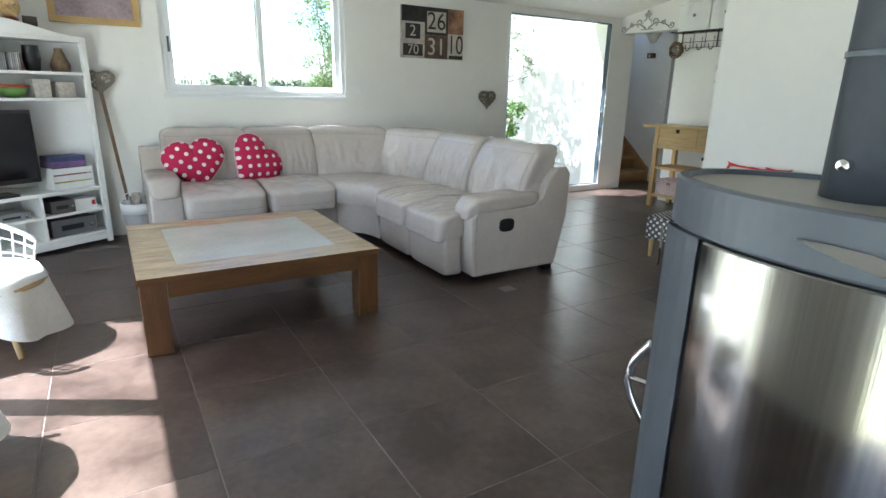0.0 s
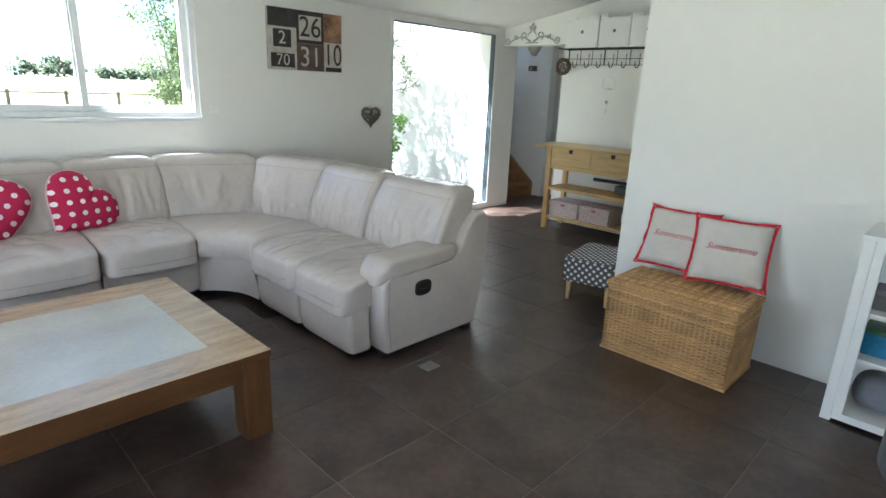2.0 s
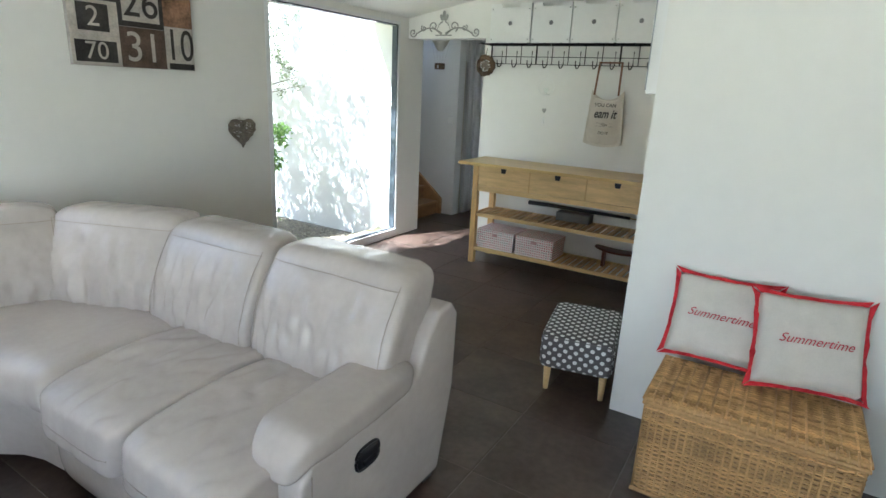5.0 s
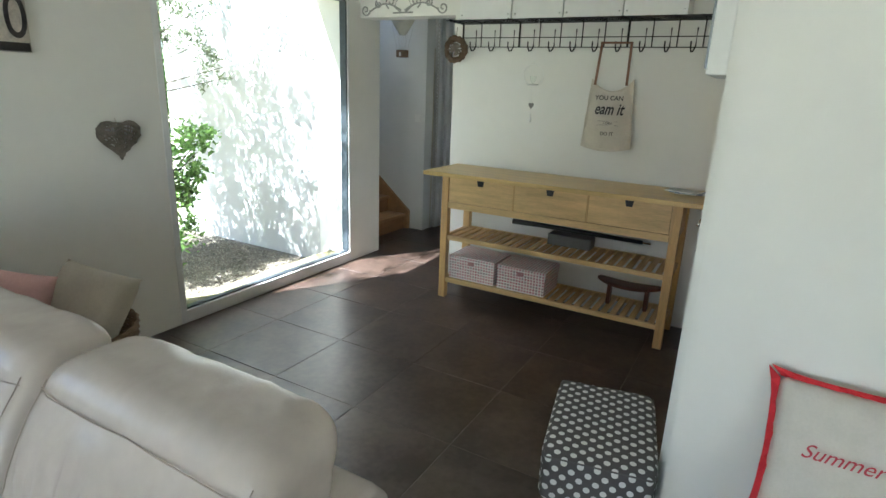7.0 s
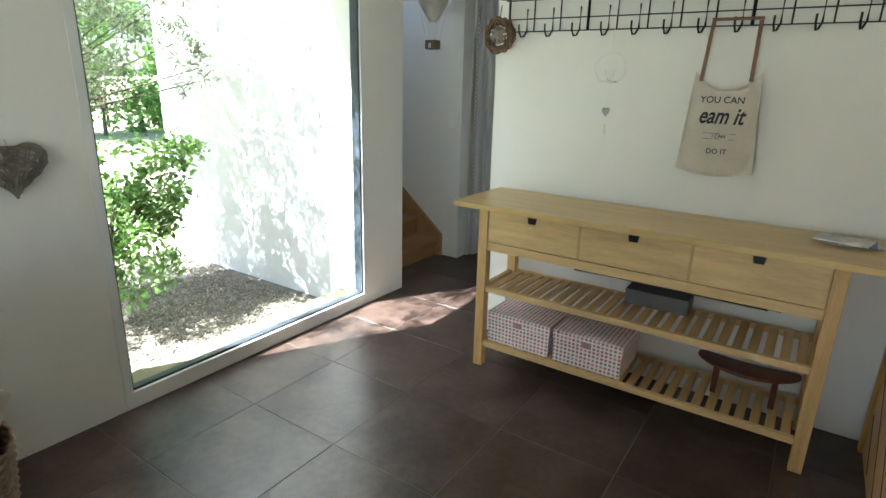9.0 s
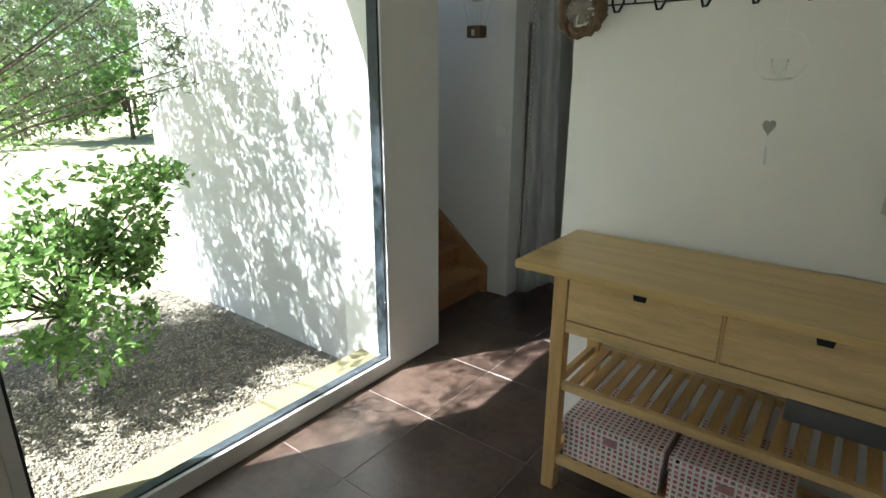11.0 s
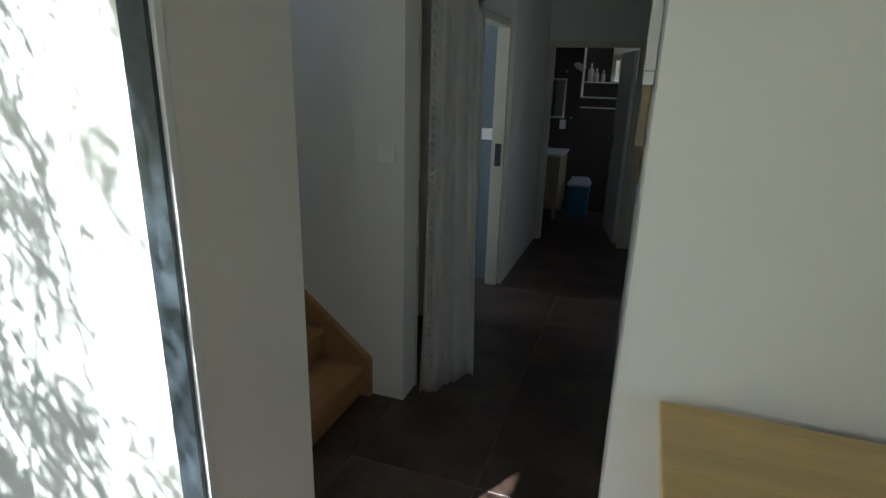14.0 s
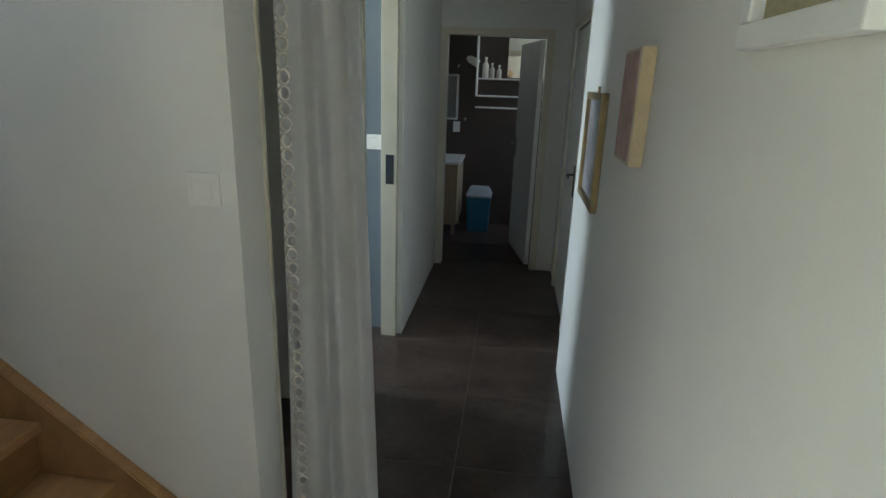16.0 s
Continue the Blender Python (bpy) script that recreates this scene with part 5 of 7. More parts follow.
def sideboard_things():
    storage_box(4.70, 5.105)
    storage_box(4.275, 4.67)
    carved_stool()
    b = thing("grey_case", "flat grey plastic case on the slatted shelf", "case")
    part("body", box((6.60, 4.02, 0.536), (6.74, 4.36, 0.625), 0.008), material("grey_plastic", (0.13, 0.13, 0.135), 0.5), b)
    b = thing("umbrella", "folded black patterned umbrella lying under the drawers", "umbrella")
    part("canopy", tube([(6.70, 4.70, 0.652), (6.70, 4.45, 0.655), (6.69, 4.05, 0.652), (6.69, 3.66, 0.648)], 0.022, 10, 0.014), material("black_print", (0.02, 0.02, 0.025), 0.6, scale=60, vary=0.8), b, smooth=True)
    part("ferrule", tube([(6.69, 3.66, 0.648), (6.69, 3.60, 0.646)], 0.006, 6), M_CHROME, b)
    for k, (z, col) in enumerate(((1.061, (0.55, 0.56, 0.58)), (1.068, (0.10, 0.16, 0.28)), (1.075, (0.62, 0.62, 0.60)))):
        b = thing("magazine", "printed magazine lying on the sideboard top", "magazine", "magazines on the sideboard")
        m = pose(6.63 - 0.02 * k, 3.385 + 0.02 * k, z, 0, 0, 8 - 11 * k)
        part("page_block", box((-0.075, -0.105, 0), (0.075, 0.105, 0.006), 0.001, 1, m), material("magazine_cover", col, 0.35, scale=18, vary=0.6), b)
    # things on the wall
    w = thing("candle_hanger", "white wire ring with glass cup and heart on the rack", "ornament")
    x, y = 6.53, 4.56
    bm = tube([(x, y + 0.078 * math.cos(a), 1.805 + 0.078 * math.sin(a)) for a in (2 * math.pi * k / 28 for k in range(28))], 0.0025, 5, closed=True)
    part("wire_ring", bm, M_WHITEP, w)
    part("saucer", move(lathe([(0, 0), (0.035, 0), (0.045, 0.006), (0.043, 0.008), (0.034, 0.003), (0, 0.003)], 20), Matrix.Translation((x, y, 1.735))), M_WHITEP, w, smooth=True)
    part("candle_cup", move(lathe([(0.018, 0), (0.022, 0.03), (0.024, 0.058), (0.022, 0.058), (0.019, 0.03), (0, 0.004)], 18), Matrix.Translation((x, y, 1.739))), M_GLASS, w, "clear glass cup", True)
    part("cord", tube([(x, y, 1.883), (x + 0.03, y, 2.197)], 0.0015, 5), M_WHITEP, w)
    part("cord", tube([(x, y, 1.727), (x, y, 1.525)], 0.0015, 5), M_WHITEP, w)
    bm = bmesh.new()
    heart = [(0.020 * math.sin(a) ** 3, 0.0017 * (13 * math.cos(a) - 5 * math.cos(2 * a) - 2 * math.cos(3 * a) - math.cos(4 * a))) for a in (2 * math.pi * k / 24 for k in range(24))]
    add_prism(bm, heart, 0.008, pose(x, y, 1.59, 90, 0, -62))
    part("wooden_heart", bm, material("grey_heart", (0.42, 0.42, 0.40), 0.8), w, "small grey wooden heart")
    part("tassel", move(lathe([(0, 0.06), (0.005, 0.055), (0.011, 0.0), (0, 0.0)], 10), Matrix.Translation((x, y, 1.468))), M_WHITEP, w)


M_WIRE = material("black_wire", (0.015, 0.015, 0.016), 0.4, metal=0.6, scale=20, vary=0.2)


def coat_rack():
    r = thing("coat_rack", "long black wire coat rack with hooks", "coat rack")
    xf, xb, y0, y1, zt, zb = 6.56, 6.806, 3.28, 5.33, 2.195, 2.02
    for x, z in ((xf, zt), (xf + 0.06, zt), (xf + 0.12, zt), (xf + 0.18, zt), (xb, zt), (xb, zb), (xb - 0.002, zb + 0.07)):
        part("rail", tube([(x, y0, z), (x, y1, z)], 0.0034, 6), M_WIRE, r)
    n = 13
    for k in range(n):
        y = y0 + 0.03 + (y1 - y0 - 0.06) * k / (n - 1)
        thick = 0.008 if k in (0, 4, 9, n - 1) else 0.0042
        part("bracket", tube([(xf, y, zt + 0.004), (xb - 0.01, y, zt + 0.004), (xb - 0.008, y, zb)], thick, 6), M_WIRE, r)
        if k < n - 1:
            yy = y + 0.045
            part("hook", tube([(xb - 0.012, yy, zt - 0.05), (xb - 0.012, yy, zb + 0.005), (xb - 0.022, yy + 0.012, zb - 0.028), (xb - 0.046, yy + 0.02, zb - 0.032), (xb - 0.066, yy + 0.024, zb - 0.005), (xb - 0.07, yy + 0.024, zb + 0.035)], 0.0052, 6), M_WIRE, r)


def crate(y0, y1):
    """White wooden box with a hand notch in its top edge."""
    c = thing("white_crate", "white painted wooden box with notched front", "crate", "boxes on the coat rack")
    x0, x1, z0, z1 = 6.565, 6.80, 2.202, 2.555
    m = (y0 + y1) / 2
    bm = bmesh.new()
    out = [(y0, z0), (y1, z0), (y1, z1), (m + 0.10, z1), (m + 0.085, z1 - 0.035), (m - 0.085, z1 - 0.035), (m - 0.10, z1), (y0, z1)]
    add_prism(bm, out, 0.012, Matrix(((0, 0, 1, x0), (1, 0, 0, 0), (0, 1, 0, 0), (0, 0, 0, 1))))
    part("front", bm, M_WHITEP, c)
    for a in (y0, y1 - 0.012):
        part("side", box((x0 + 0.013, a, z0), (x1, a + 0.012, z1)), M_WHITEP, c)
    part("back", box((x1 - 0.012, y0 + 0.013, z0), (x1, y1 - 0.013, z1)), M_WHITEP, c)
    part("bottom", box((x0 + 0.013, y0 + 0.013, z0), (x1 - 0.013, y1 - 0.013, z0 + 0.01)), M_WHITEP, c)
    # Grey disc on the solid front imitates a shaded finger hole.
    part("finger_hole_shade", move(lathe([(0, 0.001), (0.014, 0.001), (0.018, 0.003), (0.02, 0)], 18), pose(x0 - 0.001, m, (z0 + z1) / 2, 0, -90, 0)), material("hole_shade_grey", (0.2, 0.2, 0.2), 0.6), c, smooth=True)
    for y in (y0 + 0.02, y1 - 0.02):
        for z in (z0 + 0.03, z1 - 0.05):
            part("screw", move(lathe([(0, 0.001), (0.006, 0.001), (0.006, 0)], 8), pose(x0 - 0.0005, y, z, 0, -90, 0)), M_CHROME, c)


def wreath():
    w = thing("wicker_wreath", "round wicker wreath with a small heart, hung on the rack", "wreath")
    c = Vector((6.72, 5.325, 1.995))
    rnd = random.Random(3)
    for k in range(11):
        ph, rr = rnd.uniform(0, 6.28), rnd.uniform(0.068, 0.098)
        pts = [c + Vector((0.018 * math.sin(5 * a + ph), (rr + 0.010 * math.sin(7 * a + ph)) * math.cos(a), (rr + 0.010 * math.sin(7 * a + ph)) * math.sin(a))) for a in (2 * math.pi * i / 40 for i in range(40))]
        part("twig", tube(pts, 0.008, 6, closed=True), M_TWIG, w, smooth=True)
    for k in range(14):
        a, b = rnd.uniform(0, 6.28), rnd.uniform(2.2, 4.0)
        part("heart_twig", tube([c + Vector((-0.012, 0.055 * math.cos(a), 0.05 * math.sin(a))), c + Vector((-0.014, 0.055 * math.cos(a + b), 0.05 * math.sin(a + b)))], 0.006, 5), M_TWIG2, w)
    part("cord", tube([tuple(c + Vector((0, 0, 0.09))), tuple(c + Vector((0.02, 0, 0.17)))], 0.003, 5), M_TWIG, w)


M_TWIG = material("brown_twig", (0.16, 0.105, 0.06), 0.85, scale=30, vary=0.4)
M_TWIG2 = material("grey_twig", (0.22, 0.19, 0.155), 0.9, scale=30, vary=0.35)
M_CANVAS = material("cotton_canvas", (0.60, 0.55, 0.465), 0.95, scale=6, vary=0.08, bump=0.45, bump_scale=700, spec=0.15)
M_STRAP = material("brown_leather", (0.17, 0.075, 0.035), 0.5, scale=12, vary=0.2)
M_INK = material("black_ink", (0.02, 0.02, 0.02), 0.7, scale=30, vary=0.2)


def tote_bag():
    t = thing("tote_bag", "natural canvas tote bag with black printed lettering", "bag")
    c = Vector((6.76, 4.035, 1.545))
    w, h = 0.335, 0.47
    n = 20
    bm = bmesh.new()
    def pt(u, v, side):
        bulge = 0.035 * (1 - u ** 4) * (1 - max(0, v) ** 3) * (1 - max(0, -v) ** 6)
        drop = -0.03 * (1 - abs(u) ** 2) * (v < 0) * v * v
        sag = -0.065 * (1 - u * u) * max(0, v) ** 3 + 0.02 * abs(u) ** 3 * max(0, v) ** 3
        wr = 0.011 * noise.noise(Vector((u * 3, v * 3, side)))
        return Vector((side * (bulge + wr) - 0.01 * side, -u * w / 2 * (1 - 0.10 * v), v * h / 2 + drop + sag))
    for side in (-1, 1):
        g = [[bm.verts.new(c + pt(2 * i / n - 1, 2 * j / n - 1, side)) for j in range(n + 1)] for i in range(n + 1)]
        for i in range(n):
            for j in range(n):
                bm.faces.new((g[i][j], g[i + 1][j], g[i + 1][j + 1], g[i][j + 1]))
    bmesh.ops.remove_doubles(bm, verts=bm.verts, dist=0.004)
    part("body", bm, M_CANVAS, t, smooth=True)
    for y, yt in ((4.15, 4.13), (3.925, 3.925)):
        bm = bmesh.new()
        add_box(bm, (6.715, -0.009, 0), (6.719, 0.009, 1), 0, m=Matrix(((1, 0, 0, 0), (0, 1, (yt - y), y), (0, 0, 0.28, 1.755), (0, 0, 0, 1))))
        part("strap", bm, M_STRAP, t, "brown leather strap")
    part("strap_loop", box((6.712, 3.915, 2.036), (6.722, 4.14, 2.050), 0.002), M_STRAP, t)
    def line(body, size, y, z, shear=0.0, bold=False):
        bm = text_bm(body, size, shear, bold=0.0022 if bold else 0.0004)
        if bold:
            for v in bm.verts:
                v.co.x *= 0.72
        m = Matrix(((0, 0, -1, 0), (-1, 0, 0, y), (0, 1, 0, z), (0, 0, 0, 1)))
        bmesh.ops.transform(bm, matrix=m, verts=bm.verts)
        for v in bm.verts:
            u, vv = -(v.co.y - c.y) / (w / 2), (v.co.z - c.z) / (h / 2)
            v.co.x += c.x + pt(u, vv, -1).x - 0.005
        part("lettering", bm, M_INK, t, "black printed words")
    line("YOU CAN", 0.045, 4.04, 1.665)
    line("eam it", 0.115, 4.035, 1.585, 0.3, True)
    line("I CAN", 0.024, 4.03, 1.487)
    line("DO IT", 0.036, 4.03, 1.41)
    for z0, z1 in ((1.472, 1.474), (1.500, 1.502)):
        bm = box((0, 3.955, z0), (0.001, 4.105, z1))
        for v in bm.verts:
            v.co.x += c.x + pt(-(v.co.y - c.y) / (w / 2), (v.co.z - c.z) / (h / 2), -1).x - 0.005
        part("ribbon_line", bm, M_INK, t)


def trellis():
    t = thing("iron_ornament", "grey wrought-iron scroll ornament above the hall opening", "ornament")
    mat = material("weathered_grey_iron", (0.33, 0.33, 0.31), 0.7, scale=20, vary=0.25)
    x, yc, z = 6.808, 5.91, 2.30
    def spiral(cy, cz, r, turns, start, sgn):
        return [(x, cy + sgn * r * (1 - 0.8 * k / 24) * math.cos(start + turns * 2 * math.pi * k / 24), cz + r * (1 - 0.8 * k / 24) * math.sin(start + turns * 2 * math.pi * k / 24)) for k in range(25)]
    for s in (-1, 1):
        part("scroll", tube([(x, yc + s * 0.02, z + 0.02)] + [(x, yc + s * (0.02 + 0.33 * k / 10), z + 0.02 + 0.055 * math.sin(math.pi * k / 10)) for k in range(1, 11)], 0.007, 6), mat, t)
        part("scroll", tube(spiral(yc + s * 0.40, z + 0.03, 0.05, 1.3, math.pi, s), 0.0065, 6), mat, t)
        part("scroll", tube(spiral(yc + s * 0.13, z + 0.09, 0.055, 1.2, -1.2, s), 0.0065, 6), mat, t)
        part("scroll", tube(spiral(yc + s * 0.26, z + 0.075, 0.035, 1.2, 2.2, -s), 0.006, 6), mat, t)
        part("scroll", tube([(x, yc + s * 0.02, z), (x, yc + s * 0.09, z + 0.05), (x, yc + s * 0.05, z + 0.12), (x, yc + s * 0.015, z + 0.14)], 0.006, 6), mat, t)
        part("leaf", move(puff(0.008, 0.035, 0.07, 0.8, 5), pose(x, yc + s * 0.03, z + 0.18, -s * 25, 0, 0)), mat, t, smooth=True)
    part("finial", move(puff(0.01, 0.045, 0.10, 0.9, 6), pose(x, yc, z + 0.20)), mat, t, smooth=True)
    part("base_bar", tube([(x, yc - 0.10, z), (x, yc + 0.10, z)], 0.007, 6), mat, t)


def balloon():
    b = thing("balloon_ornament", "small decorative hot-air balloon with a wicker basket", "ornament")
    c = Vector((7.67, 6.49, 2.00))
    part("envelope", move(lathe([(0.03, 0.0), (0.06, 0.04), (0.12, 0.14), (0.14, 0.22), (0.11, 0.32), (0.0, 0.37)], 20), Matrix.Translation(c + Vector((0, 0, 0.20)))), material("cream_paper", (0.62, 0.60, 0.50), 0.8, scale=14, vary=0.15), b, "cream paper balloon", True)
    bm = box((-0.04, -0.055, -0.02), (0.04, 0.055, 0.055), 0.01)
    k = part("basket", move(bm, Matrix.Translation(c)), M_TWIG, b, "brown wicker basket")
    part("tag", box((c.x - 0.046, c.y - 0.012, c.z - 0.008), (c.x - 0.041, c.y + 0.012, c.z + 0.03), 0.002), M_LINEN, k)
    for dy in (-0.045, -0.015, 0.015, 0.045):
        for dx in (-0.03, 0.03):
            part("cord", tube([tuple(c + Vector((dx, dy, 0.055))), tuple(c + Vector((dx * 2.2, dy * 2.0, 0.30)))], 0.0018, 4), M_LINEN, b)
    part("hanger", tube([tuple(c + Vector((0, 0, 0.57))), (c.x, c.y, 2.7)], 0.0015, 4), M_LINEN, b)


def twig_heart(name, c, w, label, seed, stick=None, normal="y"):
    h = thing(name, label, "ornament")
    rnd = random.Random(seed)
    c = Vector(c)
    def o(t, k=1.0):
        return c + Vector((w / 2 * math.sin(t) ** 3 * k, 0, w / 34 * k * (13 * math.cos(t) - 5 * math.cos(2 * t) - 2 * math.cos(3 * t) - math.cos(4 * t))))
    for k in range(5):
        ph = rnd.uniform(0, 6)
        part("twig", tube([o(2 * math.pi * i / 40, 1 - 0.05 * k) + Vector((0, 0.008 * math.sin(3 * i + ph), 0)) for i in range(40)], 0.0055, 5, closed=True), M_TWIG2, h)
    for k in range(48):
        a, b = rnd.uniform(0, 6.28), rnd.uniform(2.0, 4.2)
        p, q = o(a, 0.97), o(a + b, 0.97)
        d = Vector((0, -0.022 - rnd.uniform(0, 0.012), 0))
        part("woven_twig", tube([p, p.lerp(q, 0.5) + d, q], 0.0042, 5), M_TWIG2, h)
    if stick:
        for k in range(4):
            part("stem", tube([tuple(o(math.pi) + Vector((0.008 * k - 0.012, 0, 0.02))), tuple(Vector(stick) + Vector((0.006 * k - 0.01, 0.004 * k, 0)))], 0.0045, 5), M_TWIG, h)
    else:
        part("cord", tube([tuple(c + Vector((0, 0, w * 0.22))), tuple(c + Vector((0, 0.03, w * 0.42)))], 0.003, 4), M_LINEN, h)


def canvas_print():
    p = thing("canvas_print", "canvas print of weathered house numbers on the wall", "picture")
    x0, x1, z0, z1, y = 3.23, 4.07, 1.785, 2.35, NORTH - 0.036
    part("canvas", box((x0, y, z0), (x1, NORTH - 0.002, z1), 0.003), material("canvas_white", (0.40, 0.38, 0.35), 0.85, scale=6, vary=0.3), p)
    dark = material("print_black", (0.035, 0.03, 0.027), 0.7, scale=9, vary=0.7)
    brown = material("print_brown", (0.10, 0.065, 0.045), 0.7, scale=9, vary=0.6)
    light = material("print_cream", (0.48, 0.44, 0.38), 0.75, scale=9, vary=0.3)
    rust = material("print_rust", (0.27, 0.15, 0.085), 0.75, scale=7, vary=0.7)
    cols = [x0 + 0.002, x0 + 0.305, x0 + 0.62, x1 - 0.002]
    W = lambda a, b, c, d, m, up=0.0: part("printed_panel", box((a, y - 0.0016 - up, c), (b, y - 0.0004 - up, d)), m, p)
    h = z1 - z0
    W(cols[0], cols[1], z0 + 0.70 * h, z1 - 0.002, dark)
    W(cols[0], cols[1], z0 + 0.33 * h, z0 + 0.695 * h, light)
    W(cols[0] + 0.05, cols[1] - 0.06, z0 + 0.37 * h, z0 + 0.66 * h, dark, 0.0013)
    W(cols[0], cols[1], z0 + 0.002, z0 + 0.325 * h, light)
    W(cols[0] + 0.02, cols[1] - 0.025, z0 + 0.04 * h, z0 + 0.27 * h, dark, 0.0013)
    W(cols[1], cols[2], z0 + 0.46 * h, z1 - 0.002, dark)
    W(cols[1] + 0.03, cols[2] - 0.03, z0 + 0.52 * h, z0 + 0.92 * h, light, 0.0013)
    W(cols[1], cols[2], z0 + 0.002, z0 + 0.455 * h, brown)
    W(cols[2], cols[3], z0 + 0.51 * h, z1 - 0.002, rust)
    W(cols[2], cols[3], z0 + 0.002, z0 + 0.505 * h, light)
    W(cols[2] + 0.02, cols[3] - 0.004, z0 + 0.004, z0 + 0.08 * h, dark, 0.0013)
    def num(t, x, z, s, m, sx=1.0):
        bm = text_bm(t, s)
        for v in bm.verts:
            v.co = Vector((x + v.co.x * sx, y - 0.0042 + v.co.z * 1.5, z + v.co.y))
        part("numeral", bm, m, p)
    num("2", cols[0] + 0.145, z0 + 0.515 * h, 0.17, light)
    num("70", cols[0] + 0.15, z0 + 0.155 * h, 0.15, light)
    num("26", (cols[1] + cols[2]) / 2, z0 + 0.72 * h, 0.27, dark, 0.95)
    num("31", (cols[1] + cols[2]) / 2, z0 + 0.22 * h, 0.27, light, 0.95)
    num("10", (cols[2] + cols[3]) / 2, z0 + 0.28 * h, 0.30, dark, 0.75)


def entrance_door():
    d = thing("door_1", "honey wooden entrance door with diagonal boards", "door", kind="structure")
    wood = material("honey_door_wood", (0.50, 0.28, 0.12), 0.4, scale=3, vary=0.2, grain=(6, 6, 0.8))
    edge = material("yellow_door_edge", (0.55, 0.30, 0.06), 0.4, scale=3, vary=0.15, grain=(6, 6, 0.8))
    seal = material("grey_seal", (0.24, 0.27, 0.31), 0.6)
    y = 3.15
    for x in (5.10, 6.70):
        part("door_frame", box((x, y - 0.10, 0), (x + 0.06, y + 0.008, 2.18), 0.004), edge, d)
    part("door_frame", box((5.16, y - 0.10, 2.12), (6.70, y + 0.008, 2.18), 0.004), edge, d)
    part("seal", box((5.161, y - 0.03, 0), (5.185, y + 0.004, 2.119), 0.002), seal, d, "grey rubber seal")
    leaf = part("leaf", box((5.186, y - 0.055, 0.01), (6.699, y - 0.008, 2.118), 0.003), wood, d)
    groove = material("dark_board_groove", (0.10, 0.05, 0.02), 0.7, scale=20, vary=0.2)
    for k in range(-5, 9):
        z0 = 0.24 * k
        lo, hi = max(z0, 0.05), min(z0 + 1.2, 2.08)
        if hi - lo > 0.08:
            xa, xb = 5.22 + (lo - z0) * 1.2, 5.22 + (hi - z0) * 1.2
            part("board_joint", tube([(xa, y - 0.008, lo), (xb, y - 0.008, hi)], 0.003, 4), groove, leaf)
    h = part("handle_plate", box((5.26, y - 0.007, 0.92), (5.295, y + 0.014, 1.20), 0.004), M_CHROME, d)
    part("lever", tube([(5.277, y + 0.014, 1.13), (5.277, y + 0.055, 1.13), (5.29, y + 0.06, 1.13), (5.39, y + 0.06, 1.13)], 0.009, 8), M_CHROME, h)
    k = thing("key_bunch", "bunch of keys with a black fob in the lock", "keys")
    part("key", box((5.268, y + 0.0145, 1.00), (5.284, y + 0.05, 1.02), 0.002), M_CHROME, k)
    part("fob", box((5.262, y + 0.03, 0.90), (5.30, y + 0.045, 0.99), 0.006), M_BLACK, k)
    b = thing("dried_bundle", "bundle of grey dried stems hung by the door", "dried flowers")
    rnd = random.Random(4)
    bm = bmesh.new()
    bx, by = 6.35, y + 0.085
    for q in range(90):
        a, turn = rnd.uniform(0, 6.28), rnd.uniform(0.3, 1.4) * rnd.choice((-1, 1))
        r0, r1 = rnd.uniform(0.02, 0.042), rnd.uniform(0.004, 0.016)
        add_tube(bm, [(bx + r0 * 0.7 * math.cos(a), by + 0.7 * r0 * math.sin(a), 2.0), (bx + r0 * math.cos(a + turn), by + r0 * math.sin(a + turn), 1.88),
                      (bx + 0.8 * r0 * math.cos(a + 2 * turn), by + 0.8 * r0 * math.sin(a + 2 * turn), 1.76), (bx + r1 * math.cos(a), by + r1 * math.sin(a), 1.60 + rnd.uniform(-0.03, 0.04))], 0.0032, 4)
    tagged(part("dried_stalk", bm, material("pale_dry_straw", (0.34, 0.30, 0.22), 0.9, scale=20, vary=0.3, island=0.4), b), kind="stuff")
    part("ribbon", move(lathe([(0.026, 0.0), (0.040, 0.02), (0.044, 0.09), (0.036, 0.16), (0.030, 0.20), (0.0, 0.21)], 18), Matrix.Translation((bx, by, 1.985))), material("pink_gingham", (0.42, 0.30, 0.27), 0.9, scale=60, vary=0.35), b, "faded pink gingham cloth", True)
    for z in (1.66, 1.80):
        part("tie", tube([(bx + 0.03 * math.cos(a), by + 0.03 * math.sin(a), z) for a in (2 * math.pi * k / 14 for k in range(14))], 0.004, 5, closed=True), M_LINEN, b)
    m = thing("wall_cabinet", "small white wall box with a frosted door beside the entrance", "cabinet")
    part("body", box((4.60, 3.152, 1.77), (5.00, 3.215, 2.35), 0.004), M_WHITEP, m)
    part("door", box((4.61, 3.216, 1.79), (4.99, 3.224, 2.33), 0.003), material("frosted_pane", (0.35, 0.38, 0.41), 0.25), m)
    s = thing("light_switch", "white light switch on the wall end by the door", "switch", "light switches")
    part("plate", box((4.72, 3.1515, 1.05), (4.80, 3.160, 1.28), 0.003), M_WHITEP, s)
    part("rocker", box((4.735, 3.1605, 1.17), (4.785, 3.164, 1.24), 0.002), M_WHITEP, s)


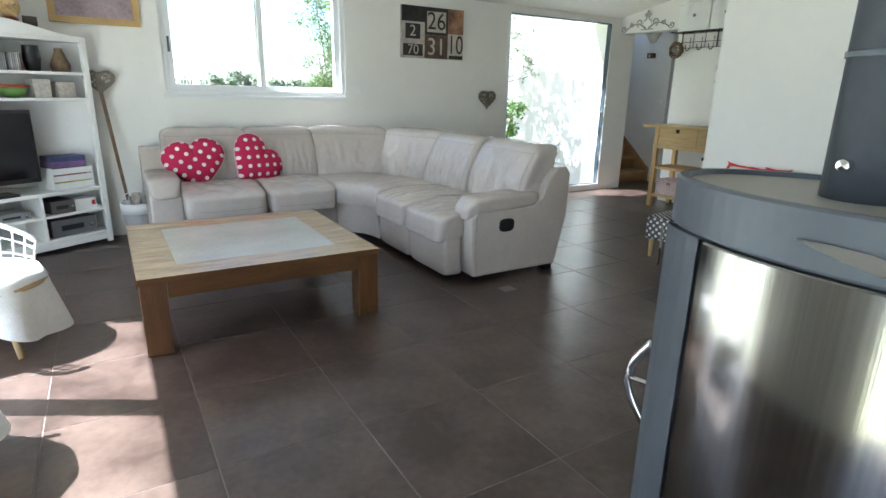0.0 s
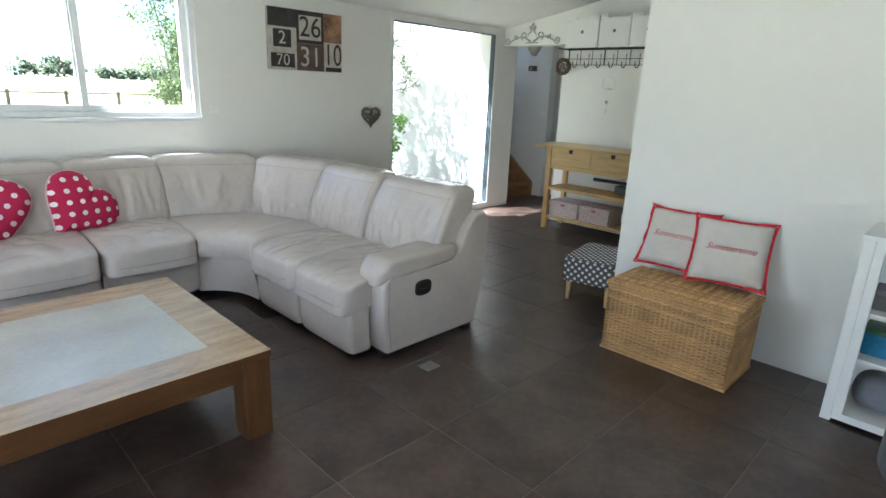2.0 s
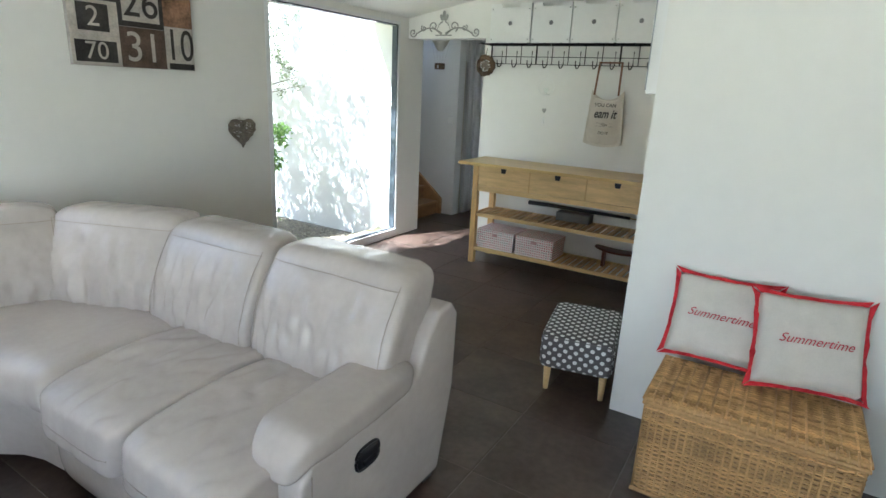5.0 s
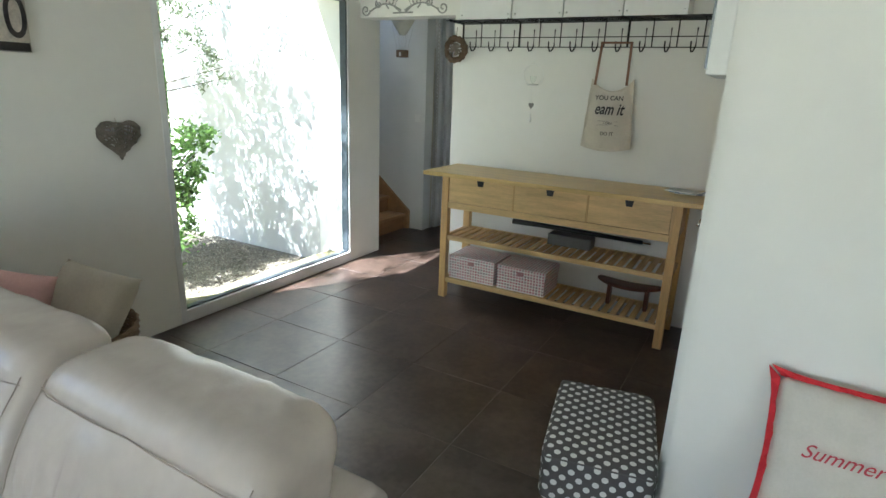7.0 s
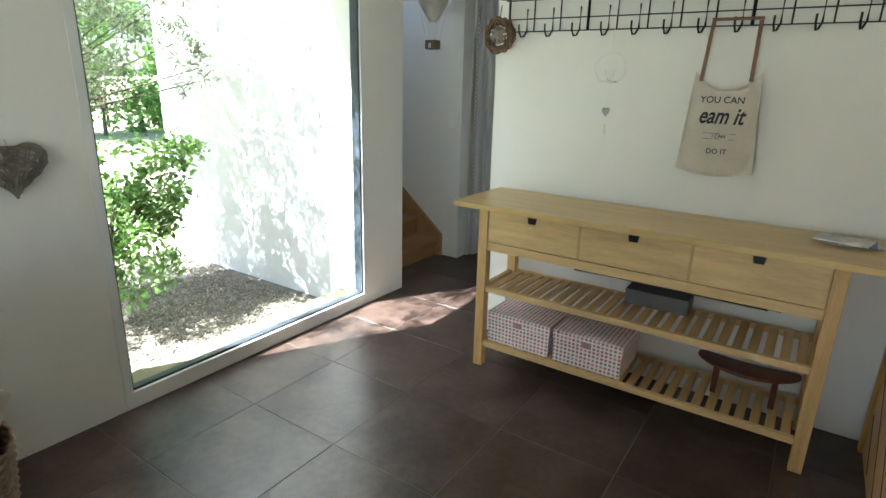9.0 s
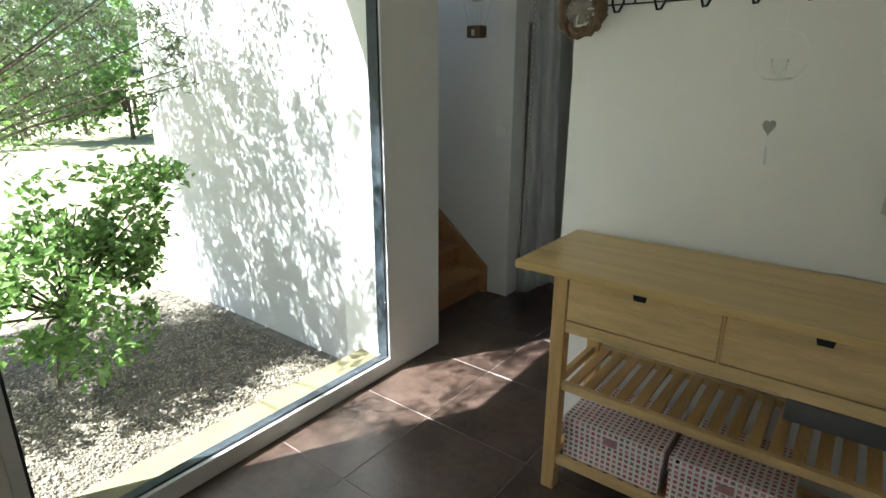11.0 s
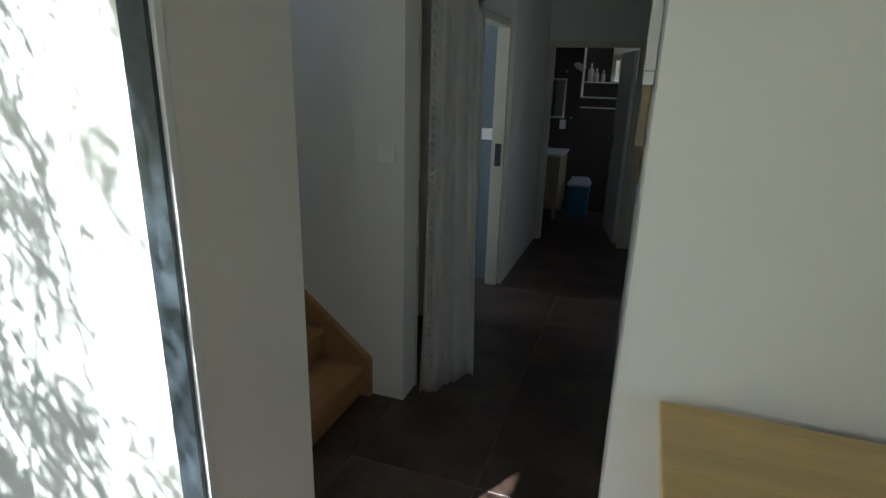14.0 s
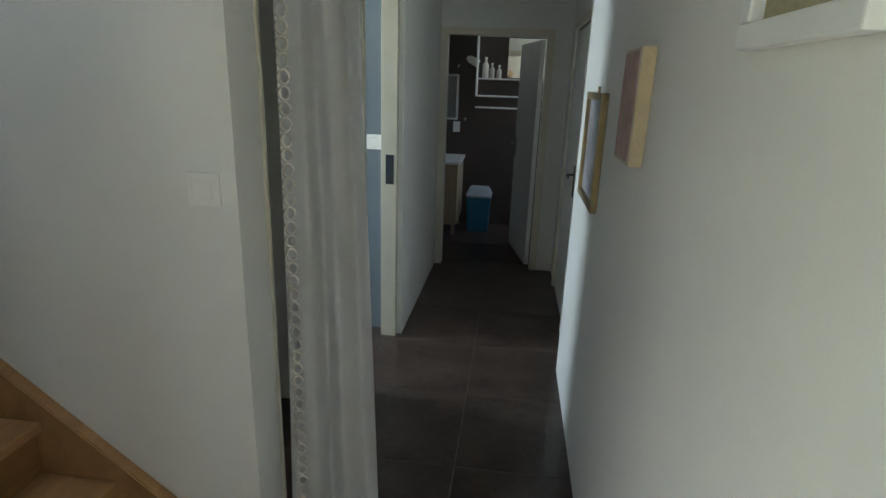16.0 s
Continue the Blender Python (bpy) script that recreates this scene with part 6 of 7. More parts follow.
def basket_behind_sofa():
    b = thing("floor_basket", "round wicker basket of cushions behind the sofa", "basket", m=pose(3.84, 5.93, 0))
    bm = bmesh.new()
    for k in range(27):
        z = 0.01 + 0.0165 * k
        R = 0.27 + 0.05 * (z / 0.55)
        add_tube(bm, [((R + 0.004 * (1 if (j + k) % 2 else -1)) * math.cos(2 * math.pi * j / 48), (R + 0.004 * (1 if (j + k) % 2 else -1)) * math.sin(2 * math.pi * j / 48), z) for j in range(48)], 0.0085, 5, closed=True)
    part("weave", bm, M_TWIG, b, smooth=True)
    part("bottom", lathe([(0, 0.004), (0.26, 0.004), (0.26, 0.012), (0, 0.012)], 32), M_TWIG, b)


sideboard()
sideboard_things()
coat_rack()
for a, b in ((4.79, 5.215), (4.395, 4.775), (3.98, 4.385), (3.57, 3.97)):
    crate(a, b)
wreath()
tote_bag()
trellis()
balloon()
twig_heart("twig_heart", (4.468, NORTH - 0.03, 1.335), 0.265, "grey woven twig heart hung on the wall", 5)
canvas_print()
entrance_door()
basket_behind_sofa()
flat_cushion("floor_cushion", "faded pink cushion in the basket behind the sofa", "cushions in the basket", pose(3.59, 6.02, 0.57, -20, 8, -60), 0.46, 0.46, material("faded_pink", (0.55, 0.33, 0.31), 0.9, scale=8, vary=0.08), 0.14, seed=5)
flat_cushion("floor_cushion", "beige cushion in the basket behind the sofa", "cushions in the basket", pose(3.93, 5.92, 0.52, -35, 10, -70), 0.44, 0.44, material("faded_beige", (0.48, 0.43, 0.35), 0.9, scale=8, vary=0.08), 0.19, seed=6)
sk = thing("wall_socket", "white electric socket beside the sliding window", "socket")
part("plate", box((2.65, NORTH - 0.010, 1.36), (2.73, NORTH - 0.001, 1.44), 0.003), M_WHITEP, sk)
part("floor_plate", box((2.585, 3.355, 0.0008), (2.695, 3.45, 0.003), 0.0008, 1), material("steel_plate", (0.30, 0.29, 0.28), 0.5, metal=0.4), FLOOR, "square steel floor socket cover")
# ---------------------------------------------------------------- stairs and hallway
def stairs():
    s = thing("staircase", "closed oak staircase rising between white walls", "staircase", kind="structure")
    x0, x1 = 7.13, 8.075
    for k in range(13):
        y, z = 6.70 + 0.235 * k, 0.19 * (k + 1)
        part("tread", box((x0, y - 0.025, z - 0.035), (x1, y + 0.24, z), 0.006), M_STAIR, s)
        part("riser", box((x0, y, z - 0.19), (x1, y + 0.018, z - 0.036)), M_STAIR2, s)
    bm = bmesh.new()
    pts = [(6.64, 0.0), (6.64, 0.225), (9.0, 0.225 + 0.83 * 2.36), (9.0, 1.7), (6.95, 0.0)]
    add_prism(bm, pts, 0.042, Matrix(((0, 0, 1, 8.0765), (1, 0, 0, 0), (0, 1, 0, 0), (0, 0, 0, 1))))
    bmesh.ops.bevel(bm, geom=bm.edges[:], offset=0.004, segments=2, affect="EDGES")
    part("stringer", bm, M_STAIR, s)


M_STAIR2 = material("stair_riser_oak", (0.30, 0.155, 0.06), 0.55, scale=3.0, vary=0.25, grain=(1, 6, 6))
M_CURTAIN = material("white_cotton_curtain", (0.84, 0.84, 0.82), 0.9, scale=8, vary=0.05, bump=0.3, bump_scale=400, spec=0.15)


def curtain():
    c = thing("curtain", "long white cotton curtain with a lace edge before the closet", "curtain")
    a, b = Vector((8.175, 6.355, 0)), Vector((8.26, 6.107, 0))
    d = (b - a).normalized()
    n = Vector((-d.y, d.x, 0))
    bm = bmesh.new()
    W, H, top = 64, 14, 2.42
    g = []
    for i in range(W + 1):
        u = i / W
        col = []
        for j in range(H + 1):
            v = j / H
            hem = 0.03 + 0.10 * u + 0.03 * (u > 0.55)
            z = hem + (top - hem) * v
            amp = 0.026 * (1 - 0.35 * v)
            off = amp * math.sin(u * 2 * math.pi * 2.6 + 0.5 * math.sin(3 * v)) + 0.006 * math.sin(u * 29 + 2 * v)
            p = a.lerp(b, u) + n * off - d * 0.07 * v * u - d * 0.03 * (1 - v) ** 3 * (1 - u)
            col.append(bm.verts.new((p.x, p.y, z)))
        g.append(col)
    for i in range(W):
        for j in range(H):
            bm.faces.new((g[i][j], g[i + 1][j], g[i + 1][j + 1], g[i][j + 1]))
    r = bmesh.ops.solidify(bm, geom=bm.faces[:], thickness=0.003)
    part("cloth", bm, M_CURTAIN, c, smooth=True)
    bm = bmesh.new()
    for k in range(58):
        z = 0.07 + k * 0.04
        p = a + d * 0.012 - n * 0.012
        add_tube(bm, [(p.x + 0.014 * math.cos(t) * d.x, p.y + 0.014 * math.cos(t) * d.y - 0.004, z + 0.017 * math.sin(t)) for t in (2 * math.pi * q / 10 for q in range(10))], 0.004, 4, closed=True)
    l = part("lace_edge", bm, M_LINEN, c, "crocheted lace trim")
    tagged(l, kind="stuff")
    rod = [a - d * 0.06 + Vector((0, 0, 2.43)), b + d * 0.1 + Vector((0, 0, 2.43))]
    part("rod", tube([tuple(rod[0]), tuple(rod[1])], 0.012, 8), M_WHITEP, c)


M_SWITCH = material("glossy_white_plastic", (0.88, 0.87, 0.82), 0.25, scale=9, vary=0.02)


def switch(m, name="light_switch"):
    s = thing(name, "square white light switch on the wall", "switch", "light switches", m)
    part("plate", box((-0.046, -0.013, -0.046), (0.046, -0.001, 0.046), 0.004), M_SWITCH, s)
    part("rocker", box((-0.029, -0.019, -0.027), (0.029, -0.0135, 0.027), 0.003, m=Matrix.Rotation(radians(5), 4, "X")), M_SWITCH, s)


def hall_pictures():
    y = 5.392
    p = thing("picture_canvas", "small pink and cream box canvas on the hallway wall", "picture")
    part("canvas", box((8.28, y + 0.002, 1.43), (8.50, y + 0.038, 1.735), 0.003), material("cream_canvas", (0.58, 0.52, 0.38), 0.8, scale=8, vary=0.1), p)
    part("print", box((8.29, y + 0.0385, 1.44), (8.49, y + 0.040, 1.725)), material("pink_print", (0.50, 0.35, 0.31), 0.8, scale=4, vary=0.35), p)
    part("wood_edge", box((8.276, y + 0.002, 1.43), (8.2795, y + 0.036, 1.735)), material("pale_wood", (0.55, 0.45, 0.28), 0.6, scale=10, vary=0.15), p)
    p = thing("framed_picture", "narrow gold-framed picture on the hallway wall", "picture")
    gold = material("dull_gold", (0.35, 0.27, 0.14), 0.4, metal=0.5, scale=12, vary=0.25)
    x0, x1, z0, z1, t = 8.95, 9.42, 1.15, 1.612, 0.03
    for lo, hi in (((x0, y + 0.002, z0), (x1, y + 0.028, z0 + t)), ((x0, y + 0.002, z1 - t), (x1, y + 0.028, z1)), ((x0, y + 0.002, z0 + t), (x0 + t, y + 0.028, z1 - t)), ((x1 - t, y + 0.002, z0 + t), (x1, y + 0.028, z1 - t))):
        part("frame", box(lo, hi, 0.003), gold, p)
    part("print", box((x0 + t, y + 0.002, z0 + t), (x1 - t, y + 0.012, z1 - t)), material("grey_print", (0.30, 0.29, 0.30), 0.5, scale=7, vary=0.5), p)
    part("hanger", tube([(9.18, y + 0.01, 1.612), (9.18, y + 0.01, 1.635)], 0.006, 6), gold, p)
    p = thing("framed_picture", "white-framed picture with a straw-coloured print", "picture")
    x0, x1, z0, z1, t = 7.34, 7.66, 1.69, 2.16, 0.035
    for lo, hi in (((x0, y + 0.002, z0), (x1, y + 0.032, z0 + t)), ((x0, y + 0.002, z1 - t), (x1, y + 0.032, z1)), ((x0, y + 0.002, z0 + t), (x0 + t, y + 0.032, z1 - t)), ((x1 - t, y + 0.002, z0 + t), (x1, y + 0.032, z1 - t))):
        part("frame", box(lo, hi, 0.004), M_WHITEP, p)
    part("print", box((x0 + t, y + 0.002, z0 + t), (x1 - t, y + 0.012, z1 - t)), material("straw_print", (0.42, 0.37, 0.22), 0.6, scale=9, vary=0.2), p)
    for k, (a, w) in enumerate(((0.07, 0.10), (0.12, 0.16))):
        part("lettering", box(((x0 + x1) / 2 - w / 2, y + 0.0125, z0 + a), ((x0 + x1) / 2 + w / 2, y + 0.0135, z0 + a + 0.025)), M_LINEN, p)


def door_handle(parent, m):
    h = part("door_handle", move(box((-0.018, -0.008, -0.10), (0.018, -0.001, 0.10), 0.003), m), M_DARKALU, parent, "dark metal door handle")
    part("lever", move(tube([(0, -0.008, 0.04), (0, -0.045, 0.04), (0.02, -0.05, 0.04), (0.11, -0.05, 0.04)], 0.008, 6), m), M_DARKALU, h)


def casing(name, label, pts_axis, a0, a1, base, zt, depth0, depth1, w=0.06):
    d = thing(name, label, "door", kind="structure")
    cream = M_CASING
    for a in ((a0, a0 + w), (a1 - w, a1)):
        lo, hi = ((base + depth0, a[0], 0), (base + depth1, a[1], zt)) if pts_axis == "x" else ((a[0], base + depth0, 0), (a[1], base + depth1, zt))
        part("door_frame", box(lo, hi, 0.003), cream, d)
    lo, hi = ((base + depth0, a0 + w, zt - w), (base + depth1, a1 - w, zt)) if pts_axis == "x" else ((a0 + w, base + depth0, zt - w), (a1 - w, base + depth1, zt))
    part("door_frame", box(lo, hi, 0.003), cream, d)
    return d


M_CASING = material("cream_gloss_casing", (0.66, 0.62, 0.50), 0.4, scale=5, vary=0.05)


def hall_doors():
    d = casing("door_2", "open white bathroom door in a cream frame", "x", 5.46, 6.40, 11.65, 2.075, -0.012, 0.112, 0.058)
    leaf = part("leaf", box((0, -0.02, 0.01), (0.76, 0.02, 2.0), 0.003, m=pose(11.77, 5.545, 0, 0, 0, 12)), M_WHITEP, d)
    door_handle(leaf, pose(11.77, 5.545, 0, 0, 0, 12) @ Matrix.Translation((0.70, 0.02, 1.03)) @ Matrix.Rotation(math.pi, 4, "Z"))
    d = casing("door_3", "bedroom door standing ajar in a cream frame", "y", 10.29, 11.31, 5.32, 2.09, -0.212, 0.014)
    leaf = part("leaf", box((-0.88, -0.02, 0.01), (0, 0.02, 2.02), 0.003, m=pose(11.24, 5.295, 0, 0, 0, 0.3)), M_WHITEP, d)
    door_handle(d, pose(10.345, 5.336, 1.05, 0, 0, 180))
    d = casing("door_4", "cream door frame of the blue bedroom", "y", 9.30, 10.09, 6.44, 2.11, -0.008, 0.09, 0.045)
    part("strike_plate", box((10.042, 6.45, 1.02), (10.0445, 6.50, 1.20)), M_DARKALU, d, "dark strike plate")
    tagged(part("baseboard", box((9.80, 5.3205, 0), (10.285, 5.332, 0.07), 0.002), M_WHITEP), "white painted skirting board in the hallway", "baseboard", kind="structure")
    tagged(part("trim", box((8.285, 6.452, 0), (8.300, 6.465, 2.12), 0.002), M_CASING), "cream wooden edge of the closet opening", "trim", kind="structure")


def bathroom():
    v = thing("vanity", "beige wooden washstand on short legs in the bathroom", "cabinet")
    beige = material("beige_laminate", (0.42, 0.33, 0.21), 0.5, scale=5, vary=0.12, grain=(6, 6, 1))
    part("body", box((12.62, 6.31, 0.13), (13.28, 6.74, 0.79), 0.004), beige, v)
    part("top", box((12.60, 6.29, 0.791), (13.28, 6.745, 0.825), 0.006), M_WHITEP, v)
    for x in (12.66, 13.2):
        part("leg", box((x, 6.33, 0), (x + 0.04, 6.37, 0.129)), beige, v)
    t = part("tap", tube([(12.8, 6.6, 0.826), (12.8, 6.6, 0.93), (12.8, 6.52, 0.93)], 0.012, 8), M_CHROME, v)
    b = thing("waste_bin", "blue plastic swing bin with a pale grey lid", "bin")
    bm = bmesh.new()
    add_box(bm, (12.83, 5.95, 0.003), (13.08, 6.22, 0.40), 0.02, 3)
    for q in bm.verts:
        k = 0.86 + 0.14 * q.co.z / 0.40
        q.co.x, q.co.y = 12.955 + (q.co.x - 12.955) * k, 6.085 + (q.co.y - 6.085) * k
    part("body", bm, material("blue_plastic", (0.02, 0.13, 0.24), 0.4, scale=5, vary=0.08), b)
    bm = bmesh.new()
    add_box(bm, (12.82, 5.94, 0.401), (13.09, 6.23, 0.51), 0.03, 3)
    for q in bm.verts:
        k = 1 - 0.28 * max(0, (q.co.z - 0.43) / 0.08)
        q.co.x, q.co.y = 12.955 + (q.co.x - 12.955) * k, 6.085 + (q.co.y - 6.085) * k
    part("lid", bm, material("pale_plastic", (0.42, 0.47, 0.52), 0.4, scale=5, vary=0.05), b)
    s = thing("wall_shelf", "white open box shelf on the dark bathroom wall", "shelf")
    x0, x1, y0, y1 = 13.12, 13.298, 5.35, 6.20
    for lo, hi in (((x0, y0, 1.49), (x1, y1, 1.505)), ((x0, y0, 1.675), (x1, y1, 1.69)), ((x0, y0, 2.13), (x1, y1, 2.145)), ((x0, y1 - 0.015, 1.505), (x1, y1, 1.675)), ((x0, y1 - 0.015, 1.69), (x1, y1, 2.13)), ((x0, y0, 1.505), (x1, y0 + 0.015, 1.675)), ((x0, y0, 1.69), (x1, y0 + 0.015, 2.13))):
        part("board", box(lo, hi, 0.002), M_WHITEP, s)
    part("mirror", box((13.285, 5.40, 1.70), (13.297, 5.86, 2.12)), material("mirror_glass", (0.85, 0.86, 0.86), 0.03, metal=1.0, vary=0.01), s)
    for k, (y, h, r) in enumerate(((6.10, 0.20, 0.035), (6.03, 0.14, 0.03), (5.95, 0.12, 0.028))):
        o = thing("bottle", "pale bathroom bottle on the open shelf", "bottle", "bottles on the shelf", pose(13.2, y, 1.6905))
        part("body", lathe([(0, 0), (r, 0), (r, h * 0.7), (r * 0.4, h * 0.85), (r * 0.4, h), (0, h)], 14), M_LINEN, o, smooth=True)
        part("cap", lathe([(0, h), (r * 0.45, h), (r * 0.45, h + 0.02), (0, h + 0.02)], 12), M_WHITEP, o)
    r = thing("towel_rail", "slim white towel rail below the shelf", "towel rail")
    part("bar", tube([(13.24, 5.4, 1.37), (13.24, 6.20, 1.37)], 0.009, 8), M_WHITEP, r)
    for y in (5.45, 6.15):
        part("bracket", tube([(13.24, y, 1.37), (13.299, y, 1.37)], 0.006, 6), M_WHITEP, r)
    m = thing("bathroom_mirror", "narrow white-framed mirror on the bathroom wall", "mirror")
    part("frame", box((13.27, 6.40, 1.22), (13.298, 6.72, 1.72), 0.004), M_WHITEP, m)
    part("glass", box((13.265, 6.42, 1.24), (13.2695, 6.70, 1.70)), material("mirror_silver", (0.8, 0.8, 0.8), 0.04, metal=1.0, vary=0.01), m)
    l = thing("mirror_lamp", "small white spot lamp above the mirror", "lamp")
    part("arm", tube([(13.299, 6.42, 1.80), (13.22, 6.40, 1.82)], 0.008, 6), M_WHITEP, l)
    part("shade", move(lathe([(0.02, 0), (0.04, 0.04), (0.045, 0.14), (0.04, 0.14), (0, 0.02)], 16), pose(13.20, 6.31, 1.90, 115, 0, 20)), M_WHITEP, l, smooth=True)
    k = thing("wall_socket", "white socket plate on the dark tiled wall", "socket")
    part("plate", box((13.288, 6.37, 1.08), (13.299, 6.45, 1.20), 0.003), M_WHITEP, k)
    k = thing("wall_hook", "small chrome hook on the dark tiled wall", "hook")
    part("hook", move(lathe([(0, 0), (0.012, 0), (0.016, 0.03), (0, 0.035)], 12), pose(13.299, 6.31, 1.23, 0, -90, 0)), M_CHROME, k, smooth=True)
    wall = bpy.data.objects["wall_bathroom_back"]
    for i in range(7):
        for j in range(5):
            part("tile", box((13.296, 4.32 + 0.4 * i, 0.01 + 0.5 * j), (13.2998, min(4.32 + 0.4 * i + 0.396, 6.74), 0.01 + 0.5 * j + 0.486)), M_BATH, wall)


# ---------------------------------------------------------------- television corner
def tv_corner():
    A, B = Vector((0.10, 6.19, 0)), Vector((-1.08, 5.47, 0))
    d = (B - A).normalized()
    n = Vector((-d.y, d.x, 0))
    if n.y > 0:
        n = -n
    u = thing("television_unit", "white painted corner shelf unit with a television", "shelf unit")
    poly = [(A.x, A.y), (A.x, NORTH - 0.02), (-1.08, NORTH - 0.02), (B.x, B.y)]
    for z, t, name in ((0.09, 0.025, "shelf"), (0.30, 0.02, "shelf"), (0.49, 0.028, "shelf"), (1.27, 0.022, "shelf"), (1.48, 0.022, "shelf"), (1.745, 0.025, "top")):
        bm = bmesh.new()
        add_prism(bm, poly, t, Matrix.Translation((0, 0, z)))
        part(name, bm, M_WHITEP, u)
    def post(s, w, z0, z1, dep=0.03):
        m = Matrix.Translation(A + d * s) @ Matrix(((d.x, n.x, 0, 0), (d.y, n.y, 0, 0), (0, 0, 1, 0), (0, 0, 0, 1)))
        return box((0, -dep, z0), (w, 0.004, z1), 0.003, m=m)
    part("post", post(-0.045, 0.045, 0, 1.79), M_WHITEP, u)
    part("post", post(1.36, 0.05, 0, 1.79), M_WHITEP, u)
    part("divider", post(0.50, 0.025, 0.115, 0.489, 0.3), M_WHITEP, u)
    part("plinth", post(0.001, 1.358, 0.03, 0.089, 0.02), M_WHITEP, u)
    part("side", box((A.x - 0.0, A.y + 0.005, 0.0), (A.x + 0.02, NORTH - 0.02, 1.77)), M_WHITEP, u)
    part("back", box((-1.08, NORTH - 0.018, 0.09), (A.x, NORTH - 0.006, 1.77)), M_WHITEP, u)
    bm = bmesh.new()
    arch = [(0, 0)] + [(1.36 * k / 16, 0.02 + 0.10 * math.sin(math.pi * k / 16) ** 2) for k in range(17)] + [(1.36, 0)]
    m = Matrix.Translation(A + Vector((0, 0, 1.77))) @ Matrix(((d.x, 0, n.x, 0), (d.y, 0, n.y, 0), (0, 1, 0, 0), (0, 0, 0, 1)))
    add_prism(bm, arch, 0.02, m)
    part("cornice", bm, M_WHITEP, u)

    def place(s, back, z, rz=0.0):
        p = A + d * s - n * back
        return Matrix.Translation((p.x, p.y, z)) @ Matrix(((-d.x, n.x * -1, 0, 0), (-d.y, n.y * -1, 0, 0), (0, 0, 1, 0), (0, 0, 0, 1))) @ pose(0, 0, 0, 0, 0, rz)
    # local x runs to the right along the front, y to the rear
    t = thing("television", "black flat television on a low stand", "television", m=place(0.90, 0.10, 0.519))
    part("screen", box((-0.46, -0.03, 0.09), (0.46, 0.03, 0.68), 0.012), M_BLACK, t)
    part("panel", box((-0.43, -0.0325, 0.13), (0.43, -0.0305, 0.65)), material("screen_glass", (0.01, 0.01, 0.012), 0.12, vary=0.05), t)
    part("stand", box((-0.25, -0.10, 0.0), (0.25, 0.10, 0.02), 0.008), M_BLACK, t)
    part("neck", box((-0.06, -0.02, 0.02), (0.06, 0.02, 0.10), 0.006), M_BLACK, t)
    c = thing("slatted_crate", "white slatted wooden crate holding games and books", "crate", m=place(0.20, 0.16, 0.519))
    for k in range(3):
        part("slat", box((-0.16, -0.12, 0.01 + 0.062 * k), (0.16, -0.108, 0.06 + 0.062 * k), 0.003), M_WHITEP, c)
        part("slat", box((-0.16, 0.108, 0.01 + 0.062 * k), (0.16, 0.12, 0.06 + 0.062 * k), 0.003), M_WHITEP, c)
    for x in (-0.172, 0.16):
        part("end", box((x, -0.12, 0.0), (x + 0.012, 0.12, 0.19), 0.003), M_WHITEP, c)
    part("bottom", box((-0.16, -0.107, 0.0), (0.16, 0.107, 0.009)), M_WHITEP, c)
    rnd = random.Random(2)
    cols = [(0.05, 0.06, 0.15), (0.55, 0.42, 0.04), (0.30, 0.04, 0.04), (0.08, 0.09, 0.10), (0.18, 0.10, 0.25)]
    z = 0.53
    for k in range(6):
        b = thing("game_box", "flat coloured game box stacked in the crate", "box", "games in the crate", place(0.20 + rnd.uniform(-0.02, 0.02), 0.16, z, rnd.uniform(-6, 6)))
        h = 0.045
        part("body", box((-0.14, -0.10, 0), (0.14, 0.10, h), 0.003), material("game_card", cols[k % 5], 0.5, scale=12, vary=0.4), b)
        z += h + 0.0005
    for k in range(24):
        b = thing("cd_case", "slim compact disc case standing on the shelf", "disc case", "discs on the shelf", place(0.78 - 0.0145 * k, 0.11, 1.5025))
        part("case", box((-0.005, -0.06, 0), (0.005, 0.06, 0.135), 0.001, 1), material("disc_spine", rnd.choice([(0.03, 0.03, 0.03), (0.3, 0.3, 0.3), (0.5, 0.48, 0.45), (0.12, 0.05, 0.05)]), 0.3), b)
    v = thing("black_vase", "black ceramic vase on the shelf", "vase", m=place(0.33, 0.13, 1.5025))
    part("body", lathe([(0, 0), (0.05, 0), (0.065, 0.10), (0.055, 0.19), (0.06, 0.20), (0.045, 0.20), (0, 0.15)], 24), M_BLACK, v, smooth=True)
    v = thing("wicker_vase", "small brown wicker bottle vase on the shelf", "vase", m=place(0.13, 0.10, 1.5025))
    part("body", lathe([(0, 0), (0.07, 0), (0.075, 0.06), (0.035, 0.16), (0.03, 0.19), (0, 0.19)], 20), M_TWIG, v, smooth=True)
    v = thing("fruit_bowl", "red and green bowl on the shelf", "bowl", m=place(0.52, 0.12, 1.2925))
    part("bowl", lathe([(0.04, 0), (0.09, 0.03), (0.12, 0.085), (0.112, 0.085), (0.08, 0.035), (0, 0.012)], 24), material("green_bowl_glaze", (0.12, 0.22, 0.05), 0.3), v, smooth=True)
    part("rim", lathe([(0.112, 0.085), (0.124, 0.085), (0.124, 0.10), (0.112, 0.10)], 24), material("red_glaze", (0.45, 0.03, 0.02), 0.3), v, smooth=True)
    for s, w, h, col, lab in ((0.32, 0.13, 0.15, (0.55, 0.52, 0.46), "pale fabric pouch box on the shelf"), (0.13, 0.14, 0.13, (0.50, 0.46, 0.40), "small patterned card box on the shelf")):
        b = thing("keepsake_box", lab, "box", m=place(s, 0.12, 1.2925))
        part("body", box((-w / 2, -0.06, 0), (w / 2, 0.06, h), 0.006), material("patterned_card", col, 0.8, scale=35, vary=0.3), b)
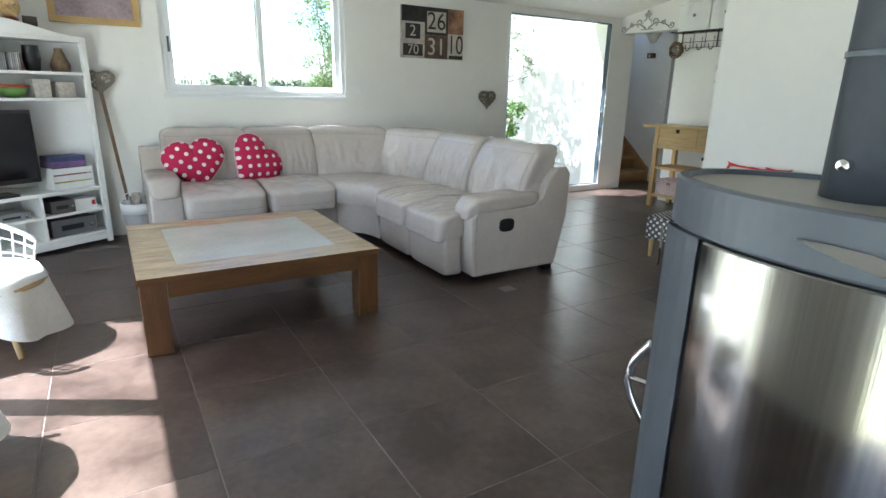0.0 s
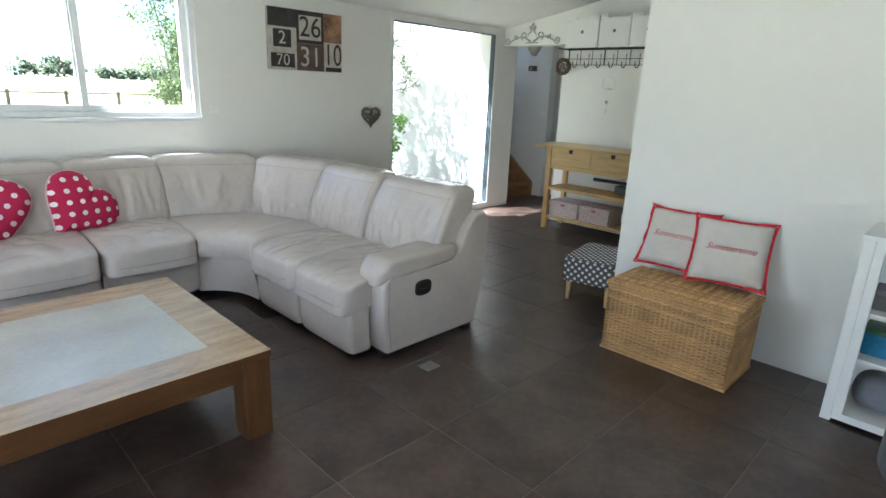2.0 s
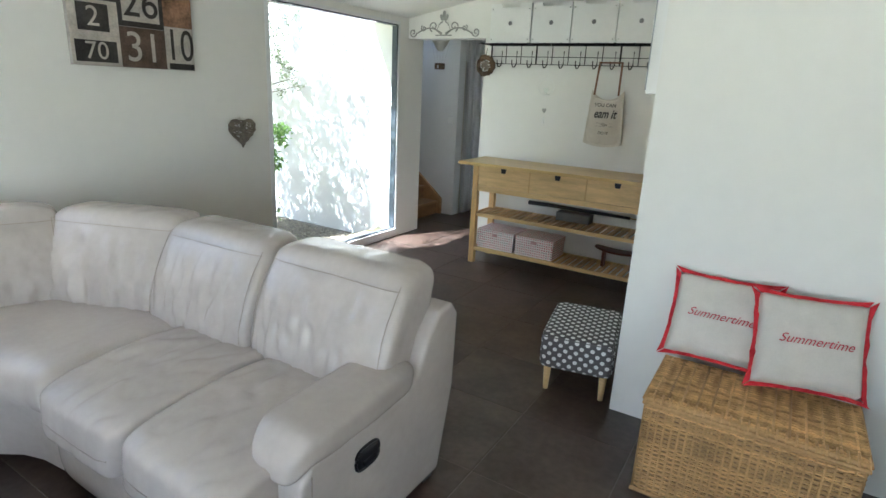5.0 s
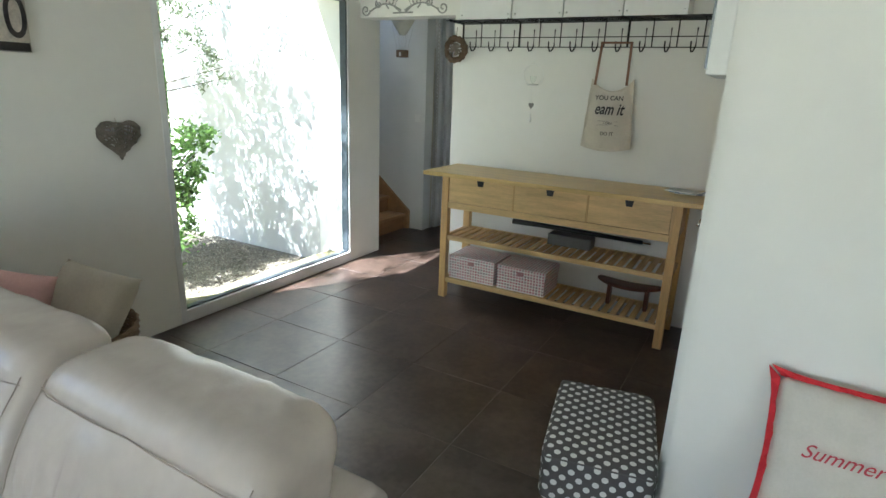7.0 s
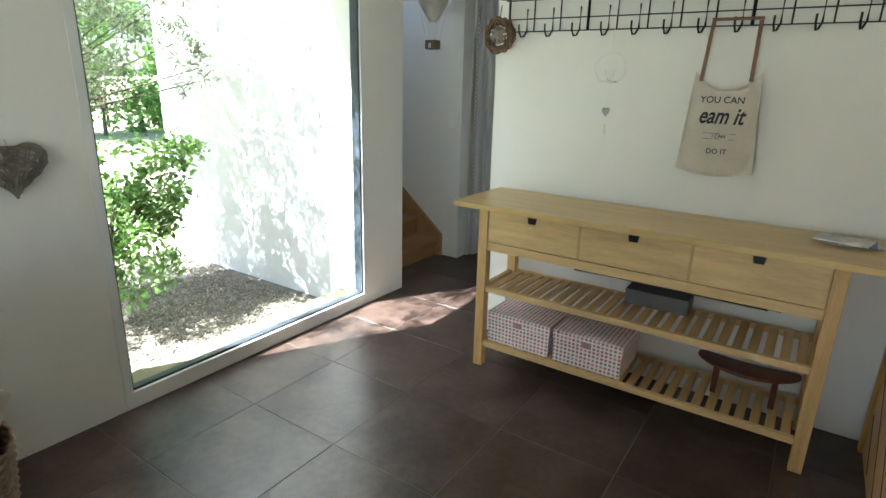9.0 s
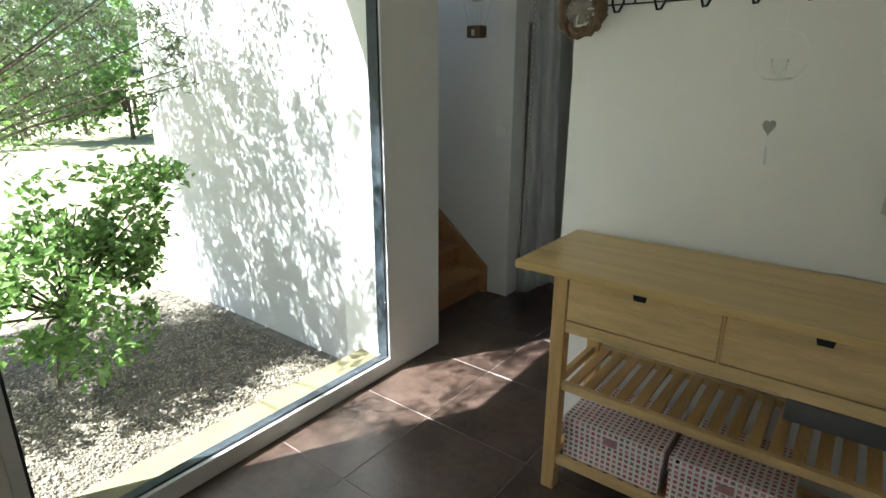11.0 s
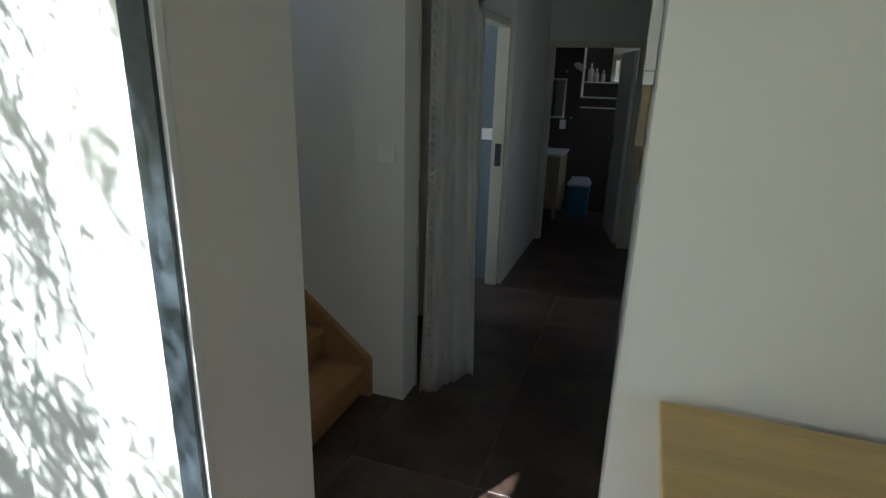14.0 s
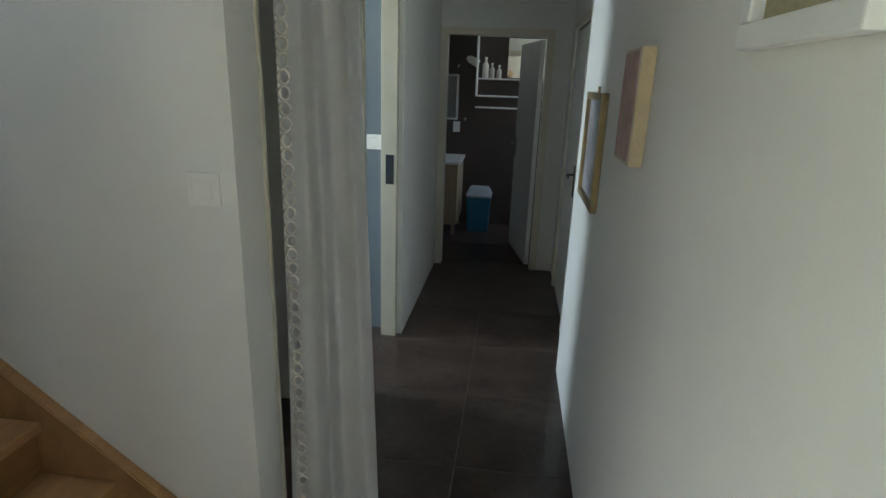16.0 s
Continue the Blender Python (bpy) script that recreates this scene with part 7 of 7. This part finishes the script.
    for s, z, w, h, col, lab in ((0.26, 0.1155, 0.38, 0.15, (0.13, 0.13, 0.135), "grey stereo receiver on the lower shelf"), (0.33, 0.3205, 0.20, 0.11, (0.10, 0.09, 0.085), "dark box on the middle shelf"), (0.72, 0.3205, 0.26, 0.06, (0.25, 0.26, 0.26), "small silver player on the middle shelf")):
        b = thing("hifi_unit", lab, "hi-fi", m=place(s, 0.17, z))
        part("body", box((-w / 2, -0.14, 0), (w / 2, 0.12, h), 0.004), material("hifi_case", col, 0.4, scale=6, vary=0.1), b)
        part("display", box((-w * 0.3, -0.1415, h * 0.35), (w * 0.2, -0.1403, h * 0.65)), M_BLACK, b)
        part("knob", move(lathe([(0, 0), (0.014, 0), (0.014, 0.012), (0, 0.014)], 14), pose(w * 0.36, -0.1403, h * 0.5, 90, 0, 0)), M_CHROME, b)
    b = thing("white_box", "small white carton with a red mark on the shelf", "box", m=place(0.13, 0.12, 0.3205))
    part("body", box((-0.10, -0.07, 0), (0.10, 0.07, 0.10), 0.003), M_WHITEP, b)
    part("mark", box((0.055, -0.0715, 0.035), (0.085, -0.0703, 0.075)), M_RED, b)
    # on top
    k = thing("twig_ball", "round ball of woven straw on top of the unit", "ornament")
    bm = bmesh.new()
    c0 = A + d * 0.48 - n * 0.1 + Vector((0, 0, 1.98))
    for q in range(26):
        ax = Vector((rnd.gauss(0, 1), rnd.gauss(0, 1), rnd.gauss(0, 1))).normalized()
        e1 = ax.orthogonal().normalized()
        e2 = ax.cross(e1)
        add_tube(bm, [c0 + 0.10 * (math.cos(a) * e1 + math.sin(a) * e2) for a in (2 * math.pi * i / 22 for i in range(22))], 0.004, 4, closed=True)
    part("straw", bm, M_PINE, k)
    v = thing("red_pot", "dark red glazed pot under the straw ball", "pot", m=Matrix.Translation(A + d * 0.48 - n * 0.1 + Vector((0, 0, 1.771))))
    part("body", lathe([(0, 0), (0.05, 0), (0.085, 0.06), (0.08, 0.12), (0.07, 0.12), (0.07, 0.06), (0, 0.02)], 22), material("red_pot_glaze", (0.22, 0.03, 0.02), 0.3), v, smooth=True)
    b = thing("photo_stand", "small dark photo block on top of the unit", "picture", m=place(0.32, 0.08, 1.771))
    part("block", box((-0.05, -0.012, 0), (0.05, 0.012, 0.15), 0.004), material("dark_wood_block", (0.10, 0.075, 0.055), 0.6), b)
    # framed picture
    p = thing("framed_picture", "wide pale wooden frame with a muted print", "picture")
    wood = material("pale_frame_wood", (0.46, 0.31, 0.12), 0.5, scale=5, vary=0.15)
    x0, x1, z0, z1, t, y = -0.10, 0.59, 1.915, 2.36, 0.055, NORTH
    for lo, hi in (((x0, y - 0.03, z0), (x1, y - 0.002, z0 + t)), ((x0, y - 0.03, z1 - t), (x1, y - 0.002, z1)), ((x0, y - 0.03, z0 + t), (x0 + t, y - 0.002, z1 - t)), ((x1 - t, y - 0.03, z0 + t), (x1, y - 0.002, z1 - t))):
        part("frame", box(lo, hi, 0.004), wood, p)
    part("print", box((x0 + t, y - 0.016, z0 + t), (x1 - t, y - 0.004, z1 - t)), material("mauve_print", (0.30, 0.23, 0.25), 0.5, scale=4, vary=0.4), p)
    # paper bin and twig heart on a stick
    b = thing("magazine_bucket", "white and grey bucket full of magazines by the sofa", "bucket", m=pose(0.355, 6.16, 0))
    part("body", lathe([(0, 0.004), (0.085, 0.004), (0.118, 0.28), (0.112, 0.28), (0.08, 0.012), (0, 0.012)], 28), material("pale_grey_plastic", (0.42, 0.41, 0.40), 0.6), b, smooth=True)
    part("band", lathe([(0.1185, 0.25), (0.124, 0.25), (0.128, 0.35), (0.120, 0.35), (0.114, 0.26)], 28), M_WHITEP, b, smooth=True)
    part("handle", tube([(0.125 * math.cos(a), 0.02, 0.34 + 0.11 * math.sin(a)) for a in (math.pi * k / 14 for k in range(15))], 0.004, 6), M_WHITEP, b)
    for k in range(6):
        q = thing("magazine", "rolled magazine standing in the bucket", "magazine", "magazines in the bucket", pose(0.355 + rnd.uniform(-0.05, 0.05), 6.16 + rnd.uniform(-0.05, 0.05), 0.0135, rnd.uniform(-8, 8), rnd.uniform(-8, 8), rnd.uniform(0, 180)))
        part("page_block", box((-0.035, -0.006, 0), (0.035, 0.006, 0.36 + 0.03 * (k % 3)), 0.002), material("magazine_paper", rnd.choice([(0.5, 0.5, 0.5), (0.1, 0.1, 0.12), (0.4, 0.35, 0.3)]), 0.4, scale=20, vary=0.5), q)
    twig_heart("heart_on_stick", (0.205, 6.30, 1.44), 0.245, "woven twig heart on a long stem against the wall", 9, (0.335, 6.17, 0.02))


def rattan_chair(m):
    c = thing("rattan_armchair", "round rattan armchair with a fluffy white throw", "armchair", "rattan armchairs", m)
    cane = material("pale_cane", (0.50, 0.36, 0.18), 0.5, scale=12, vary=0.15)
    white = material("white_fleece", (0.78, 0.78, 0.76), 0.95, scale=25, vary=0.06, bump=0.8, bump_scale=120, sheen=0.3)
    part("seat_ring", tube([(0.30 * math.cos(a), 0.30 * math.sin(a), 0.36) for a in (2 * math.pi * k / 32 for k in range(32))], 0.016, 8, closed=True), cane, c, smooth=True)
    part("seat", move(lathe([(0, -0.01), (0.29, -0.01), (0.29, 0.01), (0, 0.01)], 32), Matrix.Translation((0, 0, 0.36))), cane, c)
    for a in (40, 140, 220, 320):
        ca, sa = math.cos(radians(a)), math.sin(radians(a))
        part("leg", tube([(0.27 * ca, 0.27 * sa, 0.36), (0.25 * ca, 0.25 * sa, 0.2), (0.33 * ca, 0.33 * sa, 0.0)], 0.017, 8), cane, c, smooth=True)
    back = [(0.34 * math.cos(radians(a)), 0.34 * math.sin(radians(a)), 0.52 + 0.20 * math.sin(radians((a - 60) / 240 * 180))) for a in range(60, 301, 12)]
    part("back_rail", tube(back, 0.016, 8), M_WHITEP, c, smooth=True)
    bm = bmesh.new()
    for k in range(0, len(back)):
        a = radians(60 + 12 * k)
        add_tube(bm, [(0.30 * math.cos(a), 0.30 * math.sin(a), 0.36), back[k]], 0.006, 5)
    for q in (0.35, 0.7):
        add_tube(bm, [tuple(Vector((0.30 * math.cos(radians(60 + 12 * k)), 0.30 * math.sin(radians(60 + 12 * k)), 0.36)).lerp(Vector(back[k]), q)) for k in range(len(back))], 0.006, 5)
    part("lattice", bm, M_WHITEP, c)
    # throw: a disc over the seat whose rim falls in folds
    bm = bmesh.new()
    R, N = 14, 60
    rings = []
    for r in range(R + 1):
        ring = []
        for k in range(N):
            a = 2 * math.pi * k / N
            s = r / R * 0.66
            front = max(0.0, math.cos(a))
            if s < 0.30:
                x, z = s, 0.46 - 0.05 * (s / 0.3) ** 3 + 0.012 * noise.noise(Vector((s * 9 * math.cos(a), s * 9 * math.sin(a), 1)))
            else:
                e = s - 0.30
                x, z = 0.30 + 0.05 * e / 0.28 + 0.03 * math.sin(7 * a) * e / 0.28, 0.41 - e * (0.35 + 0.62 * front)
            ring.append(bm.verts.new((x * math.cos(a), x * math.sin(a), z)) if r or k == 0 else rings_center)
            if r == 0 and k == 0:
                rings_center = ring[0]
        rings.append(ring)
    for r in range(R):
        for k in range(N):
            j = (k + 1) % N
            vs = [rings[r][k], rings[r + 1][k], rings[r + 1][j], rings[r][j]]
            vs = list(dict.fromkeys(vs))
            if len(vs) >= 3:
                bm.faces.new(vs)
    part("throw", bm, white, c, "fluffy white throw", True)
    return c


stairs()
curtain()
switch(pose(8.12, 6.55, 1.335, 0, 0, -90))
switch(pose(10.16, 6.60, 1.26, 0, 0, -90))
hall_pictures()
hall_doors()
bathroom()
tv_corner()
chair = rattan_chair(pose(-0.50, 4.02, 0, 0, 0, -20))
copy_thing(chair, pose(-0.66, 2.75, 0, 0, 0, 10))
tiles()
